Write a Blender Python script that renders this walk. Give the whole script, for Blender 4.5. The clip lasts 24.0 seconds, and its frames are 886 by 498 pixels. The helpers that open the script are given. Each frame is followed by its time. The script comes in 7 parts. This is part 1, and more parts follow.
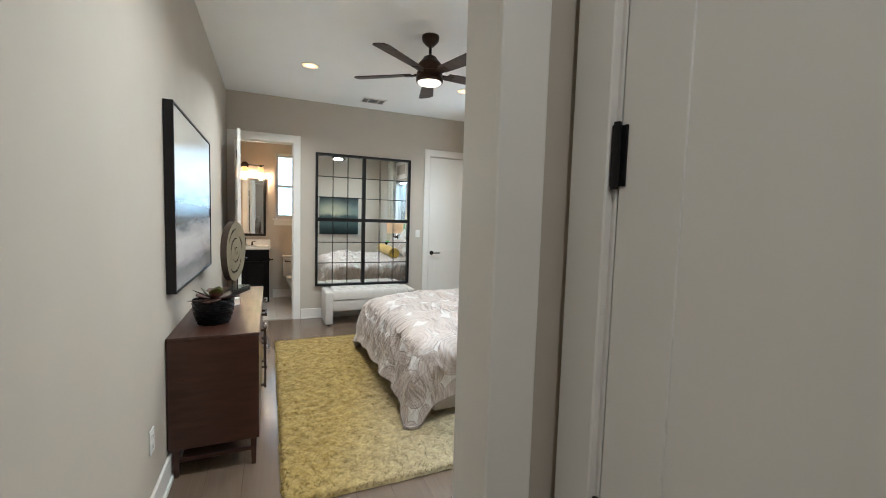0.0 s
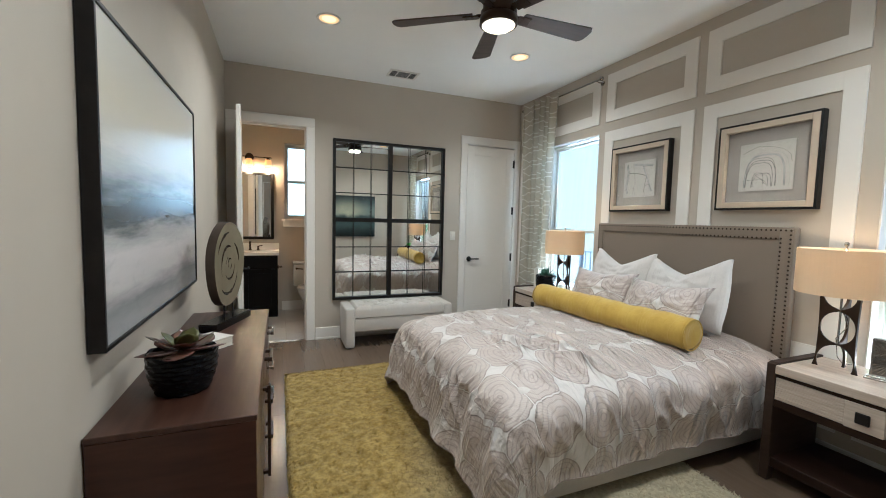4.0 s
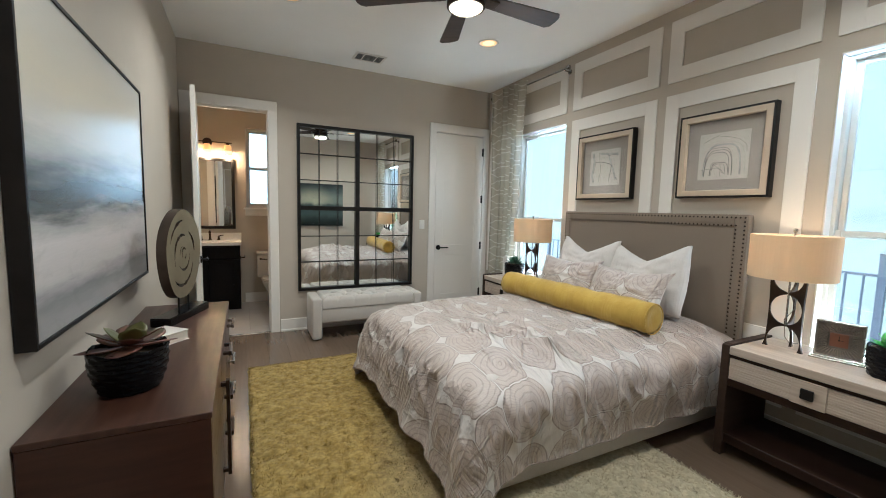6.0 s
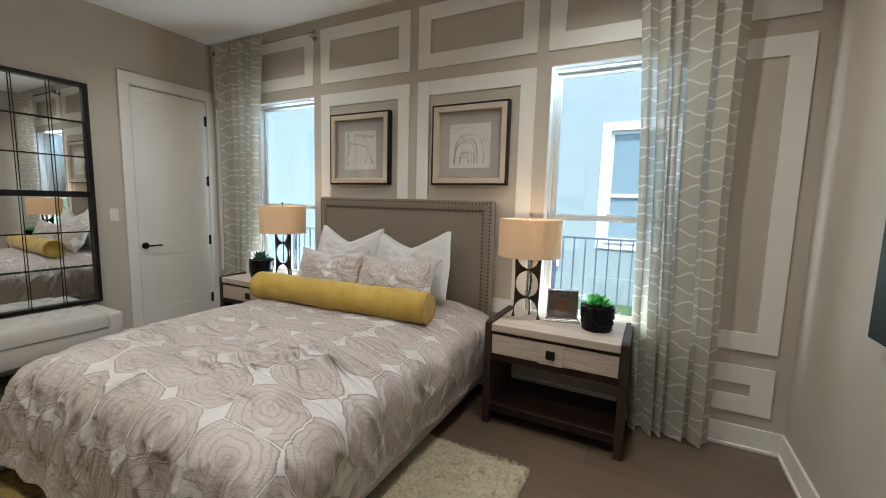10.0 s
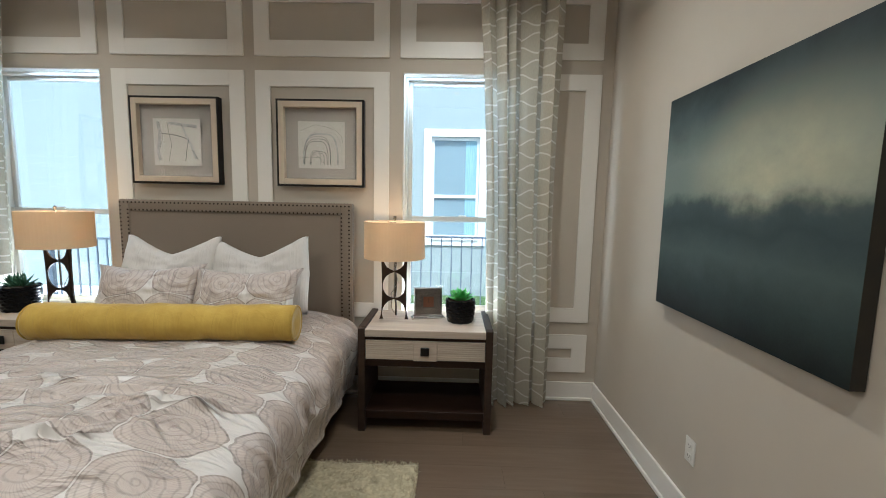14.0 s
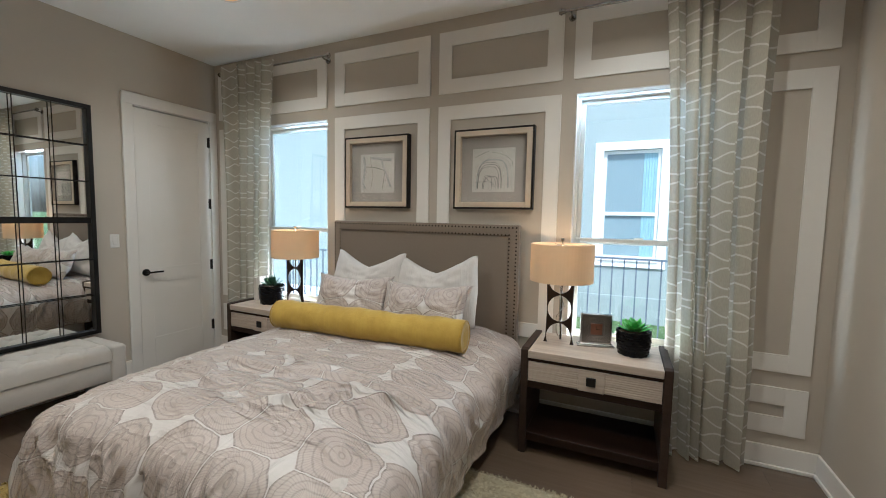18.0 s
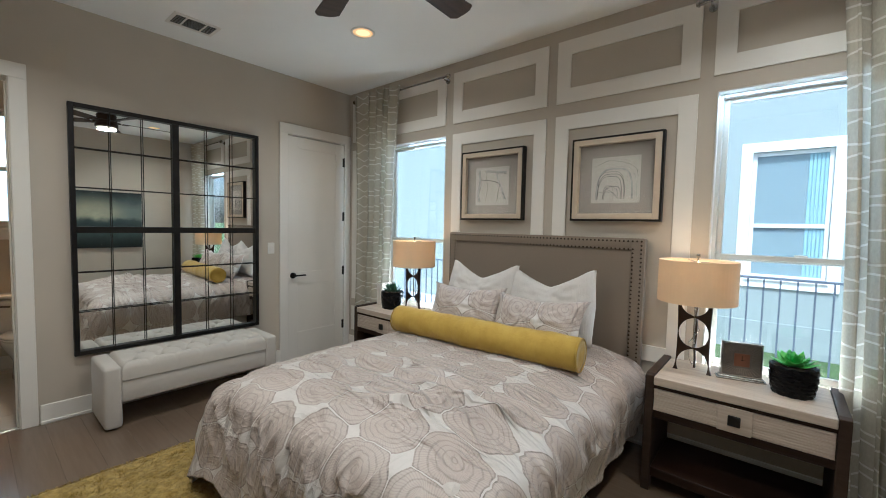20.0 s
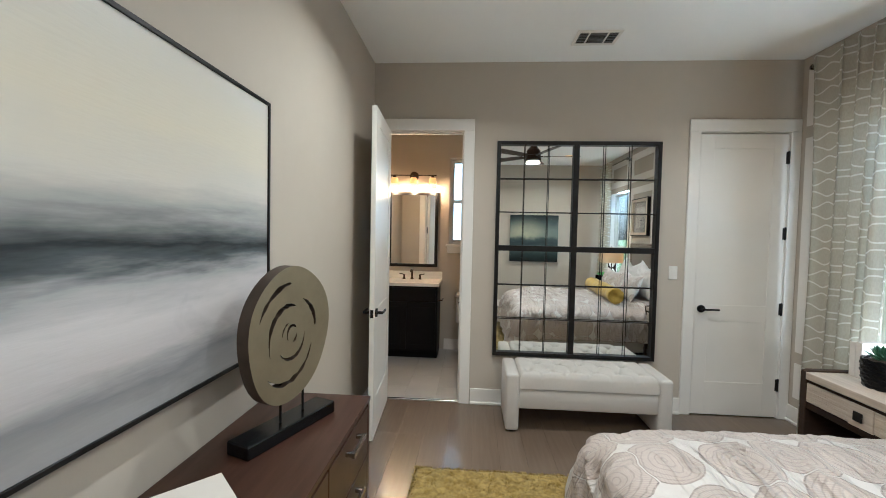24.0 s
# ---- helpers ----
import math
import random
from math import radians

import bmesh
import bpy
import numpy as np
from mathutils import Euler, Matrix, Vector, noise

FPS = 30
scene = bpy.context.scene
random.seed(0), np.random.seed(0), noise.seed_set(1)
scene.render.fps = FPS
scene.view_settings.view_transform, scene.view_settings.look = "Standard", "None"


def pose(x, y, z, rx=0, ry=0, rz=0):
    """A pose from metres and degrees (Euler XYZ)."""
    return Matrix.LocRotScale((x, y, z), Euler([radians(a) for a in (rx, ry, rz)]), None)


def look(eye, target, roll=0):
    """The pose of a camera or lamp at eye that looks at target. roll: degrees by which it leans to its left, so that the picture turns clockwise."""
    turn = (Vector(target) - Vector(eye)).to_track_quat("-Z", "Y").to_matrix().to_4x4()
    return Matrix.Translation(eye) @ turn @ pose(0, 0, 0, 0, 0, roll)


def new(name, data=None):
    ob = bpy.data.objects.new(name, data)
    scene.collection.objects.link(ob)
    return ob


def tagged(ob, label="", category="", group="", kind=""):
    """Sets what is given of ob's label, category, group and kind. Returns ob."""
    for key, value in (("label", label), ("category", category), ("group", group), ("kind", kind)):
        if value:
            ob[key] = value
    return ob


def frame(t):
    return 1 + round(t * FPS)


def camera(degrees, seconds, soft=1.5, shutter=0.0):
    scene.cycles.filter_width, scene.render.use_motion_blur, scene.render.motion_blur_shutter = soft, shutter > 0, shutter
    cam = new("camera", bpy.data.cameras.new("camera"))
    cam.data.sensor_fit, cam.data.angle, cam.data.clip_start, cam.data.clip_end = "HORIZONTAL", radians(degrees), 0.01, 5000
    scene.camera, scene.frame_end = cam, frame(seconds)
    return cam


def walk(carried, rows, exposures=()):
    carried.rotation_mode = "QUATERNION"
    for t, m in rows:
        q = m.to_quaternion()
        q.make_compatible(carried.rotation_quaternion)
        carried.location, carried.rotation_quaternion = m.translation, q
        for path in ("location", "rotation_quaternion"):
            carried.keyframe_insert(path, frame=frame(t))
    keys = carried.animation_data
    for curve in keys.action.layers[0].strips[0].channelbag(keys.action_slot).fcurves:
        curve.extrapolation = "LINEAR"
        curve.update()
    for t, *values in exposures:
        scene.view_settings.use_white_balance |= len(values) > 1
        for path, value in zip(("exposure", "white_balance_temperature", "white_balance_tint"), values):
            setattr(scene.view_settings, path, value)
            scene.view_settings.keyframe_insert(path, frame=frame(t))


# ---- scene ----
cam = camera(95.5, 24.0, 1.0)
PATH = [
    (0, (0.514, -0.064, 1.469), (1.305, 1.767, 1.322), 1.7),
    (0.5, (0.497, 0.197, 1.468), (1.17, 2.074, 1.316), 1.6),
    (1, (0.472, 0.459, 1.467), (1.081, 2.357, 1.314), 1.6),
    (1.5, (0.504, 0.691, 1.459), (1.083, 2.599, 1.313), 1.5),
    (3.5, (0.534, 1.018, 1.445), (1.24, 2.884, 1.307), 1.5),
    (4, (0.529, 1.026, 1.442), (1.282, 2.873, 1.298), 1.4),
    (4.5, (0.535, 1.03, 1.441), (1.323, 2.862, 1.287), 1.4),
    (5, (0.546, 1.038, 1.441), (1.36, 2.857, 1.273), 1.4),
    (5.5, (0.548, 1.048, 1.436), (1.394, 2.852, 1.255), 1.4),
    (6, (0.559, 1.053, 1.431), (1.444, 2.836, 1.238), 1.4),
    (6.5, (0.573, 1.052, 1.43), (1.518, 2.803, 1.225), 1.5),
    (7, (0.59, 1.041, 1.429), (1.613, 2.745, 1.213), 1.5),
    (7.5, (0.591, 1.038, 1.423), (1.712, 2.679, 1.201), 1.5),
    (8, (0.594, 1.056, 1.421), (1.82, 2.619, 1.191), 1.5),
    (8.5, (0.616, 1.122, 1.409), (1.966, 2.58, 1.175), 1.5),
    (9, (0.676, 1.265, 1.415), (2.157, 2.589, 1.18), 1.5),
    (9.5, (0.73, 1.391, 1.429), (2.354, 2.536, 1.197), 1.5),
    (10, (0.75, 1.505, 1.436), (2.514, 2.417, 1.202), 1.5),
    (10.5, (0.731, 1.624, 1.452), (2.609, 2.275, 1.219), 1.5),
    (11, (0.722, 1.672, 1.463), (2.666, 2.079, 1.229), 1.3),
    (11.5, (0.722, 1.707, 1.439), (2.701, 1.907, 1.224), 1.3),
    (13.5, (0.689, 1.81, 1.453), (2.677, 1.814, 1.235), 1.3),
    (14, (0.682, 1.833, 1.454), (2.67, 1.874, 1.236), 1.2),
    (14.5, (0.684, 1.846, 1.463), (2.67, 1.938, 1.246), 1.1),
    (15, (0.689, 1.843, 1.463), (2.67, 2.012, 1.251), 1.1),
    (15.5, (0.693, 1.845, 1.467), (2.664, 2.11, 1.256), 1.1),
    (16, (0.694, 1.843, 1.474), (2.646, 2.22, 1.264), 1.1),
    (16.5, (0.682, 1.856, 1.472), (2.613, 2.339, 1.275), 1.1),
    (17, (0.663, 1.841, 1.493), (2.56, 2.446, 1.298), 1.0),
    (17.5, (0.646, 1.842, 1.491), (2.507, 2.555, 1.318), 1.1),
    (18, (0.63, 1.844, 1.498), (2.448, 2.663, 1.34), 1.1),
    (18.5, (0.618, 1.847, 1.494), (2.384, 2.776, 1.356), 1.2),
    (20.5, (0.591, 1.844, 1.507), (2.016, 3.243, 1.398), 1.3),
    (21, (0.581, 1.842, 1.497), (1.894, 3.348, 1.397), 1.4),
    (21.5, (0.583, 1.842, 1.49), (1.772, 3.448, 1.396), 1.4),
    (22, (0.597, 1.91, 1.479), (1.631, 3.619, 1.386), 1.4),
    (22.5, (0.629, 2.07, 1.476), (1.46, 3.888, 1.389), 1.5),
    (23, (0.659, 2.198, 1.479), (1.209, 4.12, 1.4), 1.4),
    (23.5, (0.761, 2.269, 1.496), (0.978, 4.256, 1.423), 1.2),
    (24, (0.894, 2.289, 1.524), (0.756, 4.283, 1.452), 1.2),
]
walk(cam, [(t, look(eye, target, roll)) for t, eye, target, roll in PATH], [(0.0, 2.41, 4550, 0), (1.5, 2.23, 4500, 0), (4.0, 1.98, 4600, 0), (8.0, 1.75, 4800, 1), (10.0, 1.60, 4850, 1), (14.0, 1.63, 4850, 1), (18.0, 1.56, 4850, 2), (22.0, 1.70, 4650, 0), (24.0, 2.08, 4650, 0)])

# ---- world, sun and lamps ----
world = bpy.data.worlds.new("sky")
scene.world = world
world.use_nodes = True
_wn = world.node_tree
_wn.nodes.clear()
_sky = _wn.nodes.new("ShaderNodeTexSky")
_sky.sky_type = "NISHITA"
_sky.sun_disc = False
_sky.sun_elevation = radians(64)
_sky.sun_rotation = radians(250)
_sky.air_density, _sky.dust_density = 1.0, 5.0
_bg = _wn.nodes.new("ShaderNodeBackground")
_bg.inputs["Strength"].default_value = 0.14
_out = _wn.nodes.new("ShaderNodeOutputWorld")
_wn.links.new(_sky.outputs["Color"], _bg.inputs["Color"])
_wn.links.new(_bg.outputs["Background"], _out.inputs["Surface"])

SUN_POWER, CAN_POWER, FAN_POWER, LAMP_POWER, VANITY_POWER = 3.0, 3.2, 4.2, 1.05, 3.3
DAY_POWER, DAYLIGHT = 4.2, (1.0, 0.91, 0.77)
SKY_POWER, SKYLIGHT = 1.1, (0.78, 0.91, 1.0)
WARM, WARMER = (1.0, 0.80, 0.59), (1.0, 0.58, 0.27)


def lamp(name, kind, power, color, m, size=0.1, spread=180):
    data = bpy.data.lights.new(name, kind)
    data.energy, data.color = power, color
    if kind == "AREA":
        if isinstance(size, tuple):
            data.shape, data.size, data.size_y = "RECTANGLE", *size
        else:
            data.shape, data.size = "DISK", size
        data.spread = radians(spread)
    elif kind == "SUN":
        data.angle = size
    else:
        data.shadow_soft_size = size
    ob = new(name, data)
    ob.matrix_world = m
    return ob


lamp("sun", "SUN", SUN_POWER, (1.0, 0.96, 0.9), look((0, 0, 0), (0.42, 0.12, -0.90)), radians(4))

# ---- sizes of the place ----
EAST, NORTH, SOUTH, HIGH = 3.635, 5.9, 0.727, 3.045
HALL_X, HALL_Y = 1.054, -1.5
BATH_Y, BATH_X0, BATH_X1 = 7.6, -0.30, 1.75
# the last, over the hallway, is unseen: added to light the hall door
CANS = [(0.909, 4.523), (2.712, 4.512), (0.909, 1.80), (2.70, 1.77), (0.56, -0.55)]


# ---- helpers ----
def part(name, bm, material, parent=None, label="", smooth=False):
    """One mesh object out of a bmesh, under a thing or a part."""
    me = bpy.data.meshes.new(name)
    bmesh.ops.recalc_face_normals(bm, faces=bm.faces[:])
    bm.to_mesh(me)
    bm.free()
    for m in (material if isinstance(material, (list, tuple)) else [material]):
        me.materials.append(m)
    if smooth:
        me.shade_smooth()
    ob = new(name, me)
    ob.parent = parent
    if label:
        ob["label"] = label
    return ob


def thing(name, label, category, m=None, group="", kind=""):
    ob = new(name)
    ob.empty_display_size = 0.1
    if m is not None:
        ob.matrix_world = m
    return tagged(ob, label, category, group, kind)


def box(bm, x0, x1, y0, y1, z0, z1, bevel=0.0, seg=1):
    made = bmesh.ops.create_cube(bm, size=1.0)["verts"]
    for v in made:
        v.co = Vector(((x0 + x1) / 2 + v.co.x * (x1 - x0), (y0 + y1) / 2 + v.co.y * (y1 - y0), (z0 + z1) / 2 + v.co.z * (z1 - z0)))
    if bevel:
        edges = {e for v in made for e in v.link_edges}
        bmesh.ops.bevel(bm, geom=list(edges), offset=bevel, segments=seg, affect="EDGES", profile=0.5)
    return bm


def boxes(*rows, bevel=0.0, seg=1):
    bm = bmesh.new()
    for r in rows:
        box(bm, *r, bevel=bevel, seg=seg)
    return bm


def lathe(profile, steps=32, bm=None, centre=(0, 0, 0), closed=False):
    """A turned shape about z through centre, from (radius, height) pairs."""
    bm = bm or bmesh.new()
    rings = []
    for r, z in profile:
        if r < 1e-5:
            rings.append([bm.verts.new((centre[0], centre[1], centre[2] + z))])
        else:
            rings.append([bm.verts.new((centre[0] + r * math.cos(a), centre[1] + r * math.sin(a), centre[2] + z)) for a in (2 * math.pi * k / steps for k in range(steps))])
    pairs = list(zip(rings, rings[1:])) + ([(rings[-1], rings[0])] if closed else [])
    for a, b in pairs:
        for k in range(steps):
            j = (k + 1) % steps
            if len(a) == 1 and len(b) == 1:
                continue
            if len(a) == 1:
                bm.faces.new((a[0], b[k], b[j]))
            elif len(b) == 1:
                bm.faces.new((a[k], a[j], b[0]))
            else:
                bm.faces.new((a[k], a[j], b[j], b[k]))
    return bm


def rod(bm, a, b, r, steps=10, r2=None):
    """A round bar from a to b."""
    a, b = Vector(a), Vector(b)
    turn = (b - a).to_track_quat("Z", "Y").to_matrix()
    rings = []
    for p, rr in ((a, r), (b, r if r2 is None else r2)):
        rings.append([bm.verts.new(p + turn @ Vector((rr * math.cos(2 * math.pi * k / steps), rr * math.sin(2 * math.pi * k / steps), 0))) for k in range(steps)])
    for k in range(steps):
        j = (k + 1) % steps
        bm.faces.new((rings[0][k], rings[0][j], rings[1][j], rings[1][k]))
    bm.faces.new(rings[0][::-1])
    bm.faces.new(rings[1])
    return bm


def tube(points, r, steps=8, bm=None):
    bm = bm or bmesh.new()
    pts = [Vector(p) for p in points]
    rings = []
    for i, p in enumerate(pts):
        d = (pts[min(i + 1, len(pts) - 1)] - pts[max(i - 1, 0)]).normalized()
        turn = d.to_track_quat("Z", "Y").to_matrix()
        rings.append([bm.verts.new(p + turn @ Vector((r * math.cos(2 * math.pi * k / steps), r * math.sin(2 * math.pi * k / steps), 0))) for k in range(steps)])
    for a, b in zip(rings, rings[1:]):
        for k in range(steps):
            j = (k + 1) % steps
            bm.faces.new((a[k], a[j], b[j], b[k]))
    bm.faces.new(rings[0][::-1])
    bm.faces.new(rings[-1])
    return bm


def sheet(nu, nv, place, uv=None, bm=None, slot=0):
    """A grid of (nu+1) x (nv+1) points by place(u, v) with u, v from 0 to 1; uv(u, v) gives cloth coordinates in metres."""
    bm = bm or bmesh.new()
    layer = bm.loops.layers.uv.verify()
    grid = [[bm.verts.new(place(i / nu, j / nv)) for j in range(nv + 1)] for i in range(nu + 1)]
    for i in range(nu):
        for j in range(nv):
            f = bm.faces.new((grid[i][j], grid[i + 1][j], grid[i + 1][j + 1], grid[i][j + 1]))
            f.material_index = slot
            if uv:
                for loop, (a, b) in zip(f.loops, ((i, j), (i + 1, j), (i + 1, j + 1), (i, j + 1))):
                    loop[layer].uv = uv(a / nu, b / nv)
    return bm


def prism(outline, y0, y1, bm=None):
    """An outline of (x, z) pairs pushed from y0 to y1."""
    bm = bm or bmesh.new()
    a = [bm.verts.new((x, y0, z)) for x, z in outline]
    b = [bm.verts.new((x, y1, z)) for x, z in outline]
    bm.faces.new(a)
    bm.faces.new(b[::-1])
    for k in range(len(a)):
        j = (k + 1) % len(a)
        bm.faces.new((a[k], b[k], b[j], a[j]))
    return bm


def slab_with_openings(bm, axis, p0, p1, us, vs, opened):
    """A wall between p0 and p1 along axis ('x' or 'y'), cut into cells by the breaks us (along) and vs (up); opened cells are left out."""
    def at(p, u, v):
        return (p, u, v) if axis == "x" else (u, p, v)
    nu, nv = len(us) - 1, len(vs) - 1
    solid = lambda i, j: 0 <= i < nu and 0 <= j < nv and (i, j) not in opened
    cache = {}
    def vert(p, u, v):
        key = (p, u, v)
        if key not in cache:
            cache[key] = bm.verts.new(at(p, u, v))
        return cache[key]
    for i in range(nu):
        for j in range(nv):
            if not solid(i, j):
                continue
            u0, u1, v0, v1 = us[i], us[i + 1], vs[j], vs[j + 1]
            for p in (p0, p1):
                bm.faces.new([vert(p, u, v) for u, v in ((u0, v0), (u1, v0), (u1, v1), (u0, v1))])
            for (di, dj), ((a, b), (c, d)) in {(-1, 0): ((u0, v0), (u0, v1)), (1, 0): ((u1, v0), (u1, v1)), (0, -1): ((u0, v0), (u1, v0)), (0, 1): ((u0, v1), (u1, v1))}.items():
                if not solid(i + di, j + dj):
                    bm.faces.new([vert(p0, a, b), vert(p1, a, b), vert(p1, c, d), vert(p0, c, d)])
    return bm


# ---- materials ----
def material(name, base, second=None, rough=0.5, metal=0.0, scale=6.0, stretch=(1, 1, 1), bump=0.05, fine=90.0, depth=0.002, vary=0.08, coat=0.0, sheen=0.0, clear=0.0, spec=0.5, each=0.0, fabric=False):
    """A surface: base and second colour mixed by noise, larger stains, uneven gloss and fine relief."""
    m = bpy.data.materials.new(name)
    m.use_nodes = True
    nt = m.node_tree
    n, l = nt.nodes, nt.links
    b = n["Principled BSDF"]
    second = second or tuple(c * 0.88 for c in base)
    tc = n.new("ShaderNodeTexCoord")
    mp = n.new("ShaderNodeMapping")
    mp.inputs["Scale"].default_value = stretch
    l.new(tc.outputs["UV" if fabric else "Object"], mp.inputs["Vector"])
    src = mp.outputs["Vector"]
    if each:
        info = n.new("ShaderNodeObjectInfo")
        add = n.new("ShaderNodeVectorMath")
        add.operation = "MULTIPLY_ADD"
        add.inputs[0].default_value = (37.0, 19.0, 23.0)
        l.new(info.outputs["Random"], add.inputs[1])
        l.new(src, add.inputs[2])
        src = add.outputs["Vector"]
    a = n.new("ShaderNodeTexNoise")
    a.inputs["Scale"].default_value, a.inputs["Detail"].default_value, a.inputs["Roughness"].default_value = scale, 6.0, 0.6
    l.new(src, a.inputs["Vector"])
    mix = n.new("ShaderNodeMix")
    mix.data_type = "RGBA"
    mix.inputs["A"].default_value, mix.inputs["B"].default_value = (*base, 1), (*second, 1)
    ramp = n.new("ShaderNodeMapRange")
    ramp.inputs["From Min"].default_value, ramp.inputs["From Max"].default_value = 0.35, 0.65
    l.new(a.outputs["Fac"], ramp.inputs["Value"])
    l.new(ramp.outputs["Result"], mix.inputs["Factor"])
    big = n.new("ShaderNodeTexNoise")
    big.inputs["Scale"].default_value, big.inputs["Detail"].default_value = max(scale * 0.17, 0.6), 3.0
    l.new(src, big.inputs["Vector"])
    hsv = n.new("ShaderNodeHueSaturation")
    val = n.new("ShaderNodeMapRange")
    val.inputs["To Min"].default_value, val.inputs["To Max"].default_value = 1 - vary, 1 + vary
    l.new(big.outputs["Fac"], val.inputs["Value"])
    last = val.outputs["Result"]
    if each:
        one = n.new("ShaderNodeMapRange")
        one.inputs["To Min"].default_value, one.inputs["To Max"].default_value = 1 - each, 1 + each
        l.new(info.outputs["Random"], one.inputs["Value"])
        mul = n.new("ShaderNodeMath")
        mul.operation = "MULTIPLY"
        l.new(last, mul.inputs[0])
        l.new(one.outputs["Result"], mul.inputs[1])
        last = mul.outputs["Value"]
    l.new(last, hsv.inputs["Value"])
    l.new(mix.outputs["Result"], hsv.inputs["Color"])
    l.new(hsv.outputs["Color"], b.inputs["Base Color"])
    rr = n.new("ShaderNodeMapRange")
    rr.inputs["To Min"].default_value, rr.inputs["To Max"].default_value = max(rough - 0.07, 0.02), min(rough + 0.07, 1)
    l.new(a.outputs["Fac"], rr.inputs["Value"])
    l.new(rr.outputs["Result"], b.inputs["Roughness"])
    b.inputs["Metallic"].default_value = metal
    b.inputs["Specular IOR Level"].default_value = spec
    b.inputs["Coat Weight"].default_value = coat
    b.inputs["Coat Roughness"].default_value = 0.12
    b.inputs["Sheen Weight"].default_value = sheen
    b.inputs["Sheen Roughness"].default_value = 0.4
    b.inputs["Transmission Weight"].default_value = clear
    if bump:
        f = n.new("ShaderNodeTexNoise")
        f.inputs["Scale"].default_value, f.inputs["Detail"].default_value = fine, 4.0
        l.new(src, f.inputs["Vector"])
        bp = n.new("ShaderNodeBump")
        bp.inputs["Strength"].default_value, bp.inputs["Distance"].default_value = min(bump * 4, 1.0), depth
        l.new(f.outputs["Fac"], bp.inputs["Height"])
        l.new(bp.outputs["Normal"], b.inputs["Normal"])
    return m


def node(m, kind, **values):
    made = m.node_tree.nodes.new(kind)
    for key, v in values.items():
        made.inputs[key.replace("_", " ")].default_value = v
    return made


def glow(name, color, strength):
    m = bpy.data.materials.new(name)
    m.use_nodes = True
    b = m.node_tree.nodes["Principled BSDF"]
    b.inputs["Base Color"].default_value = (*color, 1)
    b.inputs["Emission Color"].default_value = (*color, 1)
    b.inputs["Emission Strength"].default_value = strength
    return m


WALL = material("greige_wall_paint", (0.50, 0.447, 0.372), (0.486, 0.434, 0.360), rough=0.75, scale=3, fine=260, bump=0.05, depth=0.0012, vary=0.03)
TRIM = material("white_trim_paint", (0.78, 0.745, 0.69), (0.765, 0.73, 0.675), rough=0.38, scale=4, fine=60, bump=0.02, depth=0.0008, vary=0.025)
CEIL = material("ceiling_paint", (0.90, 0.89, 0.865), (0.885, 0.875, 0.85), rough=0.85, scale=3, fine=220, bump=0.08, depth=0.0015, vary=0.02)
PLANK = material("oak_plank", (0.150, 0.108, 0.074), (0.134, 0.095, 0.065), rough=0.20, spec=0.85, scale=5, stretch=(9, 0.55, 1), fine=60, bump=0.04, depth=0.0007, vary=0.07, each=0.06)
TILE = material("grey_porcelain_tile", (0.40, 0.38, 0.35), (0.35, 0.335, 0.31), rough=0.38, scale=2.5, fine=50, bump=0.03, depth=0.001, vary=0.07, each=0.05)
GROUT = material("grout", (0.30, 0.285, 0.26), rough=0.9, scale=20)
WALNUT = material("dark_walnut", (0.055, 0.023, 0.014), (0.035, 0.015, 0.009), rough=0.30, scale=4, stretch=(1.2, 1, 9), fine=70, bump=0.03, depth=0.0008, vary=0.15, spec=0.35)
WALNUT_TOP = material("dark_walnut_top", (0.056, 0.025, 0.015), (0.036, 0.016, 0.010), spec=0.4, rough=0.34, scale=4, stretch=(9, 0.9, 1), fine=70, bump=0.03, depth=0.0008, vary=0.15)
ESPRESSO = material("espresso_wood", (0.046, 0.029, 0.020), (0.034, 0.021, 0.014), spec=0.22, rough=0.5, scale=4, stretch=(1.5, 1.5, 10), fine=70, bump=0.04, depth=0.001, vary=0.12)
# rails and shelf: about half as bright as the sides, and redder
ESPRESSO_H = material("dark_espresso_wood_across", (0.024, 0.0115, 0.0068), (0.016, 0.008, 0.005), spec=0.2, rough=0.42, scale=4, stretch=(3, 1, 10), fine=70, bump=0.04, depth=0.001, vary=0.12)
LIMED = material("limed_oak", (0.53, 0.45, 0.365), (0.42, 0.35, 0.28), rough=0.48, scale=5, stretch=(10, 0.8, 12), fine=120, bump=0.08, depth=0.001, vary=0.06)
BLACK = material("black_metal", (0.012, 0.011, 0.011), (0.02, 0.018, 0.017), rough=0.42, metal=0.6, scale=8, vary=0.15)
BRONZE = material("oil_rubbed_bronze", (0.035, 0.022, 0.016), (0.055, 0.034, 0.022), rough=0.38, metal=0.75, scale=9, vary=0.15)
BLADE = material("fan_blade_walnut", (0.055, 0.030, 0.021), (0.035, 0.019, 0.014), rough=0.42, scale=4, stretch=(1, 9, 1), fine=60, bump=0.03, depth=0.0008, vary=0.12)
NICKEL = material("brushed_nickel", (0.42, 0.405, 0.385), (0.34, 0.325, 0.31), rough=0.24, metal=1.0, scale=30, stretch=(1, 8, 1))
CHAMPAGNE = material("champagne_frame", (0.55, 0.46, 0.345), (0.51, 0.42, 0.315), rough=0.42, metal=0.0, scale=14, vary=0.08)
GOLD = material("brushed_champagne_metal", (0.31, 0.262, 0.17), (0.26, 0.22, 0.14), rough=0.40, metal=0.6, scale=7, fine=200, bump=0.05, depth=0.0006, vary=0.06)
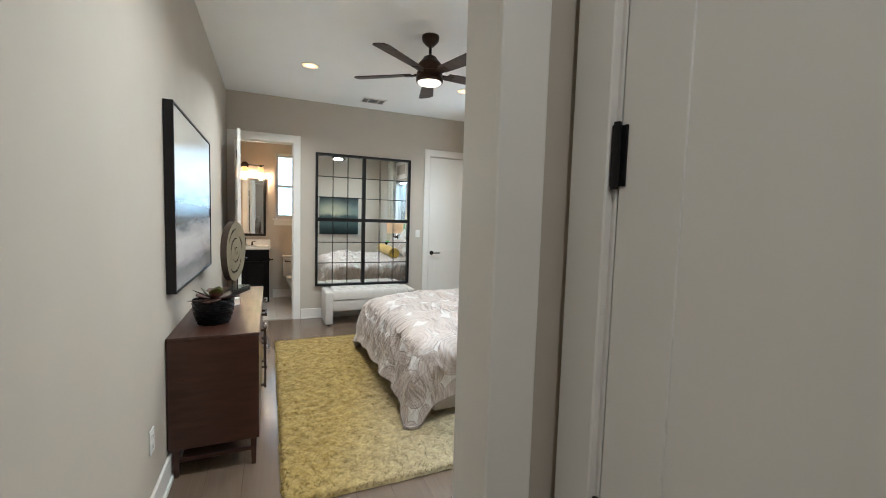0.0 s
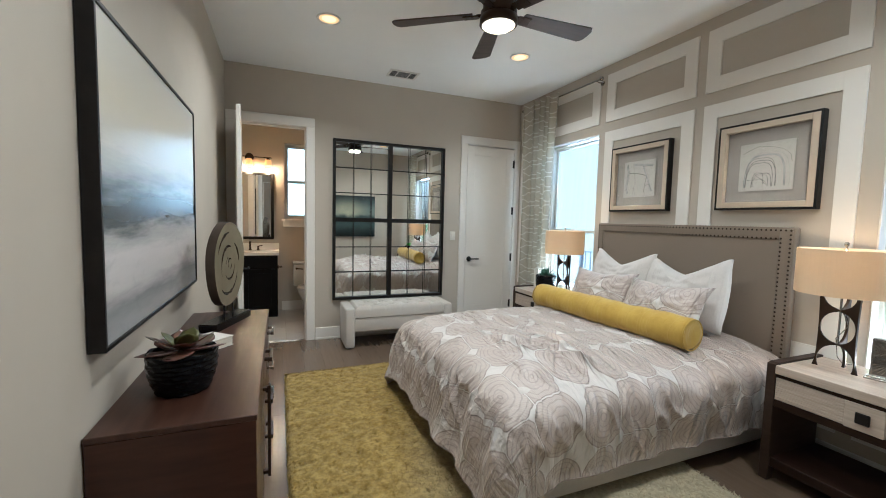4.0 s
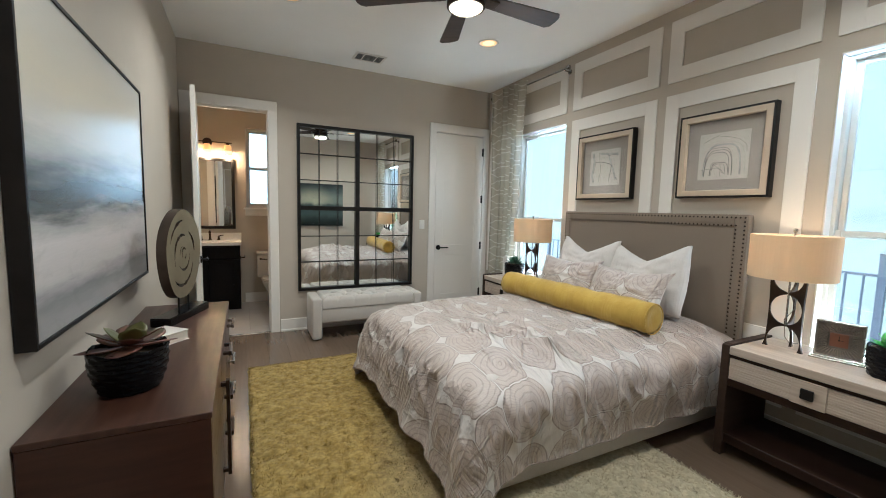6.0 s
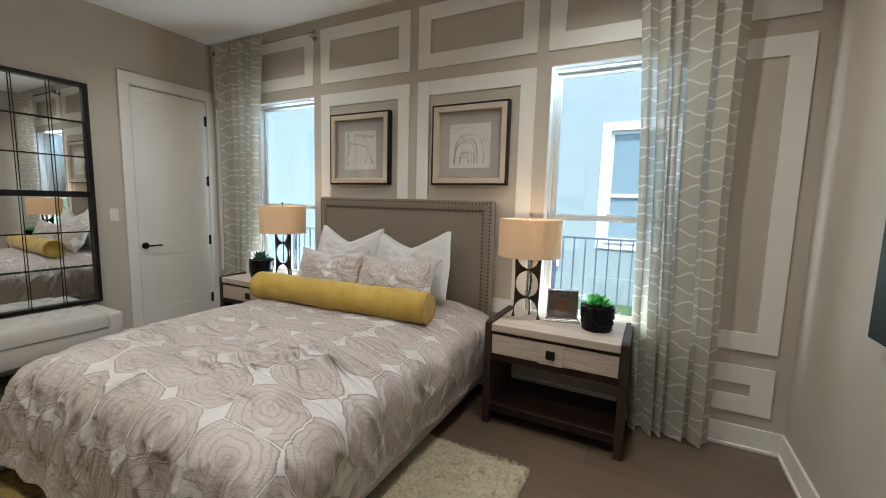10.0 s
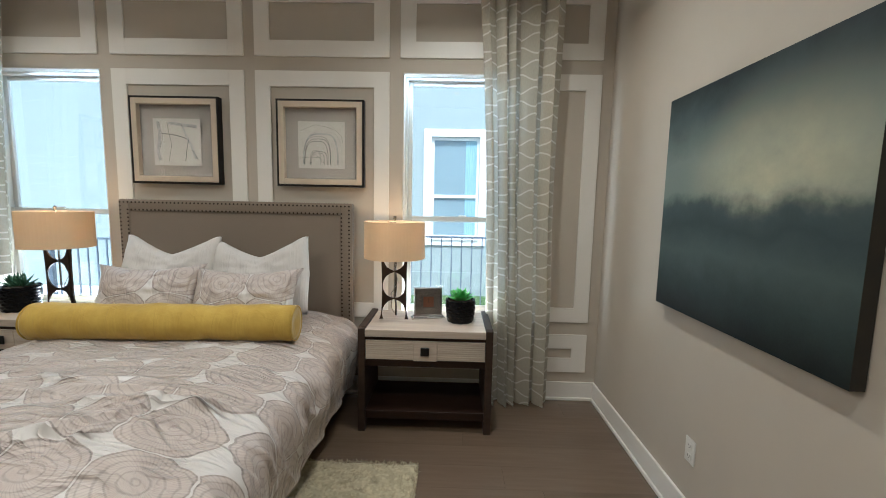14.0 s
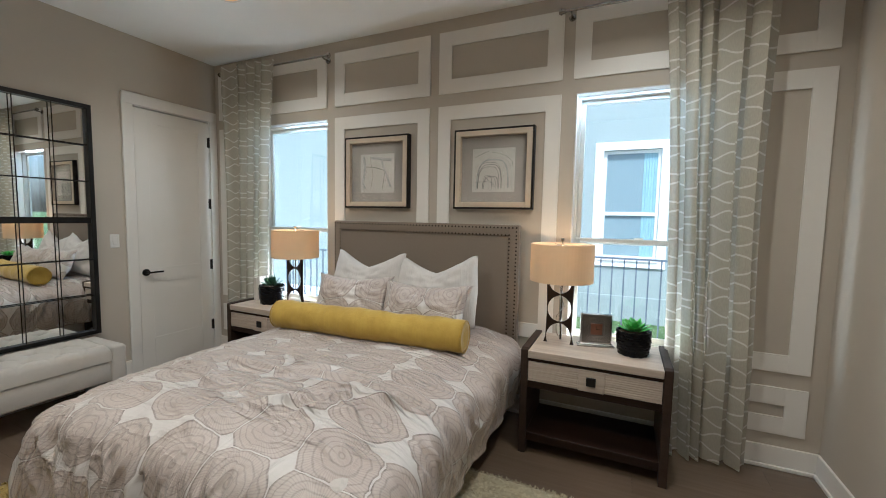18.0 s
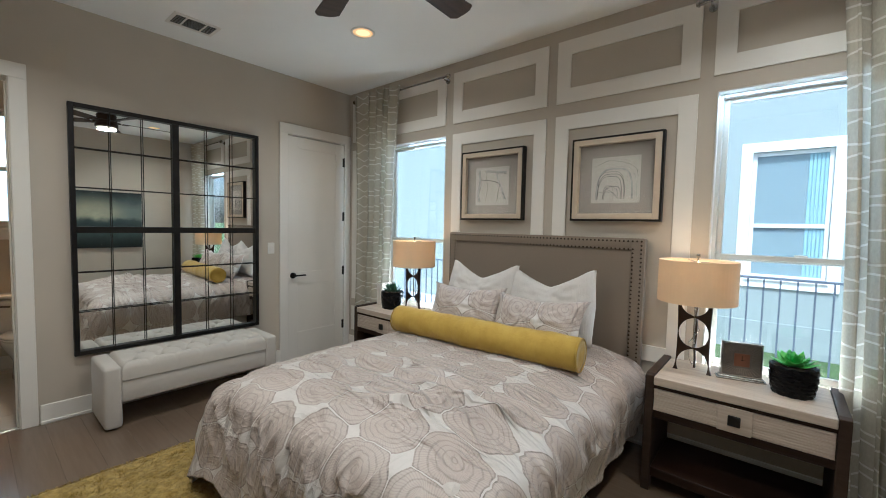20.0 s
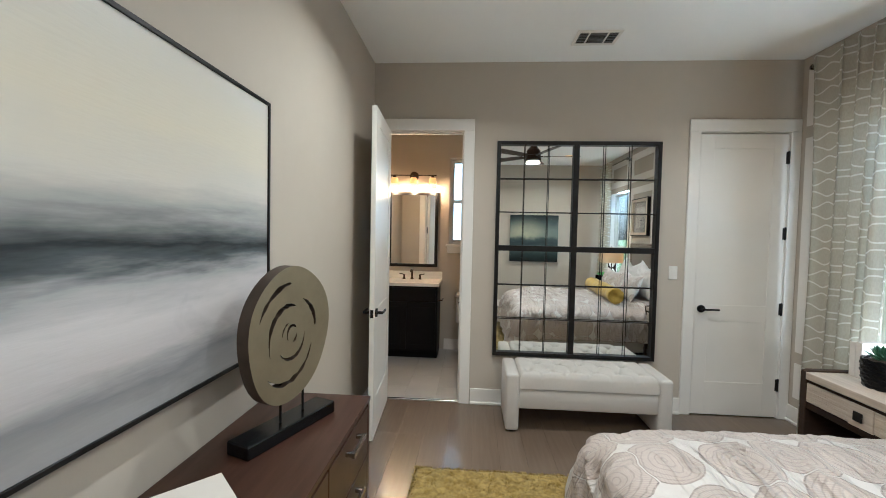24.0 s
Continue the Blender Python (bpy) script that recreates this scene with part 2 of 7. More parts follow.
LINEN = material("taupe_upholstery_linen", (0.215, 0.172, 0.128), (0.190, 0.151, 0.112), rough=0.9, scale=420, fine=700, bump=0.12, depth=0.0012, vary=0.04, sheen=0.15)
CREAM = material("cream_upholstery", (0.54, 0.50, 0.45), (0.495, 0.46, 0.41), rough=0.92, scale=300, fine=600, bump=0.10, depth=0.0012, vary=0.04, sheen=0.2)
WHITE_CLOTH = material("white_cotton", (0.605, 0.566, 0.525), (0.565, 0.528, 0.488), rough=0.92, scale=260, fine=34, bump=0.10, depth=0.004, vary=0.04, sheen=0.2)
VELVET = material("mustard_velvet", (0.50, 0.338, 0.048), (0.40, 0.258, 0.030), rough=0.8, scale=7, fine=40, bump=0.06, depth=0.003, vary=0.10, sheen=0.3)
WICKER = material("black_lacquered_wicker", (0.003, 0.0031, 0.0036), (0.005, 0.005, 0.006), spec=0.16, rough=0.2, scale=30, vary=0.2)
PORCELAIN = material("white_porcelain", (0.80, 0.78, 0.74), (0.78, 0.76, 0.72), rough=0.14, scale=3, bump=0, vary=0.02)
COUNTER = material("white_cultured_marble", (0.82, 0.79, 0.74), (0.78, 0.75, 0.70), rough=0.18, scale=2, bump=0, vary=0.03)
VANITY = material("black_painted_cabinet", (0.004, 0.0038, 0.004), (0.006, 0.0056, 0.0056), spec=0.15, rough=0.5, scale=4, vary=0.1)
PAPER = material("book_cover_white", (0.68, 0.635, 0.58), (0.645, 0.60, 0.545), rough=0.6, scale=8, vary=0.03)
PAGES = material("book_pages", (0.72, 0.66, 0.56), (0.58, 0.52, 0.43), rough=0.9, scale=5, stretch=(1, 1, 90), vary=0.04)
PLASTIC = material("white_plastic", (0.78, 0.76, 0.71), rough=0.35, scale=4, bump=0, vary=0.02)
SLOT = material("painted_hole_shade", (0.02, 0.02, 0.02), rough=0.8, bump=0)
VINYL = material("white_window_vinyl", (0.62, 0.60, 0.54), (0.60, 0.58, 0.52), rough=0.4, scale=4, bump=0.01, vary=0.03)
STUCCO = material("pale_stucco", (0.252, 0.272, 0.248), (0.242, 0.262, 0.238), rough=0.9, scale=2.2, fine=70, bump=0.1, depth=0.004, vary=0.03)
GRASS = material("lawn", (0.085, 0.13, 0.03), (0.05, 0.09, 0.02), rough=0.95, scale=14, fine=160, bump=0.25, depth=0.03, vary=0.2)
FENCE = material("grey_fence_steel", (0.11, 0.125, 0.15), (0.13, 0.145, 0.17), rough=0.5, metal=0.3, scale=8)
CONCRETE = material("pale_concrete", (0.50, 0.51, 0.51), (0.44, 0.45, 0.45), rough=0.9, scale=3, fine=90, bump=0.15, depth=0.003, vary=0.08)
ROOF = material("shingle_roof", (0.09, 0.085, 0.08), (0.06, 0.058, 0.055), rough=0.95, scale=9, fine=40, bump=0.2, depth=0.01)
CORD = material("dark_cord", (0.05, 0.04, 0.035), rough=0.5, bump=0)
SOIL = material("potting_moss", (0.03, 0.022, 0.012), (0.05, 0.035, 0.02), rough=1.0, scale=60, fine=160, bump=0.3, depth=0.004)

MIRROR = bpy.data.materials.new("mirror_glass")
MIRROR.use_nodes = True
_b = MIRROR.node_tree.nodes["Principled BSDF"]
_b.inputs["Base Color"].default_value = (0.83, 0.85, 0.84, 1)
_b.inputs["Metallic"].default_value, _b.inputs["Roughness"].default_value = 1.0, 0.012

GLASS = bpy.data.materials.new("window_glass")
GLASS.use_nodes = True
_b = GLASS.node_tree.nodes["Principled BSDF"]
_b.inputs["Base Color"].default_value = (0.965, 0.985, 0.99, 1)
_b.inputs["Transmission Weight"].default_value, _b.inputs["Roughness"].default_value, _b.inputs["IOR"].default_value = 1.0, 0.0, 1.45

PICTURE_GLASS = bpy.data.materials.new("picture_glass")
PICTURE_GLASS.use_nodes = True
_b = PICTURE_GLASS.node_tree.nodes["Principled BSDF"]
_b.inputs["Base Color"].default_value = (0.99, 0.985, 0.97, 1)
_b.inputs["Transmission Weight"].default_value, _b.inputs["Roughness"].default_value, _b.inputs["IOR"].default_value = 1.0, 0.02, 1.3

GREEN_LEAF = material("bright_succulent_leaf", (0.07, 0.36, 0.05), (0.16, 0.50, 0.09), rough=0.4, scale=9, fine=60, bump=0.03, vary=0.15, each=0.15)
DARK_LEAF = material("dark_succulent_leaf", (0.02, 0.075, 0.035), (0.045, 0.12, 0.06), rough=0.45, scale=9, vary=0.2, each=0.2)
OLIVE_LEAF = material("olive_succulent_leaf", (0.11, 0.095, 0.012), (0.06, 0.065, 0.012), rough=0.38, scale=9, vary=0.2, each=0.2)
RED_LEAF = material("red_tinged_succulent_leaf", (0.060, 0.050, 0.022), (0.145, 0.042, 0.036), rough=0.38, scale=9, vary=0.2, each=0.2)


def maths_for(m):
    """A short way to write sums in a material's nodes."""
    n, l = m.node_tree.nodes, m.node_tree.links

    def maths(op, a, b=None, c=None):
        x = n.new("ShaderNodeMath")
        x.operation = op
        for k, v in enumerate((a, b, c)):
            if v is None:
                continue
            if isinstance(v, (int, float)):
                x.inputs[k].default_value = v
            else:
                l.new(v, x.inputs[k])
        return x.outputs["Value"]
    return maths


def creased(m, coord, strength, rows, inside=None):
    """Pressed creases: ridges of stretched noise, rows of (turn, scale along, scale across, height)."""
    n, l = m.node_tree.nodes, m.node_tree.links
    maths = maths_for(m)
    b = n["Principled BSDF"]
    tc = n.new("ShaderNodeTexCoord")
    total = None
    for turn, sa, sb, height in rows:
        mp = n.new("ShaderNodeMapping")
        mp.inputs["Rotation"].default_value = (0, 0, radians(turn))
        mp.inputs["Scale"].default_value = (sa, sb, 1)
        l.new(tc.outputs[coord], mp.inputs["Vector"])
        t = node(m, "ShaderNodeTexNoise", Scale=1.0, Detail=3.0, Roughness=0.55, Distortion=0.6)
        l.new(mp.outputs["Vector"], t.inputs["Vector"])
        fold = maths("ABSOLUTE", maths("SUBTRACT", t.outputs["Fac"], 0.5))
        ridge = maths("MULTIPLY", maths("POWER", maths("SUBTRACT", 1.0, maths("MINIMUM", maths("MULTIPLY", fold, 15.0), 1.0)), 1.3), height)
        total = ridge if total is None else maths("ADD", total, ridge)
    if inside:
        # creases fade out past the flat part of the cloth
        sep = n.new("ShaderNodeSeparateXYZ")
        l.new(tc.outputs[coord], sep.inputs["Vector"])
        for socket, limit in (("X", inside[0]), ("Y", inside[1])):
            past = maths("MULTIPLY", maths("SUBTRACT", maths("ABSOLUTE", sep.outputs[socket]), limit), 6.0)
            total = maths("MULTIPLY", total, maths("SUBTRACT", 1.0, maths("MINIMUM", maths("MAXIMUM", past, 0.0), 0.85)))
        # gathers hang down the sides and the foot
        for socket, limit, along, across in (("Y", inside[1] + 0.10, 9.0, 2.2), ("X", inside[0] + 0.10, 2.2, 8.0)):
            mp = n.new("ShaderNodeMapping")
            mp.inputs["Scale"].default_value = (along, across, 1)
            l.new(tc.outputs[coord], mp.inputs["Vector"])
            t = node(m, "ShaderNodeTexNoise", Scale=1.0, Detail=3.0, Roughness=0.55, Distortion=0.9)
            l.new(mp.outputs["Vector"], t.inputs["Vector"])
            fold = maths("ABSOLUTE", maths("SUBTRACT", t.outputs["Fac"], 0.5))
            ridge = maths("MULTIPLY", maths("SUBTRACT", 1.0, maths("MINIMUM", maths("MULTIPLY", fold, 11.0), 1.0)), 0.0075)
            past = maths("MULTIPLY", maths("SUBTRACT", maths("ABSOLUTE", sep.outputs[socket]), limit), 3.5)
            total = maths("ADD", total, maths("MULTIPLY", ridge, maths("MINIMUM", maths("MAXIMUM", past, 0.0), 1.0)))
    bp = node(m, "ShaderNodeBump", Strength=strength, Distance=1.0)
    l.new(total, bp.inputs["Height"])
    old = b.inputs["Normal"].links
    if old:
        l.new(old[0].from_socket, bp.inputs["Normal"])
    l.new(bp.outputs["Normal"], b.inputs["Normal"])


def printed_cloth():
    """Off-white cotton with packed taupe tree-ring rounds, on cloth coordinates in metres."""
    m = material("tree_ring_print_cotton", (0.625, 0.588, 0.555), (0.60, 0.565, 0.532), rough=0.40, spec=0.6, scale=300, fine=300, bump=0.06, depth=0.001, vary=0.03, sheen=0.10, fabric=True)
    n, l = m.node_tree.nodes, m.node_tree.links
    maths = maths_for(m)
    b = n["Principled BSDF"]
    hsv = next(x for x in n if x.type == "HUE_SAT")
    tc = n.new("ShaderNodeTexCoord")
    warp = node(m, "ShaderNodeTexNoise", Scale=5.5, Detail=2.0)
    l.new(tc.outputs["UV"], warp.inputs["Vector"])
    off = n.new("ShaderNodeVectorMath")
    off.operation = "MULTIPLY_ADD"
    off.inputs[1].default_value = (0.05, 0.05, 0)
    l.new(warp.outputs["Color"], off.inputs[0])
    l.new(tc.outputs["UV"], off.inputs[2])
    turned = n.new("ShaderNodeMapping")
    turned.inputs["Rotation"].default_value = (0, 0, radians(3))
    turned.inputs["Scale"].default_value = (4.5, 3.45, 1.0)
    l.new(off.outputs["Vector"], turned.inputs["Vector"])
    vor, second = n.new("ShaderNodeTexVoronoi"), n.new("ShaderNodeTexVoronoi")
    for v, feature in ((vor, "F1"), (second, "DISTANCE_TO_EDGE")):
        v.voronoi_dimensions, v.feature = "2D", feature
        v.inputs["Scale"].default_value, v.inputs["Randomness"].default_value = 1.0, 0.26
        l.new(turned.outputs["Vector"], v.inputs["Vector"])
    dist = vor.outputs["Distance"]
    disc = maths("MULTIPLY", maths("LESS_THAN", dist, 0.555), maths("GREATER_THAN", second.outputs["Distance"], 0.010))
    away = n.new("ShaderNodeVectorMath")
    away.operation = "SUBTRACT"
    l.new(turned.outputs["Vector"], away.inputs[0])
    l.new(vor.outputs["Position"], away.inputs[1])
    sep = n.new("ShaderNodeSeparateXYZ")
    l.new(away.outputs["Vector"], sep.inputs["Vector"])
    angle = maths("ARCTAN2", sep.outputs["Y"], sep.outputs["X"])
    wob = node(m, "ShaderNodeTexNoise", Scale=12.0, Detail=3.0)
    l.new(tc.outputs["UV"], wob.inputs["Vector"])
    phase = maths("MULTIPLY_ADD", wob.outputs["Fac"], 9.0, maths("MULTIPLY", dist, 62.0))
    wave = maths("SINE", phase)
    line = maths("MULTIPLY", maths("MAXIMUM", maths("SUBTRACT", wave, 0.55), 0.0), 2.0)
    hatch = maths("MAXIMUM", maths("SINE", maths("MULTIPLY_ADD", angle, 64.0, maths("MULTIPLY", phase, 0.9))), 0.0)
    rim = maths("MAXIMUM", maths("SUBTRACT", 1.0, maths("MULTIPLY", maths("ABSOLUTE", maths("SUBTRACT", dist, 0.538)), 60.0)), 0.0)
    rim = maths("MAXIMUM", rim, maths("MAXIMUM", maths("SUBTRACT", 1.0, maths("MULTIPLY", maths("ABSOLUTE", maths("SUBTRACT", second.outputs["Distance"], 0.018)), 80.0)), 0.0))
    grain = node(m, "ShaderNodeTexNoise", Scale=60.0, Detail=3.0)
    l.new(tc.outputs["UV"], grain.inputs["Vector"])
    ink = maths("ADD", maths("MULTIPLY", line, 0.38), maths("ADD", maths("MULTIPLY", hatch, 0.20), maths("MULTIPLY", rim, 0.55)))
    ink = maths("MULTIPLY", ink, maths("MULTIPLY_ADD", grain.outputs["Fac"], 1.3, 0.2))
    ink = maths("MINIMUM", ink, 1.0)
    inner = n.new("ShaderNodeMix")
    inner.data_type = "RGBA"
    inner.inputs["A"].default_value, inner.inputs["B"].default_value = (0.505, 0.434, 0.388, 1), (0.105, 0.086, 0.076, 1)
    l.new(ink, inner.inputs["Factor"])
    top = n.new("ShaderNodeMix")
    top.data_type = "RGBA"
    l.new(disc, top.inputs["Factor"])
    l.new(hsv.outputs["Color"], top.inputs["A"])
    l.new(inner.outputs["Result"], top.inputs["B"])
    l.new(top.outputs["Result"], b.inputs["Base Color"])
    creased(m, "UV", 1.0, [(16, 5.5, 1.2, 0.013), (-30, 8, 2.0, 0.010), (75, 17, 7.0, 0.003)], (1.72, 0.72))
    return m


PRINT = printed_cloth()


def curtain_cloth():
    """Sheer taupe linen with pale wavy lines, on cloth coordinates in metres."""
    m = material("wave_striped_linen", (0.60, 0.565, 0.465), (0.53, 0.495, 0.405), rough=0.95, scale=160, stretch=(1, 0.25, 1), fine=500, bump=0.1, depth=0.001, vary=0.04, fabric=True)
    n, l = m.node_tree.nodes, m.node_tree.links
    b = n["Principled BSDF"]
    hsv = next(x for x in n if x.type == "HUE_SAT")
    tc = n.new("ShaderNodeTexCoord")
    sep = n.new("ShaderNodeSeparateXYZ")
    l.new(tc.outputs["UV"], sep.inputs["Vector"])

    def maths(op, a, bb=None, c=None):
        x = n.new("ShaderNodeMath")
        x.operation = op
        for k, v in enumerate((a, bb, c)):
            if v is None:
                continue
            if isinstance(v, (int, float)):
                x.inputs[k].default_value = v
            else:
                l.new(v, x.inputs[k])
        return x.outputs["Value"]

    wave = maths("SINE", maths("MULTIPLY", sep.outputs["X"], 2 * math.pi / 0.34))
    rows = maths("MULTIPLY", sep.outputs["Y"], 1 / 0.17)
    lines = []
    for shift, sign, crest in ((0.0, 0.12, wave), (0.5, -0.12, wave)):
        v = maths("MULTIPLY_ADD", crest, sign, maths("ADD", rows, shift))
        gap = maths("ABSOLUTE", maths("SUBTRACT", maths("FRACT", v), 0.5))
        lines.append(maths("LESS_THAN", gap, 0.033))
    line = maths("MAXIMUM", lines[0], lines[1])
    fade = node(m, "ShaderNodeTexNoise", Scale=90.0, Detail=2.0)
    l.new(tc.outputs["UV"], fade.inputs["Vector"])
    line = maths("MULTIPLY", line, maths("MULTIPLY_ADD", fade.outputs["Fac"], 0.7, 0.45))
    top = n.new("ShaderNodeMix")
    top.data_type = "RGBA"
    top.inputs["B"].default_value = (0.90, 0.88, 0.83, 1)
    l.new(line, top.inputs["Factor"])
    l.new(hsv.outputs["Color"], top.inputs["A"])
    l.new(top.outputs["Result"], b.inputs["Base Color"])
    tr = n.new("ShaderNodeBsdfTranslucent")
    l.new(top.outputs["Result"], tr.inputs["Color"])
    mix = n.new("ShaderNodeMixShader")
    mix.inputs["Fac"].default_value = 0.34
    out = n["Material Output"]
    l.new(b.outputs["BSDF"], mix.inputs[1])
    l.new(tr.outputs["BSDF"], mix.inputs[2])
    clear = n.new("ShaderNodeBsdfTransparent")
    mix2 = n.new("ShaderNodeMixShader")
    mix2.inputs["Fac"].default_value = 0.18
    l.new(mix.outputs["Shader"], mix2.inputs[1])
    l.new(clear.outputs["BSDF"], mix2.inputs[2])
    l.new(mix2.outputs["Shader"], out.inputs["Surface"])
    return m


CURTAIN = curtain_cloth()


def shade_cloth():
    m = material("cream_lampshade_linen", (0.70, 0.58, 0.42), (0.66, 0.545, 0.39), rough=0.9, scale=200, fine=500, bump=0.06, depth=0.0006, vary=0.03)
    n, l = m.node_tree.nodes, m.node_tree.links
    tr = n.new("ShaderNodeBsdfTranslucent")
    tr.inputs["Color"].default_value = (0.82, 0.66, 0.44, 1)
    mix = n.new("ShaderNodeMixShader")
    mix.inputs["Fac"].default_value = 0.30
    l.new(n["Principled BSDF"].outputs["BSDF"], mix.inputs[1])
    l.new(tr.outputs["BSDF"], mix.inputs[2])
    l.new(mix.outputs["Shader"], n["Material Output"].inputs["Surface"])
    return m


SHADE = shade_cloth()


def painting(name, stops, streak, rough, cloud, glow_spot=None, smear=None):
    """A painted canvas: bands of colour up the height (object z from 0 to 1 in the cloth coordinates), broken by stretched noise."""
    m = bpy.data.materials.new(name)
    m.use_nodes = True
    n, l = m.node_tree.nodes, m.node_tree.links
    b = n["Principled BSDF"]
    b.inputs["Roughness"].default_value = rough
    tc = n.new("ShaderNodeTexCoord")
    mp = n.new("ShaderNodeMapping")
    mp.inputs["Scale"].default_value = streak
    l.new(tc.outputs["UV"], mp.inputs["Vector"])
    a = node(m, "ShaderNodeTexNoise", Scale=2.2, Detail=6.0, Roughness=0.62)
    l.new(mp.outputs["Vector"], a.inputs["Vector"])
    sep = n.new("ShaderNodeSeparateXYZ")
    l.new(tc.outputs["UV"], sep.inputs["Vector"])
    add = n.new("ShaderNodeMath")
    add.operation = "MULTIPLY_ADD"
    add.inputs[1].default_value = cloud
    l.new(a.outputs["Fac"], add.inputs[0])
    sub = n.new("ShaderNodeMath")
    sub.operation = "SUBTRACT"
    sub.inputs[1].default_value = cloud / 2
    l.new(sep.outputs["Y"], sub.inputs[0])
    l.new(sub.outputs["Value"], add.inputs[2])
    ramp = n.new("ShaderNodeValToRGB")
    els = ramp.color_ramp.elements
    while len(els) < len(stops):
        els.new(0.5)
    for e, (p, c) in zip(els, stops):
        e.position, e.color = p, (*c, 1)
    l.new(add.outputs["Value"], ramp.inputs["Fac"])
    last = ramp.outputs["Color"]
    if glow_spot:
        gx, gy, rx, ry, colour = glow_spot
        mp2 = n.new("ShaderNodeMapping")
        mp2.inputs["Location"].default_value = (-gx / rx, -gy / ry, 0)
        mp2.inputs["Scale"].default_value = (1 / rx, 1 / ry, 0)
        l.new(tc.outputs["UV"], mp2.inputs["Vector"])
        ln = n.new("ShaderNodeVectorMath")
        ln.operation = "LENGTH"
        l.new(mp2.outputs["Vector"], ln.inputs[0])
        fall = n.new("ShaderNodeMapRange")
        fall.interpolation_type = "SMOOTHSTEP"
        fall.inputs["From Min"].default_value, fall.inputs["From Max"].default_value = 1.0, 0.0
        l.new(ln.outputs["Value"], fall.inputs["Value"])
        mx = n.new("ShaderNodeMix")
        mx.data_type = "RGBA"
        mx.inputs["B"].default_value = (*colour, 1)
        ml = n.new("ShaderNodeMath")
        ml.operation = "MULTIPLY"
        l.new(fall.outputs["Result"], ml.inputs[0])
        l.new(a.outputs["Fac"], ml.inputs[1])
        above = n.new("ShaderNodeMapRange")
        above.interpolation_type = "SMOOTHSTEP"
        above.inputs["From Min"].default_value, above.inputs["From Max"].default_value = 0.45, 0.58
        l.new(add.outputs["Value"], above.inputs["Value"])
        cut = n.new("ShaderNodeMath")
        cut.operation = "MULTIPLY"
        l.new(ml.outputs["Value"], cut.inputs[0])
        l.new(above.outputs["Result"], cut.inputs[1])
        l.new(cut.outputs["Value"], mx.inputs["Factor"])
        l.new(last, mx.inputs["A"])
        last = mx.outputs["Result"]
    if smear:
        # dark smears, broken by noise, below the band
        mp3 = n.new("ShaderNodeMapping")
        mp3.inputs["Scale"].default_value = (0.8, 1.5, 1)
        mp3.inputs["Location"].default_value = (smear, 0.3, 0)
        l.new(tc.outputs["UV"], mp3.inputs["Vector"])
        smear_noise = node(m, "ShaderNodeTexNoise", Scale=1.3, Detail=7.0, Roughness=0.6, Distortion=0.8)
        l.new(mp3.outputs["Vector"], smear_noise.inputs["Vector"])
        maths = maths_for(m)
        low = maths("MINIMUM", maths("MAXIMUM", maths("MULTIPLY", maths("SUBTRACT", 0.50, sep.outputs["Y"]), 6.0), 0.0), 1.0)
        spot = maths("MINIMUM", maths("MAXIMUM", maths("MULTIPLY", maths("SUBTRACT", smear_noise.outputs["Fac"], 0.53), 3.5), 0.0), 0.50)
        mx3 = n.new("ShaderNodeMix")
        mx3.data_type = "RGBA"
        mx3.inputs["B"].default_value = (0.09, 0.10, 0.11, 1)
        l.new(maths("MULTIPLY", low, spot), mx3.inputs["Factor"])
        l.new(last, mx3.inputs["A"])
        last = mx3.outputs["Result"]
    l.new(last, b.inputs["Base Color"])
    f = node(m, "ShaderNodeTexNoise", Scale=60.0, Detail=4.0)
    l.new(mp.outputs["Vector"], f.inputs["Vector"])
    bp = node(m, "ShaderNodeBump", Strength=0.25, Distance=0.002)
    l.new(f.outputs["Fac"], bp.inputs["Height"])
    l.new(bp.outputs["Normal"], b.inputs["Normal"])
    return m


creased(WHITE_CLOTH, "Object", 0.5, [(20, 9, 4.0, 0.004), (70, 22, 9.0, 0.002)])
creased(VELVET, "Object", 0.4, [(10, 5, 9.0, 0.003), (80, 16, 8.0, 0.0015)])
SEASCAPE = painting("grey_abstract_canvas", [(0.0, (0.36, 0.35, 0.35)), (0.08, (0.26, 0.26, 0.27)), (0.16, (0.56, 0.53, 0.53)), (0.27, (0.66, 0.63, 0.63)), (0.34, (0.42, 0.42, 0.43)), (0.385, (0.10, 0.115, 0.125)), (0.425, (0.030, 0.037, 0.042)), (0.465, (0.13, 0.14, 0.145)), (0.53, (0.40, 0.40, 0.39)), (0.62, (0.66, 0.63, 0.57)), (0.77, (0.73, 0.68, 0.56)), (1.0, (0.70, 0.68, 0.63))], (0.30, 2.0, 1), 0.24, 0.34, None, 2.7)
DUSK = painting("dark_dusk_canvas", [(0.0, (0.006, 0.009, 0.009)), (0.14, (0.025, 0.037, 0.035)), (0.29, (0.062, 0.086, 0.082)), (0.40, (0.038, 0.055, 0.058)), (0.485, (0.056, 0.078, 0.078)), (0.54, (0.172, 0.202, 0.178)), (0.68, (0.172, 0.202, 0.184)), (0.85, (0.070, 0.092, 0.090)), (1.0, (0.020, 0.027, 0.029))], (1.6, 1.6, 1), 0.6, 0.21, (0.70, 0.60, 0.60, 0.40, (0.66, 0.61, 0.40)))
DUSK.node_tree.nodes["Principled BSDF"].inputs["Specular IOR Level"].default_value = 0.25

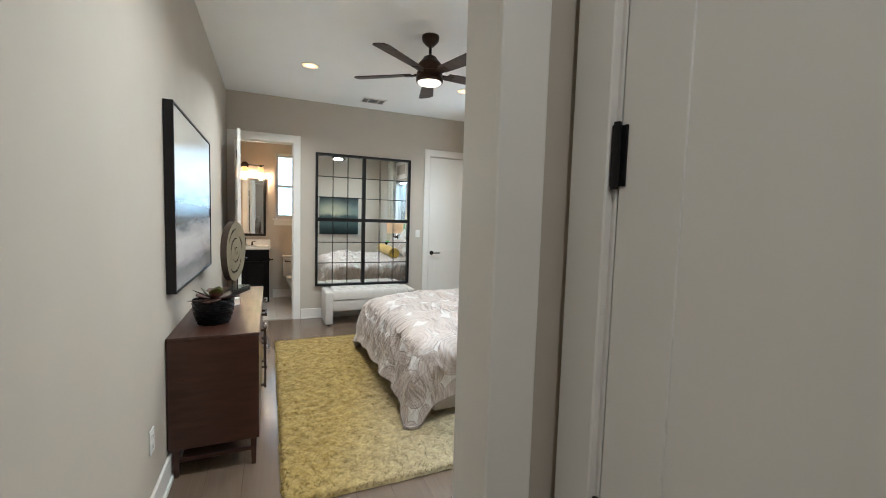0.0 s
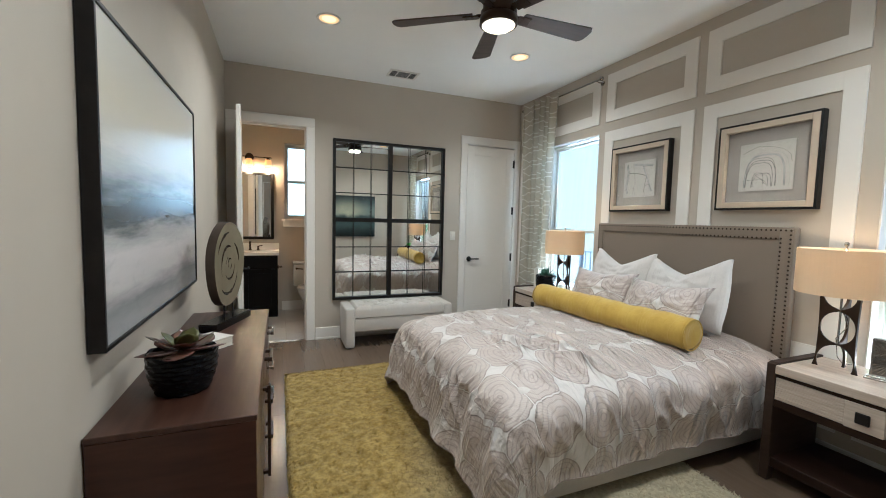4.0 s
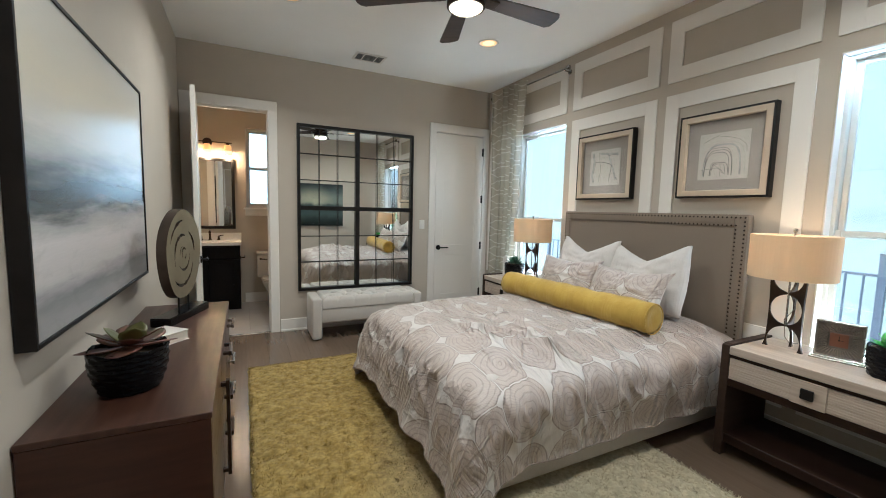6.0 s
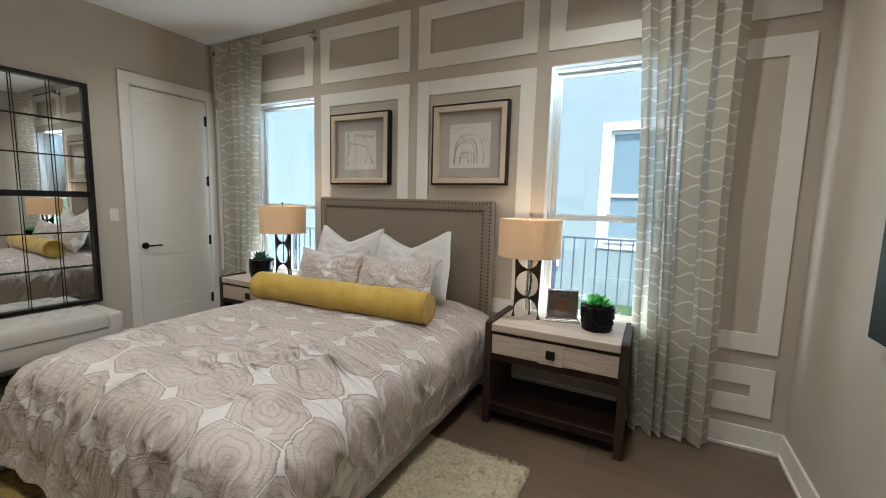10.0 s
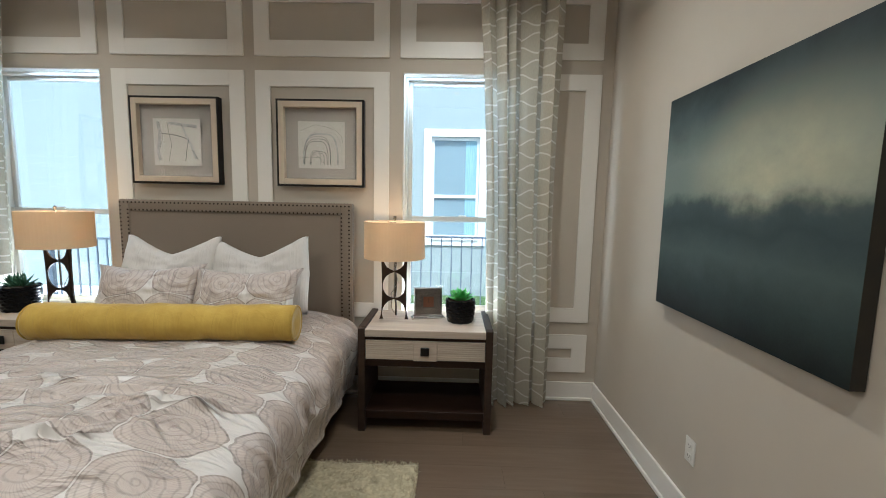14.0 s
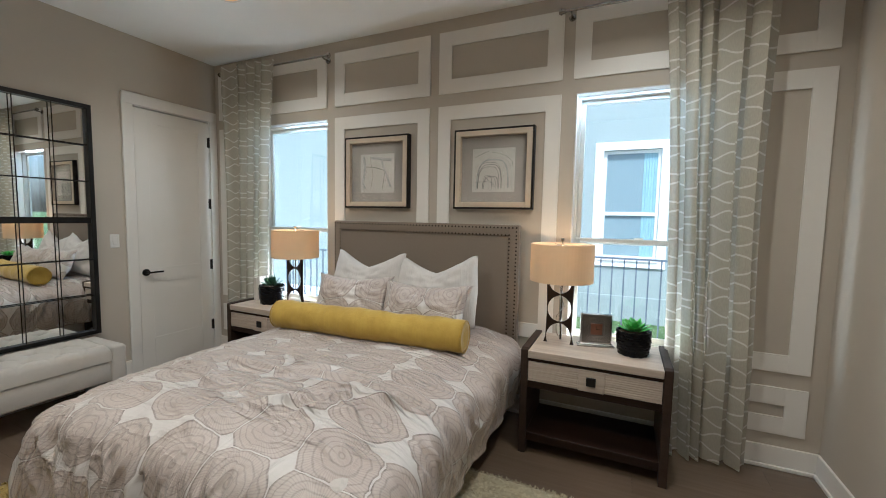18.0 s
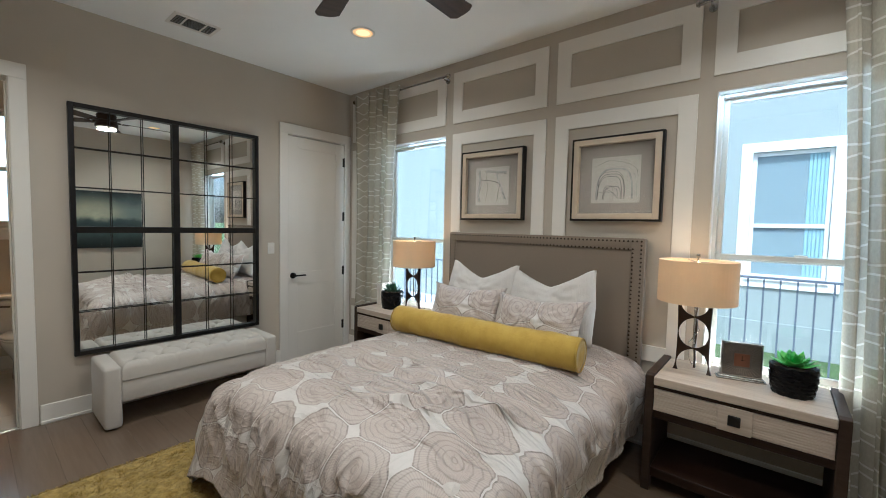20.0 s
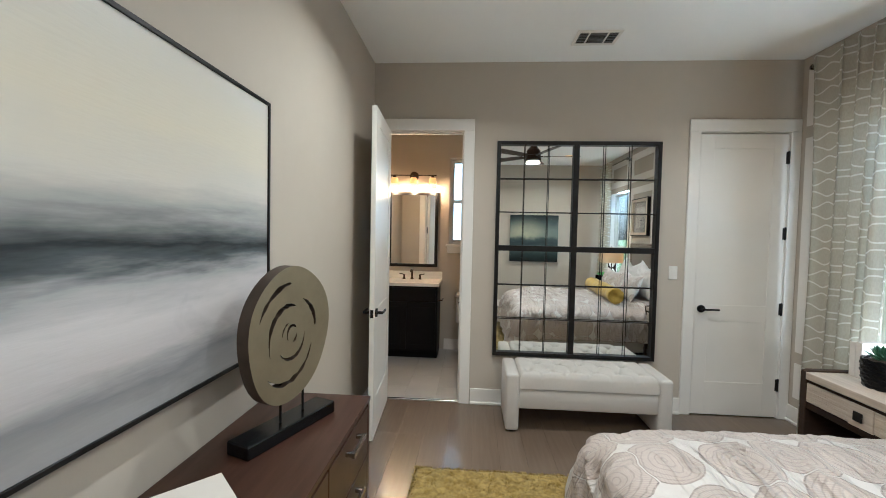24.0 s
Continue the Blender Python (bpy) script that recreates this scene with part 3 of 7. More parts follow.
# ---- structure ----
WIN_Z0, WIN_Z1, RAIL_Z = 0.62, 2.375, 1.345
WINDOWS = [(1.315, 2.197), (4.387, 5.262)]
BATH_DOOR, CLOSET_DOOR, DOOR_H = (0.105, 0.81), (2.831, 3.545), 2.44
ENTRY = (0.09, 0.885)
WALL_T, SOUTH_T = 0.12, 0.16

bm = slab_with_openings(bmesh.new(), "x", EAST, EAST + 0.16, [HALL_Y - 0.12, WINDOWS[0][0], WINDOWS[0][1], WINDOWS[1][0], WINDOWS[1][1], BATH_Y + 0.12], [-0.3, WIN_Z0, WIN_Z1, HIGH + 0.25], {(1, 1), (3, 1)})
tagged(part("wall_east", bm, WALL), "greige painted accent wall with two windows", "wall", kind="structure")
bm = slab_with_openings(bmesh.new(), "x", -0.12, 0.0, [HALL_Y - 0.12, NORTH], [-0.3, HIGH + 0.25], set())
tagged(part("wall_west", bm, WALL), "plain light greige painted wall", "wall", kind="structure")
bm = slab_with_openings(bmesh.new(), "y", NORTH, NORTH + WALL_T, [-0.42, BATH_DOOR[0] - 0.02, BATH_DOOR[1] + 0.02, CLOSET_DOOR[0] - 0.02, CLOSET_DOOR[1] + 0.02, EAST], [-0.3, 0, DOOR_H + 0.02, HIGH + 0.25], {(1, 1), (3, 1)})
tagged(part("wall_north", bm, WALL), "greige painted wall with two doorways", "wall", kind="structure")
bm = slab_with_openings(bmesh.new(), "y", SOUTH - SOUTH_T, SOUTH, [0.0, ENTRY[0] - 0.02, 0.986, EAST], [-0.3, 0, DOOR_H + 0.02, HIGH + 0.25], {(1, 1)})
tagged(part("wall_south", bm, WALL), "greige painted wall with the entry doorway", "wall", kind="structure")
HALL_DOOR = (-0.355, 0.452)
bm = slab_with_openings(bmesh.new(), "x", HALL_X, HALL_X + 0.12, [HALL_Y, HALL_DOOR[0] - 0.02, HALL_DOOR[1] + 0.02, SOUTH - SOUTH_T], [-0.3, 0, DOOR_H + 0.02, HIGH + 0.25], {(1, 1)})
tagged(part("wall_hall_east", bm, WALL), "greige hallway wall with a closed door", "wall", kind="structure")
bm = slab_with_openings(bmesh.new(), "y", HALL_Y - 0.12, HALL_Y, [0.0, EAST], [-0.3, HIGH + 0.25], set())
tagged(part("wall_hall_end", bm, WALL), "plain greige wall at the end of the hallway", "wall", kind="structure")
BW = (0.60, 1.20, 1.395, 2.53)
bm = slab_with_openings(bmesh.new(), "y", BATH_Y, BATH_Y + 0.12, [BATH_X0 - 0.12, BW[0], BW[1], EAST], [-0.3, BW[2], BW[3], HIGH + 0.25], {(1, 1)})
tagged(part("wall_bath_north", bm, WALL), "greige bathroom wall with a tall narrow window", "wall", kind="structure")
for name, x in (("wall_bath_west", BATH_X0 - 0.12), ("wall_bath_east", BATH_X1)):
    bm = boxes((x, x + 0.12, NORTH + WALL_T, BATH_Y, -0.3, HIGH + 0.25))
    tagged(part(name, bm, WALL), "plain greige bathroom wall", "wall", kind="structure")

bm = boxes((-0.12, EAST, HALL_Y, NORTH + WALL_T, HIGH, HIGH + 0.12), (BATH_X0, EAST, NORTH + WALL_T, BATH_Y, HIGH, HIGH + 0.12))
tagged(part("ceiling", bm, CEIL), "plain off-white painted ceiling", "ceiling", kind="structure")

# baseboards: a board with a small shoe and an eased top
def baseboard(runs, name="baseboard"):
    bm = bmesh.new()
    for x0, x1, y0, y1, nx, ny in runs:
        t, s = 0.016, 0.028
        def run(d, z0, z1):
            box(bm, x0 + (d if nx < 0 else 0) * nx if nx < 0 else x0, x1 + d if nx > 0 else x1, y0 - d if ny < 0 else y0, y1 + d if ny > 0 else y1, z0, z1, bevel=0.003)
        run(t, 0.0, 0.14)
        run(s, 0.0, 0.022)
    return tagged(part(name, bm, TRIM), "white painted baseboard with a shoe moulding", "baseboard", kind="structure")


baseboard([(0, 0, HALL_Y, NORTH, 1, 0)], "baseboard_west")
baseboard([(EAST, EAST, SOUTH, NORTH, -1, 0)], "baseboard_east")
baseboard([(0.915, 2.735, NORTH, NORTH, 0, -1)], "baseboard_north")
baseboard([(1.06, EAST, SOUTH, SOUTH, 0, 1)], "baseboard_south")
baseboard([(0.56, BATH_X1, BATH_Y, BATH_Y, 0, -1)], "baseboard_bath")

# doorways: jamb lining, stop and flat casing
def doorway(name, axis, u0, u1, p0, p1, sides, label):
    """axis: the wall's normal. u0..u1 the clear opening; p0..p1 the wall's faces; sides: faces that carry a casing."""
    bm = bmesh.new()
    def put(ua, ub, pa, pb, z0, z1, bevel=0.002):
        if axis == "y":
            box(bm, ua, ub, pa, pb, z0, z1, bevel=bevel)
        else:
            box(bm, pa, pb, ua, ub, z0, z1, bevel=bevel)
    put(u0 - 0.019, u0, p0, p1, 0, DOOR_H + 0.019)
    put(u1, u1 + 0.019, p0, p1, 0, DOOR_H + 0.019)
    put(u0, u1, p0, p1, DOOR_H, DOOR_H + 0.019)
    mid = (p0 + p1) / 2
    put(u0, u0 + 0.011, mid - 0.018, mid + 0.018, 0, DOOR_H - 0.011)
    put(u1 - 0.011, u1, mid - 0.018, mid + 0.018, 0, DOOR_H - 0.011)
    put(u0, u1, mid - 0.018, mid + 0.018, DOOR_H - 0.011, DOOR_H)
    root = tagged(part(name, bm, TRIM), label, "door frame", kind="structure")
    for p, d in sides:
        a, b = min(p, p + d), max(p, p + d)
        for k, (ua, ub, za, zb) in enumerate(((max(u0 - 0.006 - 0.09, 0.002 if axis == "y" else -9), u0 - 0.006, 0, DOOR_H + 0.006), (u1 + 0.006, min(u1 + 0.096, EAST - 0.003 if axis == "y" else 9), 0, DOOR_H + 0.006), (max(u0 - 0.096, 0.002 if axis == "y" else -9), min(u1 + 0.096, EAST - 0.003 if axis == "y" else 9), DOOR_H + 0.006, DOOR_H + 0.108))):
            cb = bmesh.new()
            if axis == "y":
                box(cb, ua, ub, a, b, za, zb, bevel=0.003)
            else:
                box(cb, a, b, ua, ub, za, zb, bevel=0.003)
            part("casing", cb, TRIM, root)
    return root


doorway("door_frame_bath", "y", *BATH_DOOR, NORTH, NORTH + WALL_T, [(NORTH, -0.019), (NORTH + WALL_T, 0.019)], "white painted door frame with flat casing")
doorway("door_frame_closet", "y", *CLOSET_DOOR, NORTH, NORTH + WALL_T, [(NORTH, -0.019)], "white painted door frame with flat casing")
# the entry: a thin cased frame on the hallway side, the wall's return set back behind it
HALL_FACE = SOUTH - SOUTH_T
ef = boxes((ENTRY[0] - 0.019, ENTRY[0], HALL_FACE, SOUTH, 0, DOOR_H), (ENTRY[1], 0.985, HALL_FACE - 0.001, 0.705, 0, DOOR_H), (ENTRY[0] - 0.019, 0.985, HALL_FACE, 0.705, DOOR_H, DOOR_H + 0.019), bevel=0.002)
ef = tagged(part("door_frame_entry", ef, TRIM), "white painted entry door frame with flat casing", "door frame", kind="structure")
part("casing", boxes((ENTRY[1] - 0.008, 0.977, HALL_FACE - 0.019, HALL_FACE - 0.002, 0, DOOR_H), bevel=0.004, seg=2), TRIM, ef)
part("casing", boxes((0.003, 0.977, HALL_FACE - 0.019, HALL_FACE - 0.002, DOOR_H + 0.001, DOOR_H + 0.10), bevel=0.003), TRIM, ef)
doorway("door_frame_hall", "x", *HALL_DOOR, HALL_X, HALL_X + 0.12, [(HALL_X, -0.019)], "white painted door frame with flat casing")


def shaker_leaf(w, h=DOOR_H - 0.012, t=0.035):
    """A two-panel door leaf: x from 0 to w, y from 0 to t, z from 0.008 up; rails and stiles proud of the panels."""
    st, z0 = 0.115, 0.008
    rails = [(z0, 0.295), (0.825, 0.965), (h - 0.12, h)]
    pieces = [("stile", boxes((0, st, 0, t, z0, h), bevel=0.001)), ("stile", boxes((w - st, w, 0, t, z0, h), bevel=0.001))]
    pieces += [("rail", boxes((st, w - st, 0, t, a, b), bevel=0.001)) for a, b in rails]
    panels = []
    for (_, a), (b, _) in zip(rails, rails[1:]):
        pb = bmesh.new()
        box(pb, st - 0.004, w - st + 0.004, 0.0045, t - 0.0045, a - 0.004, b + 0.004)
        panels.append(pb)
    return pieces, panels


def lever(parent, x, z, y, side, toward):
    """A round rose with a slim lever on the face at y; side: -1 or 1 along y; toward: -1 or 1 along x."""
    bm = bmesh.new()
    rod(bm, (x, y, z), (x, y + side * 0.012, z), 0.032, 24)
    rod(bm, (x, y + side * 0.01, z), (x, y + side * 0.055, z), 0.011, 12)
    tube([(x, y + side * 0.050, z), (x + toward * 0.03, y + side * 0.054, z), (x + toward * 0.08, y + side * 0.055, z + 0.001), (x + toward * 0.125, y + side * 0.052, z)], 0.0085, 10, bm)
    return part("door_handle", bm, BLACK, parent, "black lever handle", smooth=False)


def hinge(parent, x, y, z):
    bm = bmesh.new()
    rod(bm, (x, y, z - 0.05), (x, y, z + 0.05), 0.0085, 10)
    rod(bm, (x, y, z - 0.055), (x, y, z - 0.05), 0.006, 8)
    rod(bm, (x, y, z + 0.05), (x, y, z + 0.056), 0.006, 8)
    box(bm, x - 0.016, x + 0.016, y + 0.004, y + 0.0085, z - 0.05, z + 0.05)
    return part("hinge", bm, BLACK, parent, "black hinge")


def door(name, m, w, label, handles, hinges, cat="door"):
    pieces, panels = shaker_leaf(w)
    root = new(name)
    root.empty_display_size = 0.1
    root.matrix_world = m
    tagged(root, label, cat, kind="structure")
    for nm, fb in pieces:
        part(nm, fb, TRIM, root)
    for pb in panels:
        part("panel", pb, TRIM, root)
    for args in handles:
        lever(root, *args)
    for args in hinges:
        hinge(root, *args)
    return root


HZ = (0.29, 0.945, 1.59, 2.23)
cw = CLOSET_DOOR[1] - CLOSET_DOOR[0] - 0.006
door("door_closet", pose(CLOSET_DOOR[0] + 0.003, NORTH - 0.001, 0), cw, "closed white two-panel door with black lever", [(0.055, 0.930, 0.0, -1, 1)], [(cw + 0.002, -0.008, z) for z in HZ])
bw = 0.745
bd = door("door_bath", pose(0.130, NORTH - 0.03, 0, 0, 0, -86.5), bw, "open white two-panel bathroom door", [(bw - 0.06, 0.94, 0.0, -1, -1), (bw - 0.06, 0.94, 0.035, 1, -1)], [(-0.004, -0.004, z) for z in HZ])
bm = boxes((bw - 0.001, bw + 0.0015, 0.006, 0.029, 0.91, 0.97))
rod(bm, (bw, 0.0175, 0.94), (bw + 0.010, 0.0175, 0.94), 0.007, 10)
part("latch_plate", bm, BLACK, bd, "black latch plate")
hw = HALL_DOOR[1] - HALL_DOOR[0] - 0.006
door("door_hall", pose(HALL_X + 0.001, HALL_DOOR[1] - 0.003, 0, 0, 0, -90), hw, "closed white two-panel hallway door", [], [(-0.002, -0.008, z) for z in (0.25, 0.925, 1.583, 2.20)])

# windows: vinyl single-hung with sill
def window(name, axis, u0, u1, p, z0, z1, mid, inward, sill_on, label):
    """p: the plane of the frame's inner face; inward: -1 where the room lies towards smaller coordinates."""
    def put(bm, ua, ub, pa, pb, za, zb, bevel=0.003):
        pa, pb = min(pa, pb), max(pa, pb)
        if axis == "x":
            box(bm, pa, pb, ua, ub, za, zb, bevel=bevel)
        else:
            box(bm, ua, ub, pa, pb, za, zb, bevel=bevel)
    o = -inward
    bm = bmesh.new()
    f = 0.026
    put(bm, u0, u0 + f, p, p + o * 0.075, z0, z1)
    put(bm, u1 - f, u1, p, p + o * 0.075, z0, z1)
    put(bm, u0 + f, u1 - f, p, p + o * 0.075, z1 - f, z1)
    put(bm, u0 + f, u1 - f, p, p + o * 0.075, z0, z0 + f)
    root = tagged(part(name, bm, VINYL), label, "window", kind="structure")
    s = 0.030
    for nm, za, zb, pa in (("upper_sash", mid - 0.02, z1 - f, p + o * 0.045), ("lower_sash", z0 + f, mid + 0.022, p + o * 0.012)):
        sb = bmesh.new()
        put(sb, u0 + f, u0 + f + s, pa, pa + o * 0.028, za, zb)
        put(sb, u1 - f - s, u1 - f, pa, pa + o * 0.028, za, zb)
        put(sb, u0 + f + s, u1 - f - s, pa, pa + o * 0.028, za, za + 0.04)
        put(sb, u0 + f + s, u1 - f - s, pa, pa + o * 0.028, zb - 0.03, zb)
        sash = part(nm, sb, VINYL, root)
        gb = bmesh.new()
        put(gb, u0 + f + s - 0.005, u1 - f - s + 0.005, pa + o * 0.010, pa + o * 0.014, za + 0.035, zb - 0.025, bevel=0)
        pane = part("pane", gb, GLASS, sash)
        pane.visible_shadow = False
    lb = bmesh.new()
    um = (u0 + u1) / 2
    put(lb, um - 0.03, um + 0.03, p - o * 0.004, p + o * 0.014, mid + 0.022, mid + 0.034)
    part("sash_lock", lb, VINYL, root)
    if sill_on:
        st = bmesh.new()
        put(st, u0 - 0.04, u1 + 0.04, p - o * sill_on - o * 0.03, p, z0 - 0.025, z0)
        put(st, u0 - 0.02, u1 + 0.02, p - o * sill_on - o * 0.012, p - o * sill_on, z0 - 0.115, z0 - 0.025)
        part("window_sill", st, TRIM, root)
    return root


# strip lamps added in each opening for daylight: up from the bright ground and wall outside, down from the sky between
# the houses
for a, b in WINDOWS:
    mid = (a + b) / 2 + (0.15 if a < 3 else -0.15) * (b - a)
    lamp("window_fill_up", "AREA", DAY_POWER, DAYLIGHT, look((EAST + 0.036, mid, WIN_Z0 + 0.02), (EAST - 0.85, mid, WIN_Z0 + 0.92)), (0.62 * (b - a), 0.055))
    lamp("window_fill_down", "AREA", SKY_POWER, SKYLIGHT, look((EAST + 0.030, mid, WIN_Z1 - 0.010), (EAST + 0.025, mid, WIN_Z0)), (0.62 * (b - a), 0.05))

for k, (a, b) in enumerate(WINDOWS):
    window(f"window_{k + 1}", "x", a, b, EAST + 0.075, WIN_Z0, WIN_Z1, RAIL_Z, -1, 0.0, "white vinyl single-hung window facing the neighbouring house")
    lin = boxes((EAST, EAST + 0.075, a - 0.002, a + 0.006, WIN_Z0, WIN_Z1), (EAST, EAST + 0.075, b - 0.006, b + 0.002, WIN_Z0, WIN_Z1), (EAST, EAST + 0.075, a, b, WIN_Z1 - 0.006, WIN_Z1 + 0.002), (EAST - 0.012, EAST + 0.075, a, b, WIN_Z0 - 0.002, WIN_Z0 + 0.012))
    tagged(part(f"window_lining_{k + 1}", lin, TRIM), "white painted window return", "trim", kind="structure")
window("window_3", "y", BW[0], BW[1], BATH_Y + 0.05, BW[2], BW[3], 1.965, -1, 0.05, "narrow white bathroom window with a sill")


# board frames on the accent wall
def board_frame(name, y0, y1, z0, z1, w=0.108, low=None, high=None):
    """A flat rectangular frame of boards; low/high: widths of bottom and top boards (0 leaves one out)."""
    x0, x1 = EAST - 0.013, EAST
    low, high = w if low is None else low, w if high is None else high
    w = min(w, (y1 - y0) / 2 - 0.005)
    root = tagged(new(name), "white flat-board panel moulding on the accent wall", "wall panel", "panel mouldings", "structure")
    rows = [("stile", y0, y0 + w, z0, z1), ("stile", y1 - w, y1, z0, z1)]
    if low:
        rows.append(("rail", y0 + w, y1 - w, z0, z0 + low))
    if high:
        rows.append(("rail", y0 + w, y1 - w, z1 - high, z1))
    for nm, a, b, c, d in rows:
        part(nm, boxes((x0, x1, a, b, c, d), bevel=0.0006), TRIM, root)
    return root


COLS = [(0.806, 1.225), (1.298, 2.220), (2.297, 3.255), (3.335, 4.295), (4.388, 5.29), (5.36, 5.83)]
for k, (a, b) in enumerate(COLS):
    board_frame("trim_frieze", a, b, 2.474, 2.945)
    if k in (0, 2, 3, 5):
        board_frame("trim_main", a, b, 0.603, 2.376)
    board_frame("trim_low", a, b, 0.218, 0.508, low=0.108, high=0.108)

# bathroom floor: tiles on grout
ground_bath = tagged(part("floor_bath", boxes((BATH_X0, BATH_X1, NORTH + 0.03, BATH_Y, -0.1, -0.003)), GROUT), "light grey porcelain tile floor", "floor", kind="structure")
part("threshold", boxes((BATH_DOOR[0], BATH_DOOR[1], NORTH + 0.02, NORTH + 0.045, -0.01, 0.004), bevel=0.003), NICKEL, ground_bath, "metal threshold strip")

# ---- outside ----
bm = bmesh.new()
gv = [bm.verts.new((x, y, -0.30)) for x, y in ((-400, -400), (400, -400), (400, 400), (-400, 400))]
bm.faces.new(gv)
tagged(part("ground", bm, GRASS), "short green lawn between the houses", "ground", kind="structure")

NX = 8.4
# the second slab is unseen, added to bounce sun up through the windows
tagged(part("pavement_with_bounce", boxes((3.85, NX - 0.02, 3.35, 14.0, -0.32, -0.285), (3.85, 6.9, -6.0, 3.348, -0.32, -0.285), bevel=0.004), CONCRETE), "pale concrete path between the houses, the south strip an added unseen bounce", "path", kind="structure")
house = thing("neighbour_house", "pale stucco house beyond the fence", "house", pose(NX, 2.0, -0.3))
bm = slab_with_openings(bmesh.new(), "x", 0.0, 0.2, [-11, -0.665, 0.245, 26], [0, 1.11, 3.02, 6.6], {(1, 1)})
part("wall", bm, STUCCO, house)
part("side_wall", boxes((0.2, 9, -11, -10.8, 0, 6.6)), STUCCO, house)
part("side_wall", boxes((0.2, 9, 25.8, 26, 0, 6.6)), STUCCO, house)
part("skirt_board", boxes((-0.02, 0, -11, 26, 0.0, 0.46), bevel=0.004), STUCCO, house)
part("eave", boxes((-0.5, 0.2, -11.3, 26.3, 6.6, 6.8)), TRIM, house)
rb = bmesh.new()
rv = [rb.verts.new(p) for p in ((-0.55, -11.4, 6.8), (-0.55, 26.4, 6.8), (5, 26.4, 9.0), (5, -11.4, 9.0), (10, 26.4, 6.8), (10, -11.4, 6.8))]
rb.faces.new((rv[0], rv[1], rv[2], rv[3]))
rb.faces.new((rv[3], rv[2], rv[4], rv[5]))
part("roof", rb, ROOF, house)
N0, N1, NZ0, NZ1, NMID = -0.665, 0.245, 1.11, 3.02, 1.915
nwin = part("window", boxes((-0.025, 0, N0 - 0.14, N0, NZ0 - 0.13, NZ1 + 0.14), (-0.025, 0, N1, N1 + 0.14, NZ0 - 0.13, NZ1 + 0.14), (-0.025, 0, N0, N1, NZ1, NZ1 + 0.14), (-0.025, 0, N0, N1, NZ0 - 0.13, NZ0 - 0.02), (-0.05, 0.03, N0 - 0.03, N1 + 0.03, NZ0 - 0.02, NZ0), bevel=0.004), TRIM, house, "white trimmed double-hung window")
part("window_frame", boxes((0.03, 0.09, N0, N0 + 0.055, NZ0, NZ1), (0.03, 0.09, N1 - 0.055, N1, NZ0, NZ1), (0.03, 0.09, N0 + 0.055, N1 - 0.055, NZ1 - 0.06, NZ1), (0.03, 0.09, N0 + 0.055, N1 - 0.055, NZ0, NZ0 + 0.065), (0.025, 0.085, N0 + 0.055, N1 - 0.055, NMID - 0.03, NMID + 0.03), bevel=0.004), VINYL, nwin)
# opaque panes: the bluish reflection is put into their base colour
REFLECTION_GLASS = material("painted_reflection_glass", (0.20, 0.245, 0.25), (0.17, 0.21, 0.22), rough=0.04, scale=1.2, bump=0, vary=0.1)
TEAL = material("pale_teal_drape", (0.25, 0.36, 0.38), (0.19, 0.29, 0.31), rough=0.9, scale=4, stretch=(1, 14, 1))
for a, b in ((NZ0 + 0.065, NMID - 0.03), (NMID + 0.03, NZ1 - 0.06)):
    part("pane", boxes((0.055, 0.06, N0 + 0.055, N1 - 0.055, a, b)), REFLECTION_GLASS, nwin)
    folds = bmesh.new()
    for k in range(5):
        box(folds, 0.046, 0.055, N0 + 0.057 + 0.042 * k, N0 + 0.096 + 0.042 * k, a, b, bevel=0.004)
    part("drape", folds, TEAL, nwin, "pale teal curtain behind the glass")
vent_box = thing("wall_outlet_box", "small white outlet box on the neighbouring wall", "outlet", pose(NX, 3.05, 0.34))
part("cover", boxes((-0.05, 0, -0.05, 0.05, -0.05, 0.06), bevel=0.008), PLASTIC, vent_box)

fence = thing("fence", "grey metal picket fence on the lawn outside", "fence", pose(6.15, 2.63, -0.30))
post_mesh = boxes((-0.03, 0.03, -0.03, 0.03, 0, 1.40), bevel=0.004)
box(post_mesh, -0.036, 0.036, -0.036, 0.036, 1.40, 1.415, bevel=0.004)
p0 = part("post", post_mesh, FENCE, fence)
for y in (-2.4, -4.8, 2.4, 4.8):
    q = new("post", p0.data)
    q.parent, q.location = fence, (0, y, 0 if y < 0 else -0.13)
for y0, y1, top in ((-4.8, 0, 1.335), (0, 4.8, 1.205)):
    for z in (top, top - 0.98):
        part("rail", boxes((-0.014, 0.014, y0, y1, z - 0.028, z), bevel=0.003), FENCE, fence)
    pk = boxes((-0.008, 0.008, -0.008, 0.008, 0.08, top - 0.01))
    first = None
    y = y0 + 0.135
    while y < y1 - 0.05:
        if first is None:
            first = part("picket", pk, FENCE, fence)
            first.location = (0, y, 0)
        else:
            q = new("picket", first.data)
            q.parent, q.location = fence, (0, y, 0)
        y += 0.138

haze = bmesh.new()
haze.faces.new([haze.verts.new(p) for p in ((-90, 70, -2), (90, 70, -2), (90, 70, 60), (-90, 70, 60))])
tagged(part("backdrop", haze, glow("bright_haze", (0.86, 0.95, 1.0), 0.55)), "bright hazy sky beyond the lawn", "sky", kind="structure")

# ---- ceiling: fan, downlights, vent ----
LENS = glow("warm_light_lens", (1.0, 0.66, 0.28), 0.40)
# glowing ring in place of the warm light that the trim catches
TRIM_GLOW = glow("amber_trim_glow", (1.0, 0.56, 0.20), 0.22)
FAN_LENS = glow("fan_light_lens", (1.0, 0.76, 0.46), 0.85)


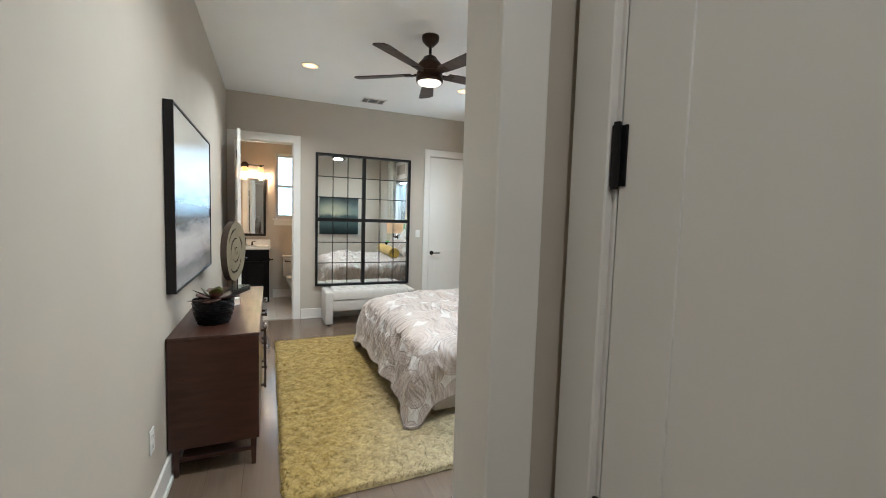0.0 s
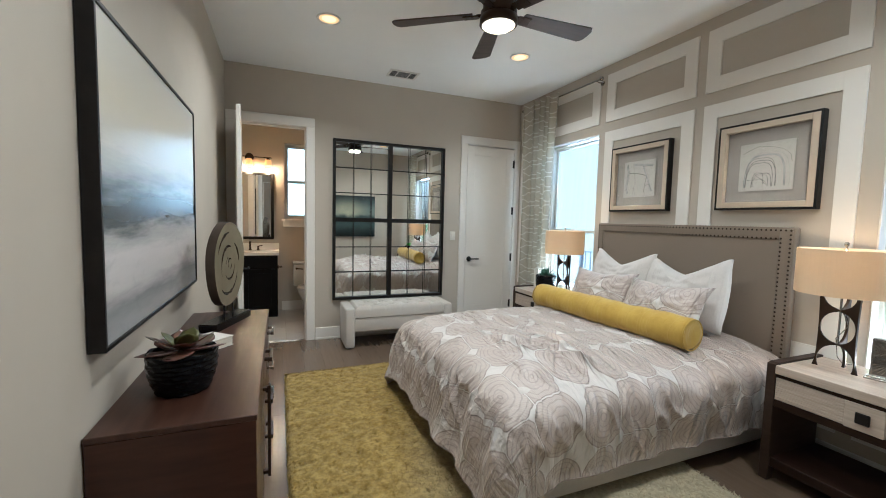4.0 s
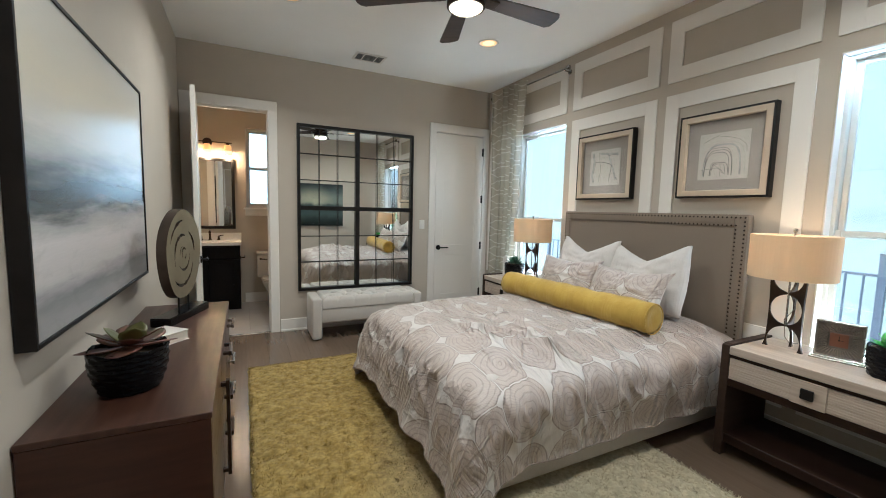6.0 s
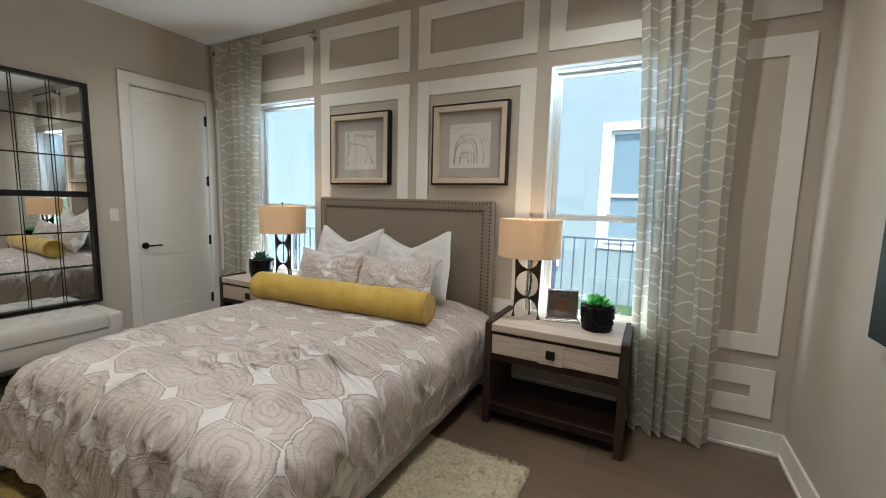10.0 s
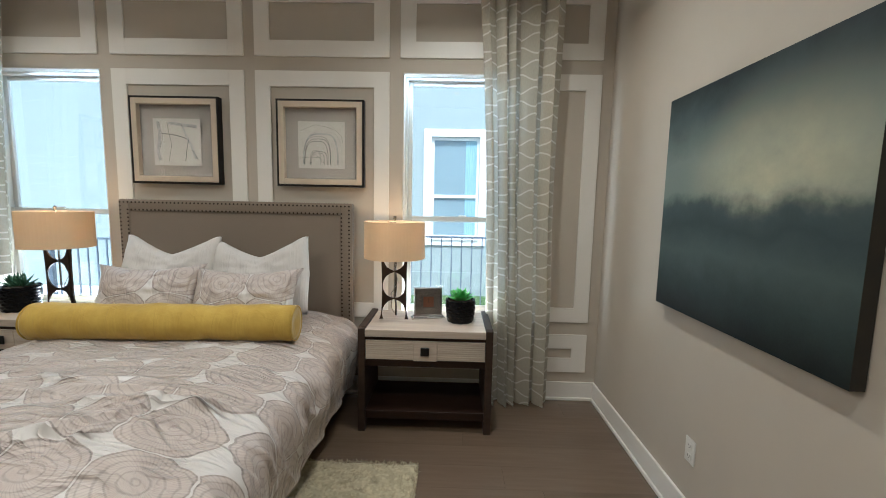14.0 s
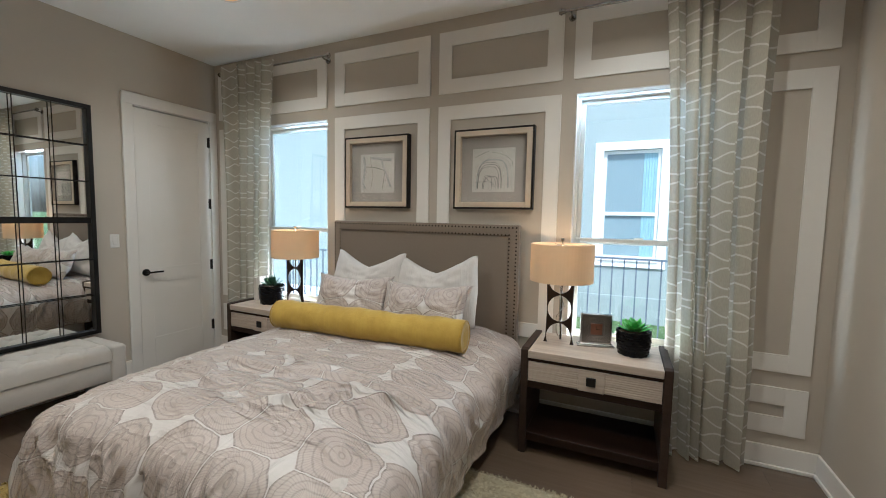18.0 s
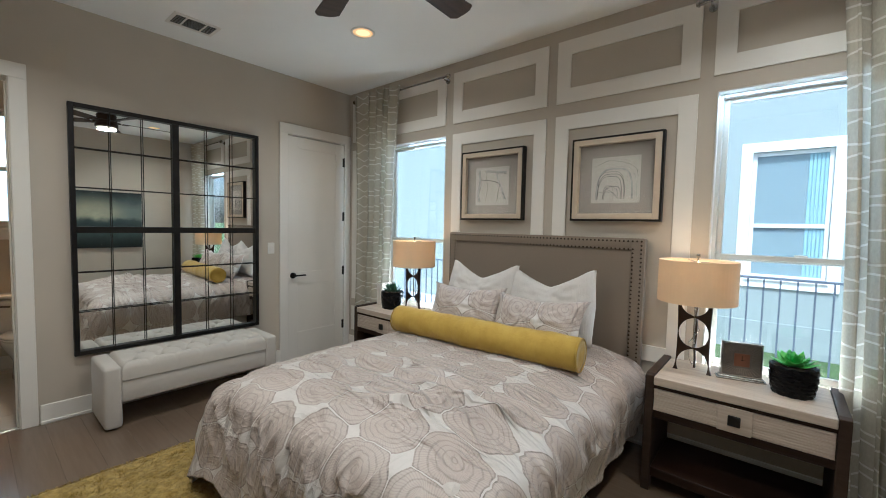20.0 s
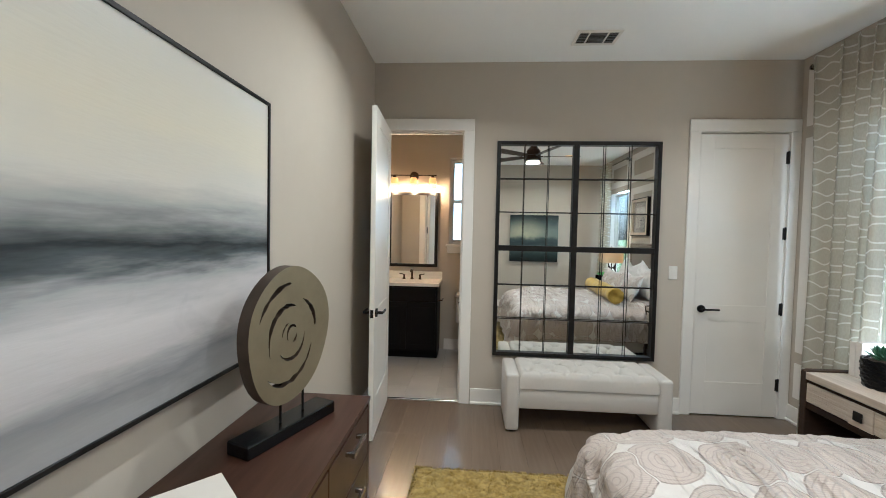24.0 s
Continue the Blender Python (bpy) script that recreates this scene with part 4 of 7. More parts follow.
def ceiling_fan(x, y):
    fan = thing("ceiling_fan", "dark bronze ceiling fan with five walnut blades, light on", "ceiling fan", pose(x, y, HIGH))
    part("canopy", lathe([(0.0, 0.0), (0.075, 0.0), (0.076, -0.02), (0.068, -0.045), (0.045, -0.07), (0.03, -0.085), (0.0, -0.085)], 32), BRONZE, fan, smooth=True)
    part("downrod", lathe([(0.013, -0.08), (0.013, -0.17), (0.028, -0.172), (0.03, -0.185), (0.0, -0.19)], 16), BRONZE, fan, smooth=True)
    part("motor_housing", lathe([(0.0, -0.165), (0.035, -0.167), (0.055, -0.178), (0.062, -0.19), (0.10, -0.235), (0.104, -0.25), (0.100, -0.255), (0.100, -0.305), (0.112, -0.31), (0.112, -0.335), (0.105, -0.34), (0.0, -0.342)], 40), BRONZE, fan, "dark bronze housing")
    part("light_ring", lathe([(0.106, -0.335), (0.116, -0.34), (0.118, -0.385), (0.112, -0.392), (0.103, -0.392), (0.103, -0.36), (0.106, -0.335)], 40), BRONZE, fan, smooth=True)
    part("diffuser", lathe([(0.102, -0.380), (0.102, -0.393), (0.085, -0.404), (0.05, -0.411), (0.0, -0.413)], 36), FAN_LENS, fan, "glowing frosted glass lens", smooth=True)
    for k in range(5):
        a = 72 * k
        turn = pose(0, 0, -0.318, 0, 0, a) @ pose(0, 0, 0, -11, 0, 0)
        bm = bmesh.new()
        n = 16
        outline = []
        for i in range(n + 1):
            u = i / n
            r = 0.17 + 0.50 * u
            w = 0.050 + 0.024 * u
            outline.append((r, w))
        pts = [(r, -w) for r, w in outline] + [(0.690, -0.045), (0.694, 0.0), (0.688, 0.05)] + [(r - 0.012, w) for r, w in outline[::-1]]
        t = [bm.verts.new((p, q, 0.004)) for p, q in pts]
        b = [bm.verts.new((p, q, -0.004)) for p, q in pts]
        bm.faces.new(t)
        bm.faces.new(b[::-1])
        for i in range(len(pts)):
            j = (i + 1) % len(pts)
            bm.faces.new((t[i], b[i], b[j], t[j]))
        bm.transform(turn)
        blade = part("blade", bm, BLADE, fan)
        ib = boxes((0.085, 0.14, -0.016, 0.016, -0.012, 0.006), (0.13, 0.225, -0.034, 0.034, -0.012, -0.004), bevel=0.003)
        for sx, sy in ((0.165, 0.018), (0.165, -0.018), (0.205, 0.0)):
            rod(ib, (sx, sy, -0.015), (sx, sy, -0.011), 0.005, 8)
        ib.transform(turn)
        part("blade_iron", ib, BRONZE, blade)
    lamp("fan_lamp", "AREA", FAN_POWER, WARM, pose(x, y, HIGH - 0.418), 0.19)
    return fan


ceiling_fan(1.798, 3.315)


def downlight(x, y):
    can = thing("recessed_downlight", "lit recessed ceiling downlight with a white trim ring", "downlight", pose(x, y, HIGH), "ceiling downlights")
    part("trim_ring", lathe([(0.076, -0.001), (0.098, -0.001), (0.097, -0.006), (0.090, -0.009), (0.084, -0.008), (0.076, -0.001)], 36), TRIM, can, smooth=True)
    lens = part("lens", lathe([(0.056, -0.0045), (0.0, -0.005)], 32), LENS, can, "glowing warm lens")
    # this ring is no lamp: its glow paints the lit trim
    part("trim_glow", lathe([(0.086, -0.0035), (0.056, -0.0045)], 32), TRIM_GLOW, lens, "amber glow in place of the lens's light on the trim")
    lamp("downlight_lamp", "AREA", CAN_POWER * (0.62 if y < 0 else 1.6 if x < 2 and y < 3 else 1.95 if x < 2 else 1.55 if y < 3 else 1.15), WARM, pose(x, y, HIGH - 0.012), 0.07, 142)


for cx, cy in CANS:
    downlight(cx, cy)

vent = thing("ceiling_vent", "white ceiling air register with dark louvres", "air vent", pose(1.81, 5.475, HIGH))
part("frame", boxes((-0.165, 0.165, -0.115, -0.085, -0.008, 0), (-0.165, 0.165, 0.085, 0.115, -0.008, 0), (-0.165, -0.14, -0.085, 0.085, -0.008, 0), (0.14, 0.165, -0.085, 0.085, -0.008, 0), (-0.075, -0.063, -0.085, 0.085, -0.008, 0), (0.063, 0.075, -0.085, 0.085, -0.008, 0), bevel=0.002), TRIM, vent)
# the ceiling is solid here: a dark sheet paints the unlit duct
part("backing", boxes((-0.14, 0.14, -0.085, 0.085, -0.003, -0.001)), SLOT, vent, "dark sheet painting the shade of the duct")
VENT_GREY = material("grey_louvre", (0.42, 0.405, 0.375), rough=0.5, bump=0)
for a, b, n in ((-0.138, -0.077, 7), (-0.061, 0.061, 9), (0.077, 0.138, 7)):
    for k in range(n):
        y = -0.075 + 0.15 * k / (n - 1)
        s = boxes((a, b, -0.006, 0.006, -0.001, 0.001))
        s.transform(pose(0, y, -0.006, 32, 0, 0))
        part("slat", s, VENT_GREY, vent)

# ---- bed ----
BED_Y0, BED_Y1, FOOT = 2.615, 4.185, 1.60
bed = thing("bed", "upholstered queen bed with a nailhead-trimmed headboard", "bed", pose(0, 0, 0))
part("base", boxes((FOOT + 0.02, 3.54, BED_Y0 - 0.03, BED_Y1 + 0.03, 0.055, 0.31), bevel=0.018, seg=3), CREAM, bed, "cream fabric bed base", smooth=True)
for lx in (1.80, 3.35):
    for ly in (2.78, 4.02):
        lb = bmesh.new()
        rod(lb, (lx, ly, 0.0), (lx, ly, 0.06), 0.028, 12)
        part("leg", lb, BLACK, bed)
part("mattress", boxes((FOOT, 3.54, BED_Y0, BED_Y1, 0.31, 0.62), bevel=0.05, seg=4), WHITE_CLOTH, bed, smooth=True)
HB_Y0, HB_Y1, HB_Z = 2.548, 4.256, 1.450
hb = part("headboard", boxes((3.560, EAST - 0.014, HB_Y0, HB_Y1, 0.08, HB_Z), bevel=0.014, seg=3), LINEN, bed, "taupe linen headboard", smooth=True)
bb = bmesh.new()
for a, b, c, d in ((HB_Y0 + 0.012, HB_Y0 + 0.085, 0.2, HB_Z - 0.012), (HB_Y1 - 0.085, HB_Y1 - 0.012, 0.2, HB_Z - 0.012), (HB_Y0 + 0.085, HB_Y1 - 0.085, HB_Z - 0.085, HB_Z - 0.012)):
    box(bb, 3.552, 3.562, a, b, c, d, bevel=0.006, seg=2)
part("border", bb, LINEN, hb, smooth=True)
nail = lathe([(0.0, 0.0055), (0.004, 0.0045), (0.0072, 0.0)], 8)
nail.transform(Matrix.Rotation(radians(-90), 4, "Y"))
nails = bmesh.new()
nail_mesh = bpy.data.meshes.new("nail")
nail.to_mesh(nail_mesh)
nail.free()
spots = []
for inset in (0.022, 0.076):
    y0, y1, zt = HB_Y0 + inset, HB_Y1 - inset, HB_Z - inset
    n = int((y1 - y0) / 0.0285)
    spots += [(y0 + (y1 - y0) * k / n, zt) for k in range(n + 1)]
    m2 = int((zt - 0.55) / 0.0285)
    spots += [(yy, zt - 0.0285 * k) for yy in (y0, y1) for k in range(1, m2 + 1)]
for y, z in spots:
    before = len(nails.verts)
    nails.from_mesh(nail_mesh)
    nails.verts.ensure_lookup_table()
    bmesh.ops.translate(nails, verts=nails.verts[before:], vec=(3.5525, y, z))
nh = part("nailhead_trim", nails, BRONZE, hb, "dark bronze nailhead trim", smooth=True)
nh["kind"] = "stuff"


PLAIN_EDGE = material("taupe_cotton", (0.30, 0.25, 0.215), (0.26, 0.215, 0.185), rough=0.85, scale=120, fine=300, vary=0.04)


# rucks in the comforter's top: across the bed from b0 to b1, at a0 to a1 from the head, bowed, and their height
RUCKS = [(-0.16, -0.46, 1.73, 1.45, 0.02, 0.024), (-0.34, -0.47, 1.71, 1.55, 0.0, 0.018), (-0.03, -0.54, 1.30, 1.32, 0.02, 0.018), (-0.14, -0.68, 1.40, 1.41, 0.025, 0.020),
         (0.46, -0.06, 1.34, 1.37, 0.015, 0.016), (-0.48, -0.80, 1.54, 1.36, 0.0, 0.020), (-0.46, -0.76, 1.61, 1.46, 0.0, 0.014), (0.62, 0.16, 1.52, 1.60, -0.02, 0.012),
         (0.32, -0.26, 1.16, 1.21, 0.03, 0.013), (-0.30, -0.66, 1.05, 1.13, 0.02, 0.010), (0.10, -0.20, 1.98, 1.78, 0.0, 0.014), (0.52, 0.22, 0.98, 1.02, 0.02, 0.009)]


# comforter: a cloth laid over the mattress, hanging over foot and sides
def comforter():
    half, length, lift, r = 0.755, 3.42 - 1.545, 0.692, 0.13
    over_side, over_foot = 0.515, 0.55
    x_head, yc = 3.50, 3.405

    def fall(d, flare=0.2):
        """Out and down for a length d of cloth past the edge."""
        arc = r * 1.45
        if d < arc:
            a = d / r
            return r * math.sin(a), r * (1 - math.cos(a))
        a = 1.45
        rest = d - arc
        return r * math.sin(a) + rest * flare, r * (1 - math.cos(a)) + rest * 0.965

    def place(u, v):
        a = u * (length + over_foot)
        b = (v - 0.5) * 2 * (half + over_side)
        da, db = max(0.0, a - length), max(0.0, abs(b) - half)
        d = math.hypot(da, db)
        sgn = 1 if b > 0 else -1
        x, y = x_head - min(a, length), yc + sgn * min(abs(b), half)
        p = Vector((a * 1.9, b * 1.9, 0.3))
        z = lift + 0.016 * noise.noise(p) + 0.007 * noise.noise(p * 2.6) + 0.0025 * noise.noise(Vector((a * 11, b * 11, 2.0)))
        bend = Vector((a * 1.5, b * 1.5, 8.0))
        wa, wb = a + 0.10 * noise.noise(bend), b + 0.10 * noise.noise(bend + Vector((5, 5, 5)))
        top = max(0.0, 1 - d / 0.14)
        # rucks pushed up across the bed, steep towards the foot
        for b0, b1, a0, a1, bow, high in RUCKS:
            t = (wb - b0) / (b1 - b0)
            if -0.1 < t < 1.1 and top > 0:
                off = (wa - (a0 + (a1 - a0) * t + bow * math.sin(math.pi * t) + 0.012 * math.sin(t * 7 + a0 * 9))) / math.hypot(1.0, (a1 - a0) / (b1 - b0))
                ends = max(0.0, math.sin(math.pi * (t + 0.1) / 1.2)) ** 0.7
                z += 2.1 * high * ends * math.exp(-(abs(off) / (0.026 if off > 0 else 0.045)) ** 1.5) * top
        for turn, fa, fb, high, where in ((-0.25, 6.0, 1.0, 0.015, 11.0), (0.30, 9.0, 1.6, 0.010, 23.0), (-0.75, 12.0, 3.0, 0.004, 37.0)):
            ra, rb = wa * math.cos(turn) + wb * math.sin(turn), wb * math.cos(turn) - wa * math.sin(turn)
            f = 1 - min(1.0, (noise.noise(Vector((ra * fa, rb * fb, where))) * 3.6) ** 2)
            calm = max(0.0, min(1.0, 0.35 + 1.3 * noise.noise(Vector((a * 1.3, b * 1.3, where + 3)))))
            z += high * f ** 2 * calm * top
        z -= 0.008
        edge = max(0.0, 1 - max(length - a, 0) / 0.30)
        z -= 0.035 * edge ** 2 + 0.046 * max(0.0, min(1.0, (abs(b) - half + 0.26) / 0.26)) ** 2
        if d > 0:
            h, dn = fall(d, 0.04 + 0.30 * (da / d) ** 2)
            ox, oy = da / d, db / d
            # a length run along the hem: foot, round the corner, then up the side
            along = b
            if db > 0:
                along = sgn * (half + 0.3 * math.atan2(db, da) + max(0.0, length - a))
            fold = math.sin(along * 19.0 + 2.6 * noise.noise(Vector((along * 3, 0.5, sgn)))) * 0.012 * min(1.0, d / 0.3)
            fold += noise.noise(Vector((along * 5.0, d * 2.0, 3.0 * sgn))) * 0.022 * min(1.0, d / 0.2)
            # slanting pulls in the hanging cloth
            pull = noise.noise(Vector((along * 9.0 + d * 4.0, d * 3.0 - along, 6.0 + sgn)))
            fold += 0.030 * (1 - min(1.0, (pull * 3.4) ** 2)) ** 2 * min(1.0, d / 0.2) * max(0.2, 1 - d / 0.6)
            fine = noise.noise(Vector((along * 17.0 - d * 5.0, d * 3.5, 16.0 + sgn)))
            fold += 0.015 * (1 - min(1.0, (fine * 3.2) ** 2)) ** 2 * min(1.0, d / 0.12) * max(0.15, 1 - d / 0.5)
            fold += 0.030 * math.sin(math.pi * min(1.0, d / 0.48))
            if da > 0 and db > 0:
                fold += 0.05 * math.sin(2 * math.atan2(db, da)) * min(1.0, d / 0.4)
            h += fold
            x -= ox * h
            y += sgn * oy * h
            z -= dn
            z += 0.008 * noise.noise(Vector((along * 2.6, 7.0, sgn))) * min(1.0, d / 0.3)
        z = max(z, 0.045)
        return Vector((x, y, z))

    def cloth(u, v):
        return (u * (length + over_foot), (v - 0.5) * 2 * (half + over_side))

    bm = sheet(330, 340, place, cloth)
    bmesh.ops.recalc_face_normals(bm, faces=bm.faces[:])
    root = part("comforter", bm, PRINT, None, smooth=True)
    rim = [place(0.0, k / 60) for k in range(61)] + [place(k / 70, 1.0) for k in range(1, 71)] + [place(1.0, 1 - k / 80) for k in range(1, 81)] + [place(1 - k / 70, 0.0) for k in range(1, 71)]
    part("piped_edge", tube(rim, 0.003, 6), PLAIN_EDGE, root, "taupe piped edge", smooth=True)
    th = root.modifiers.new("thickness", "SOLIDIFY")
    th.thickness, th.offset = 0.022, -1.0
    return tagged(root, "rumpled off-white comforter with taupe tree-ring print, on the bed", "comforter")


comforter()


def cushion(name, w, h, t, m, mat, label, cat, dip=0.0, seed=0, group="", nu=40, nv=36, ears=0.03):
    """A stuffed cushion in the x-z plane of its own, thick along y; dip: how far the top edge is chopped down."""
    def body(side):
        def place(u, v):
            a, b = 2 * u - 1, 2 * v - 1
            fill = max(0.0, (1 - abs(a) ** 2.6) * (1 - abs(b) ** 2.6)) ** 0.55
            x = a * w / 2 * (1 + (0.05 if dip > 0.05 else -0.05) * (1 - abs(b)) * abs(a)) + a * ears * abs(a) ** 6 * abs(b) ** 6
            z = b * h / 2 * (1 - 0.05 * (1 - abs(a)) * abs(b)) + b * ears * abs(a) ** 6 * abs(b) ** 6
            if dip and b > -0.2:
                z -= dip * max(0.0, 1 - abs(a * 1.08) ** 1.35) * ((b + 0.2) / 1.2) ** 1.4 + 0.014 * max(0.0, abs(a) - 0.80) / 0.2 * max(0.0, b)
            y = side * t / 2 * fill * (1 + 0.18 * noise.noise(Vector((a * 1.7 + seed, b * 1.7, side))))
            y += fill * 0.012 * noise.noise(Vector((a * 5 + seed, b * 5, side * 2.0)))
            if dip:
                y *= 1 - 0.35 * max(0.0, 1 - abs(a) * 2.2) * max(0.0, b)
            return Vector((x, y, z + h / 2))
        return place
    # on the printed cushions the rounds sit two abreast
    uv = lambda u, v: ((u - 0.5) * w * 0.72 + 0.222 * seed - 0.025, (v - 0.5) * h + 0.29 * seed + 0.12)
    bm = sheet(nu, nv, body(-1), uv)
    sheet(nu, nv, body(1), uv, bm)
    bmesh.ops.remove_doubles(bm, verts=bm.verts[:], dist=0.0006)
    ob = part(name, bm, mat, None, smooth=True)
    ob.matrix_world = m
    return tagged(ob, label, cat, group)


# local x runs along the world's y, local y towards the foot
def against(x, y, z, lean, twist=0.0, spin=0.0):
    return pose(x, y, z, 0, 0, 90 + twist) @ pose(0, 0, 0, lean, spin, 0)


cushion("pillow", 0.64, 0.525, 0.21, against(3.27, 3.735, 0.705, 15, 0, 0), WHITE_CLOTH, "large white cotton pillow with a chopped top", "pillow", 0.125, 1, "white pillows", ears=0.006)
cushion("pillow", 0.64, 0.53, 0.21, against(3.27, 3.10, 0.695, 15, 0, 4), WHITE_CLOTH, "large white cotton pillow with a chopped top", "pillow", 0.125, 2, "white pillows", ears=0.006)
cushion("sham_pillow", 0.63, 0.36, 0.17, against(3.03, 3.715, 0.70, 24, 2, 1.5), PRINT, "small pillow in taupe tree-ring print", "pillow", 0.02, 3, "printed pillows")
cushion("sham_pillow", 0.66, 0.36, 0.17, against(3.005, 3.10, 0.695, 24, -3, 1.5), PRINT, "small pillow in taupe tree-ring print", "pillow", 0.02, 4, "printed pillows")


def bolster():
    root = thing("bolster_pillow", "long mustard velvet bolster lying across the bed", "pillow", pose(2.835, 3.365, 0.80))
    half, r = 0.712, 0.102
    prof = [(0.0, -half + 0.016), (0.03, -half + 0.010), (0.07, -half + 0.002), (0.092, -half), (r, -half + 0.014)]
    n = 26
    prof += [(r + 0.0035 * math.sin(k * 1.7) + 0.002 * math.sin(k * 0.6), -half + 0.03 + (2 * half - 0.06) * k / n) for k in range(n + 1)]
    prof += [(r, half - 0.014), (0.092, half), (0.07, half - 0.002), (0.03, half - 0.010), (0.0, half - 0.016)]
    bm = lathe(prof, 40)
    for v in bm.verts:
        d = noise.noise(v.co * 7) * 0.004
        v.co.x += d
        v.co.y += d
        if v.co.y < -0.085:
            v.co.y = -0.085 - (v.co.y + 0.085) * -0.35
    bm.transform(Matrix.Rotation(radians(90), 4, "X"))
    part("roll", bm, VELVET, root, smooth=True)
    for s in (-1, 1):
        ring = lathe([(0.097 + 0.0045 * math.cos(a), s * half + 0.0045 * math.sin(a)) for a in (math.pi * k / 4 for k in range(8))], 40, closed=True)
        ring.transform(Matrix.Rotation(radians(90), 4, "X"))
        part("piping", ring, VELVET, root, smooth=True)
    root.matrix_world = pose(2.845, 3.415, 0.768, 0, 0, 4.0) @ pose(0, 0, 0)


bolster()


# ---- rug ----
def rug():
    x0, x1, y0, y1 = 0.566, 2.780, 1.985, 4.83
    m = material("yellow_green_shag", (0.225, 0.150, 0.026), (0.37, 0.268, 0.078), rough=1.0, scale=24, fine=240, bump=0.12, depth=0.003, vary=0.22, sheen=0.2)
    n, l = m.node_tree.nodes, m.node_tree.links
    # window light is painted in: yellow-green turns to cream towards one end
    tc = n.new("ShaderNodeTexCoord")
    mp = n.new("ShaderNodeMapping")
    mp.inputs["Location"].default_value = (0.45, 0, 0)
    mp.inputs["Rotation"].default_value = (0, 0, radians(20))
    mp.inputs["Scale"].default_value = (1.05, 1.05, 1.05)
    grad = n.new("ShaderNodeTexGradient")
    l.new(tc.outputs["Object"], mp.inputs["Vector"])
    l.new(mp.outputs["Vector"], grad.inputs["Vector"])
    old = next(x for x in n if x.type == "HUE_SAT")
    fade = n.new("ShaderNodeMix")
    fade.data_type = "RGBA"
    fade.inputs["B"].default_value = (0.50, 0.46, 0.34, 1)
    daylit_amount = n.new("ShaderNodeMath")
    daylit_amount.operation = "MULTIPLY"
    daylit_amount.inputs[1].default_value = 0.72
    l.new(grad.outputs["Fac"], daylit_amount.inputs[0])
    l.new(daylit_amount.outputs["Value"], fade.inputs["Factor"])
    l.new(old.outputs["Color"], fade.inputs["A"])
    tuft = n.new("ShaderNodeTexVoronoi")
    tuft.inputs["Scale"].default_value = 62.0
    l.new(tc.outputs["Object"], tuft.inputs["Vector"])
    shade_of = n.new("ShaderNodeMapRange")
    shade_of.inputs["To Min"].default_value, shade_of.inputs["To Max"].default_value = 0.80, 1.14
    tone = n.new("ShaderNodeSeparateColor")
    l.new(tuft.outputs["Color"], tone.inputs["Color"])
    l.new(tone.outputs["Red"], shade_of.inputs["Value"])
    tufted = n.new("ShaderNodeHueSaturation")
    l.new(shade_of.outputs["Result"], tufted.inputs["Value"])
    l.new(fade.outputs["Result"], tufted.inputs["Color"])
    l.new(tufted.outputs["Color"], n["Principled BSDF"].inputs["Base Color"])
    root = thing("rug", "yellow-green shag rug with window light painted in as cream, under the bed", "rug", pose((x0 + x1) / 2, (y0 + y1) / 2, 0.0))
    w, h = x1 - x0, y1 - y0

    def place(u, v):
        x, y = (u - 0.5) * w, (v - 0.5) * h
        e = min(u, 1 - u) * w, min(v, 1 - v) * h
        rim = min(1.0, min(e) / 0.02)
        z = 0.020 * rim + 0.006 * noise.noise(Vector((x * 18, y * 18, 0))) * rim + 0.004
        wob = 0.008 * noise.noise(Vector((x * 7, y * 7, 9.0))) if rim < 1 else 0
        return Vector((x + wob, y + wob, z))
    part("backing", sheet(150, 190, place), m, root, smooth=True)
    rng = np.random.default_rng(5)
    count = 95000
    px = rng.uniform(-w / 2, w / 2, count)
    py = rng.uniform(-h / 2, h / 2, count)
    ang = rng.uniform(0, 2 * math.pi, count)
    lean = rng.normal(0, 0.007, (count, 2))
    tall = rng.uniform(0.007, 0.016, count)
    wide = rng.uniform(0.0035, 0.0065, count)
    dx, dy = np.cos(ang) * wide, np.sin(ang) * wide
    base = np.full(count, 0.016)
    a = np.stack([px - dx, py - dy, base], 1)
    b = np.stack([px + dx, py + dy, base], 1)
    c = np.stack([px + lean[:, 0], py + lean[:, 1], base + tall], 1)
    d = np.stack([px - dy * 1.2, py + dx * 1.2, base], 1)
    verts = np.concatenate([a, b, c, d], 1).reshape(-1, 3)
    i0 = np.arange(count) * 4
    faces = np.concatenate([np.stack([i0, i0 + 1, i0 + 2], 1), np.stack([i0 + 1, i0 + 3, i0 + 2], 1), np.stack([i0 + 3, i0, i0 + 2], 1)], 0)
    me = bpy.data.meshes.new("shag")
    me.from_pydata(verts.tolist(), [], faces.tolist())
    me.materials.append(m)
    pile = new("shag", me)
    pile.parent = root
    pile["kind"] = "stuff"


rug()


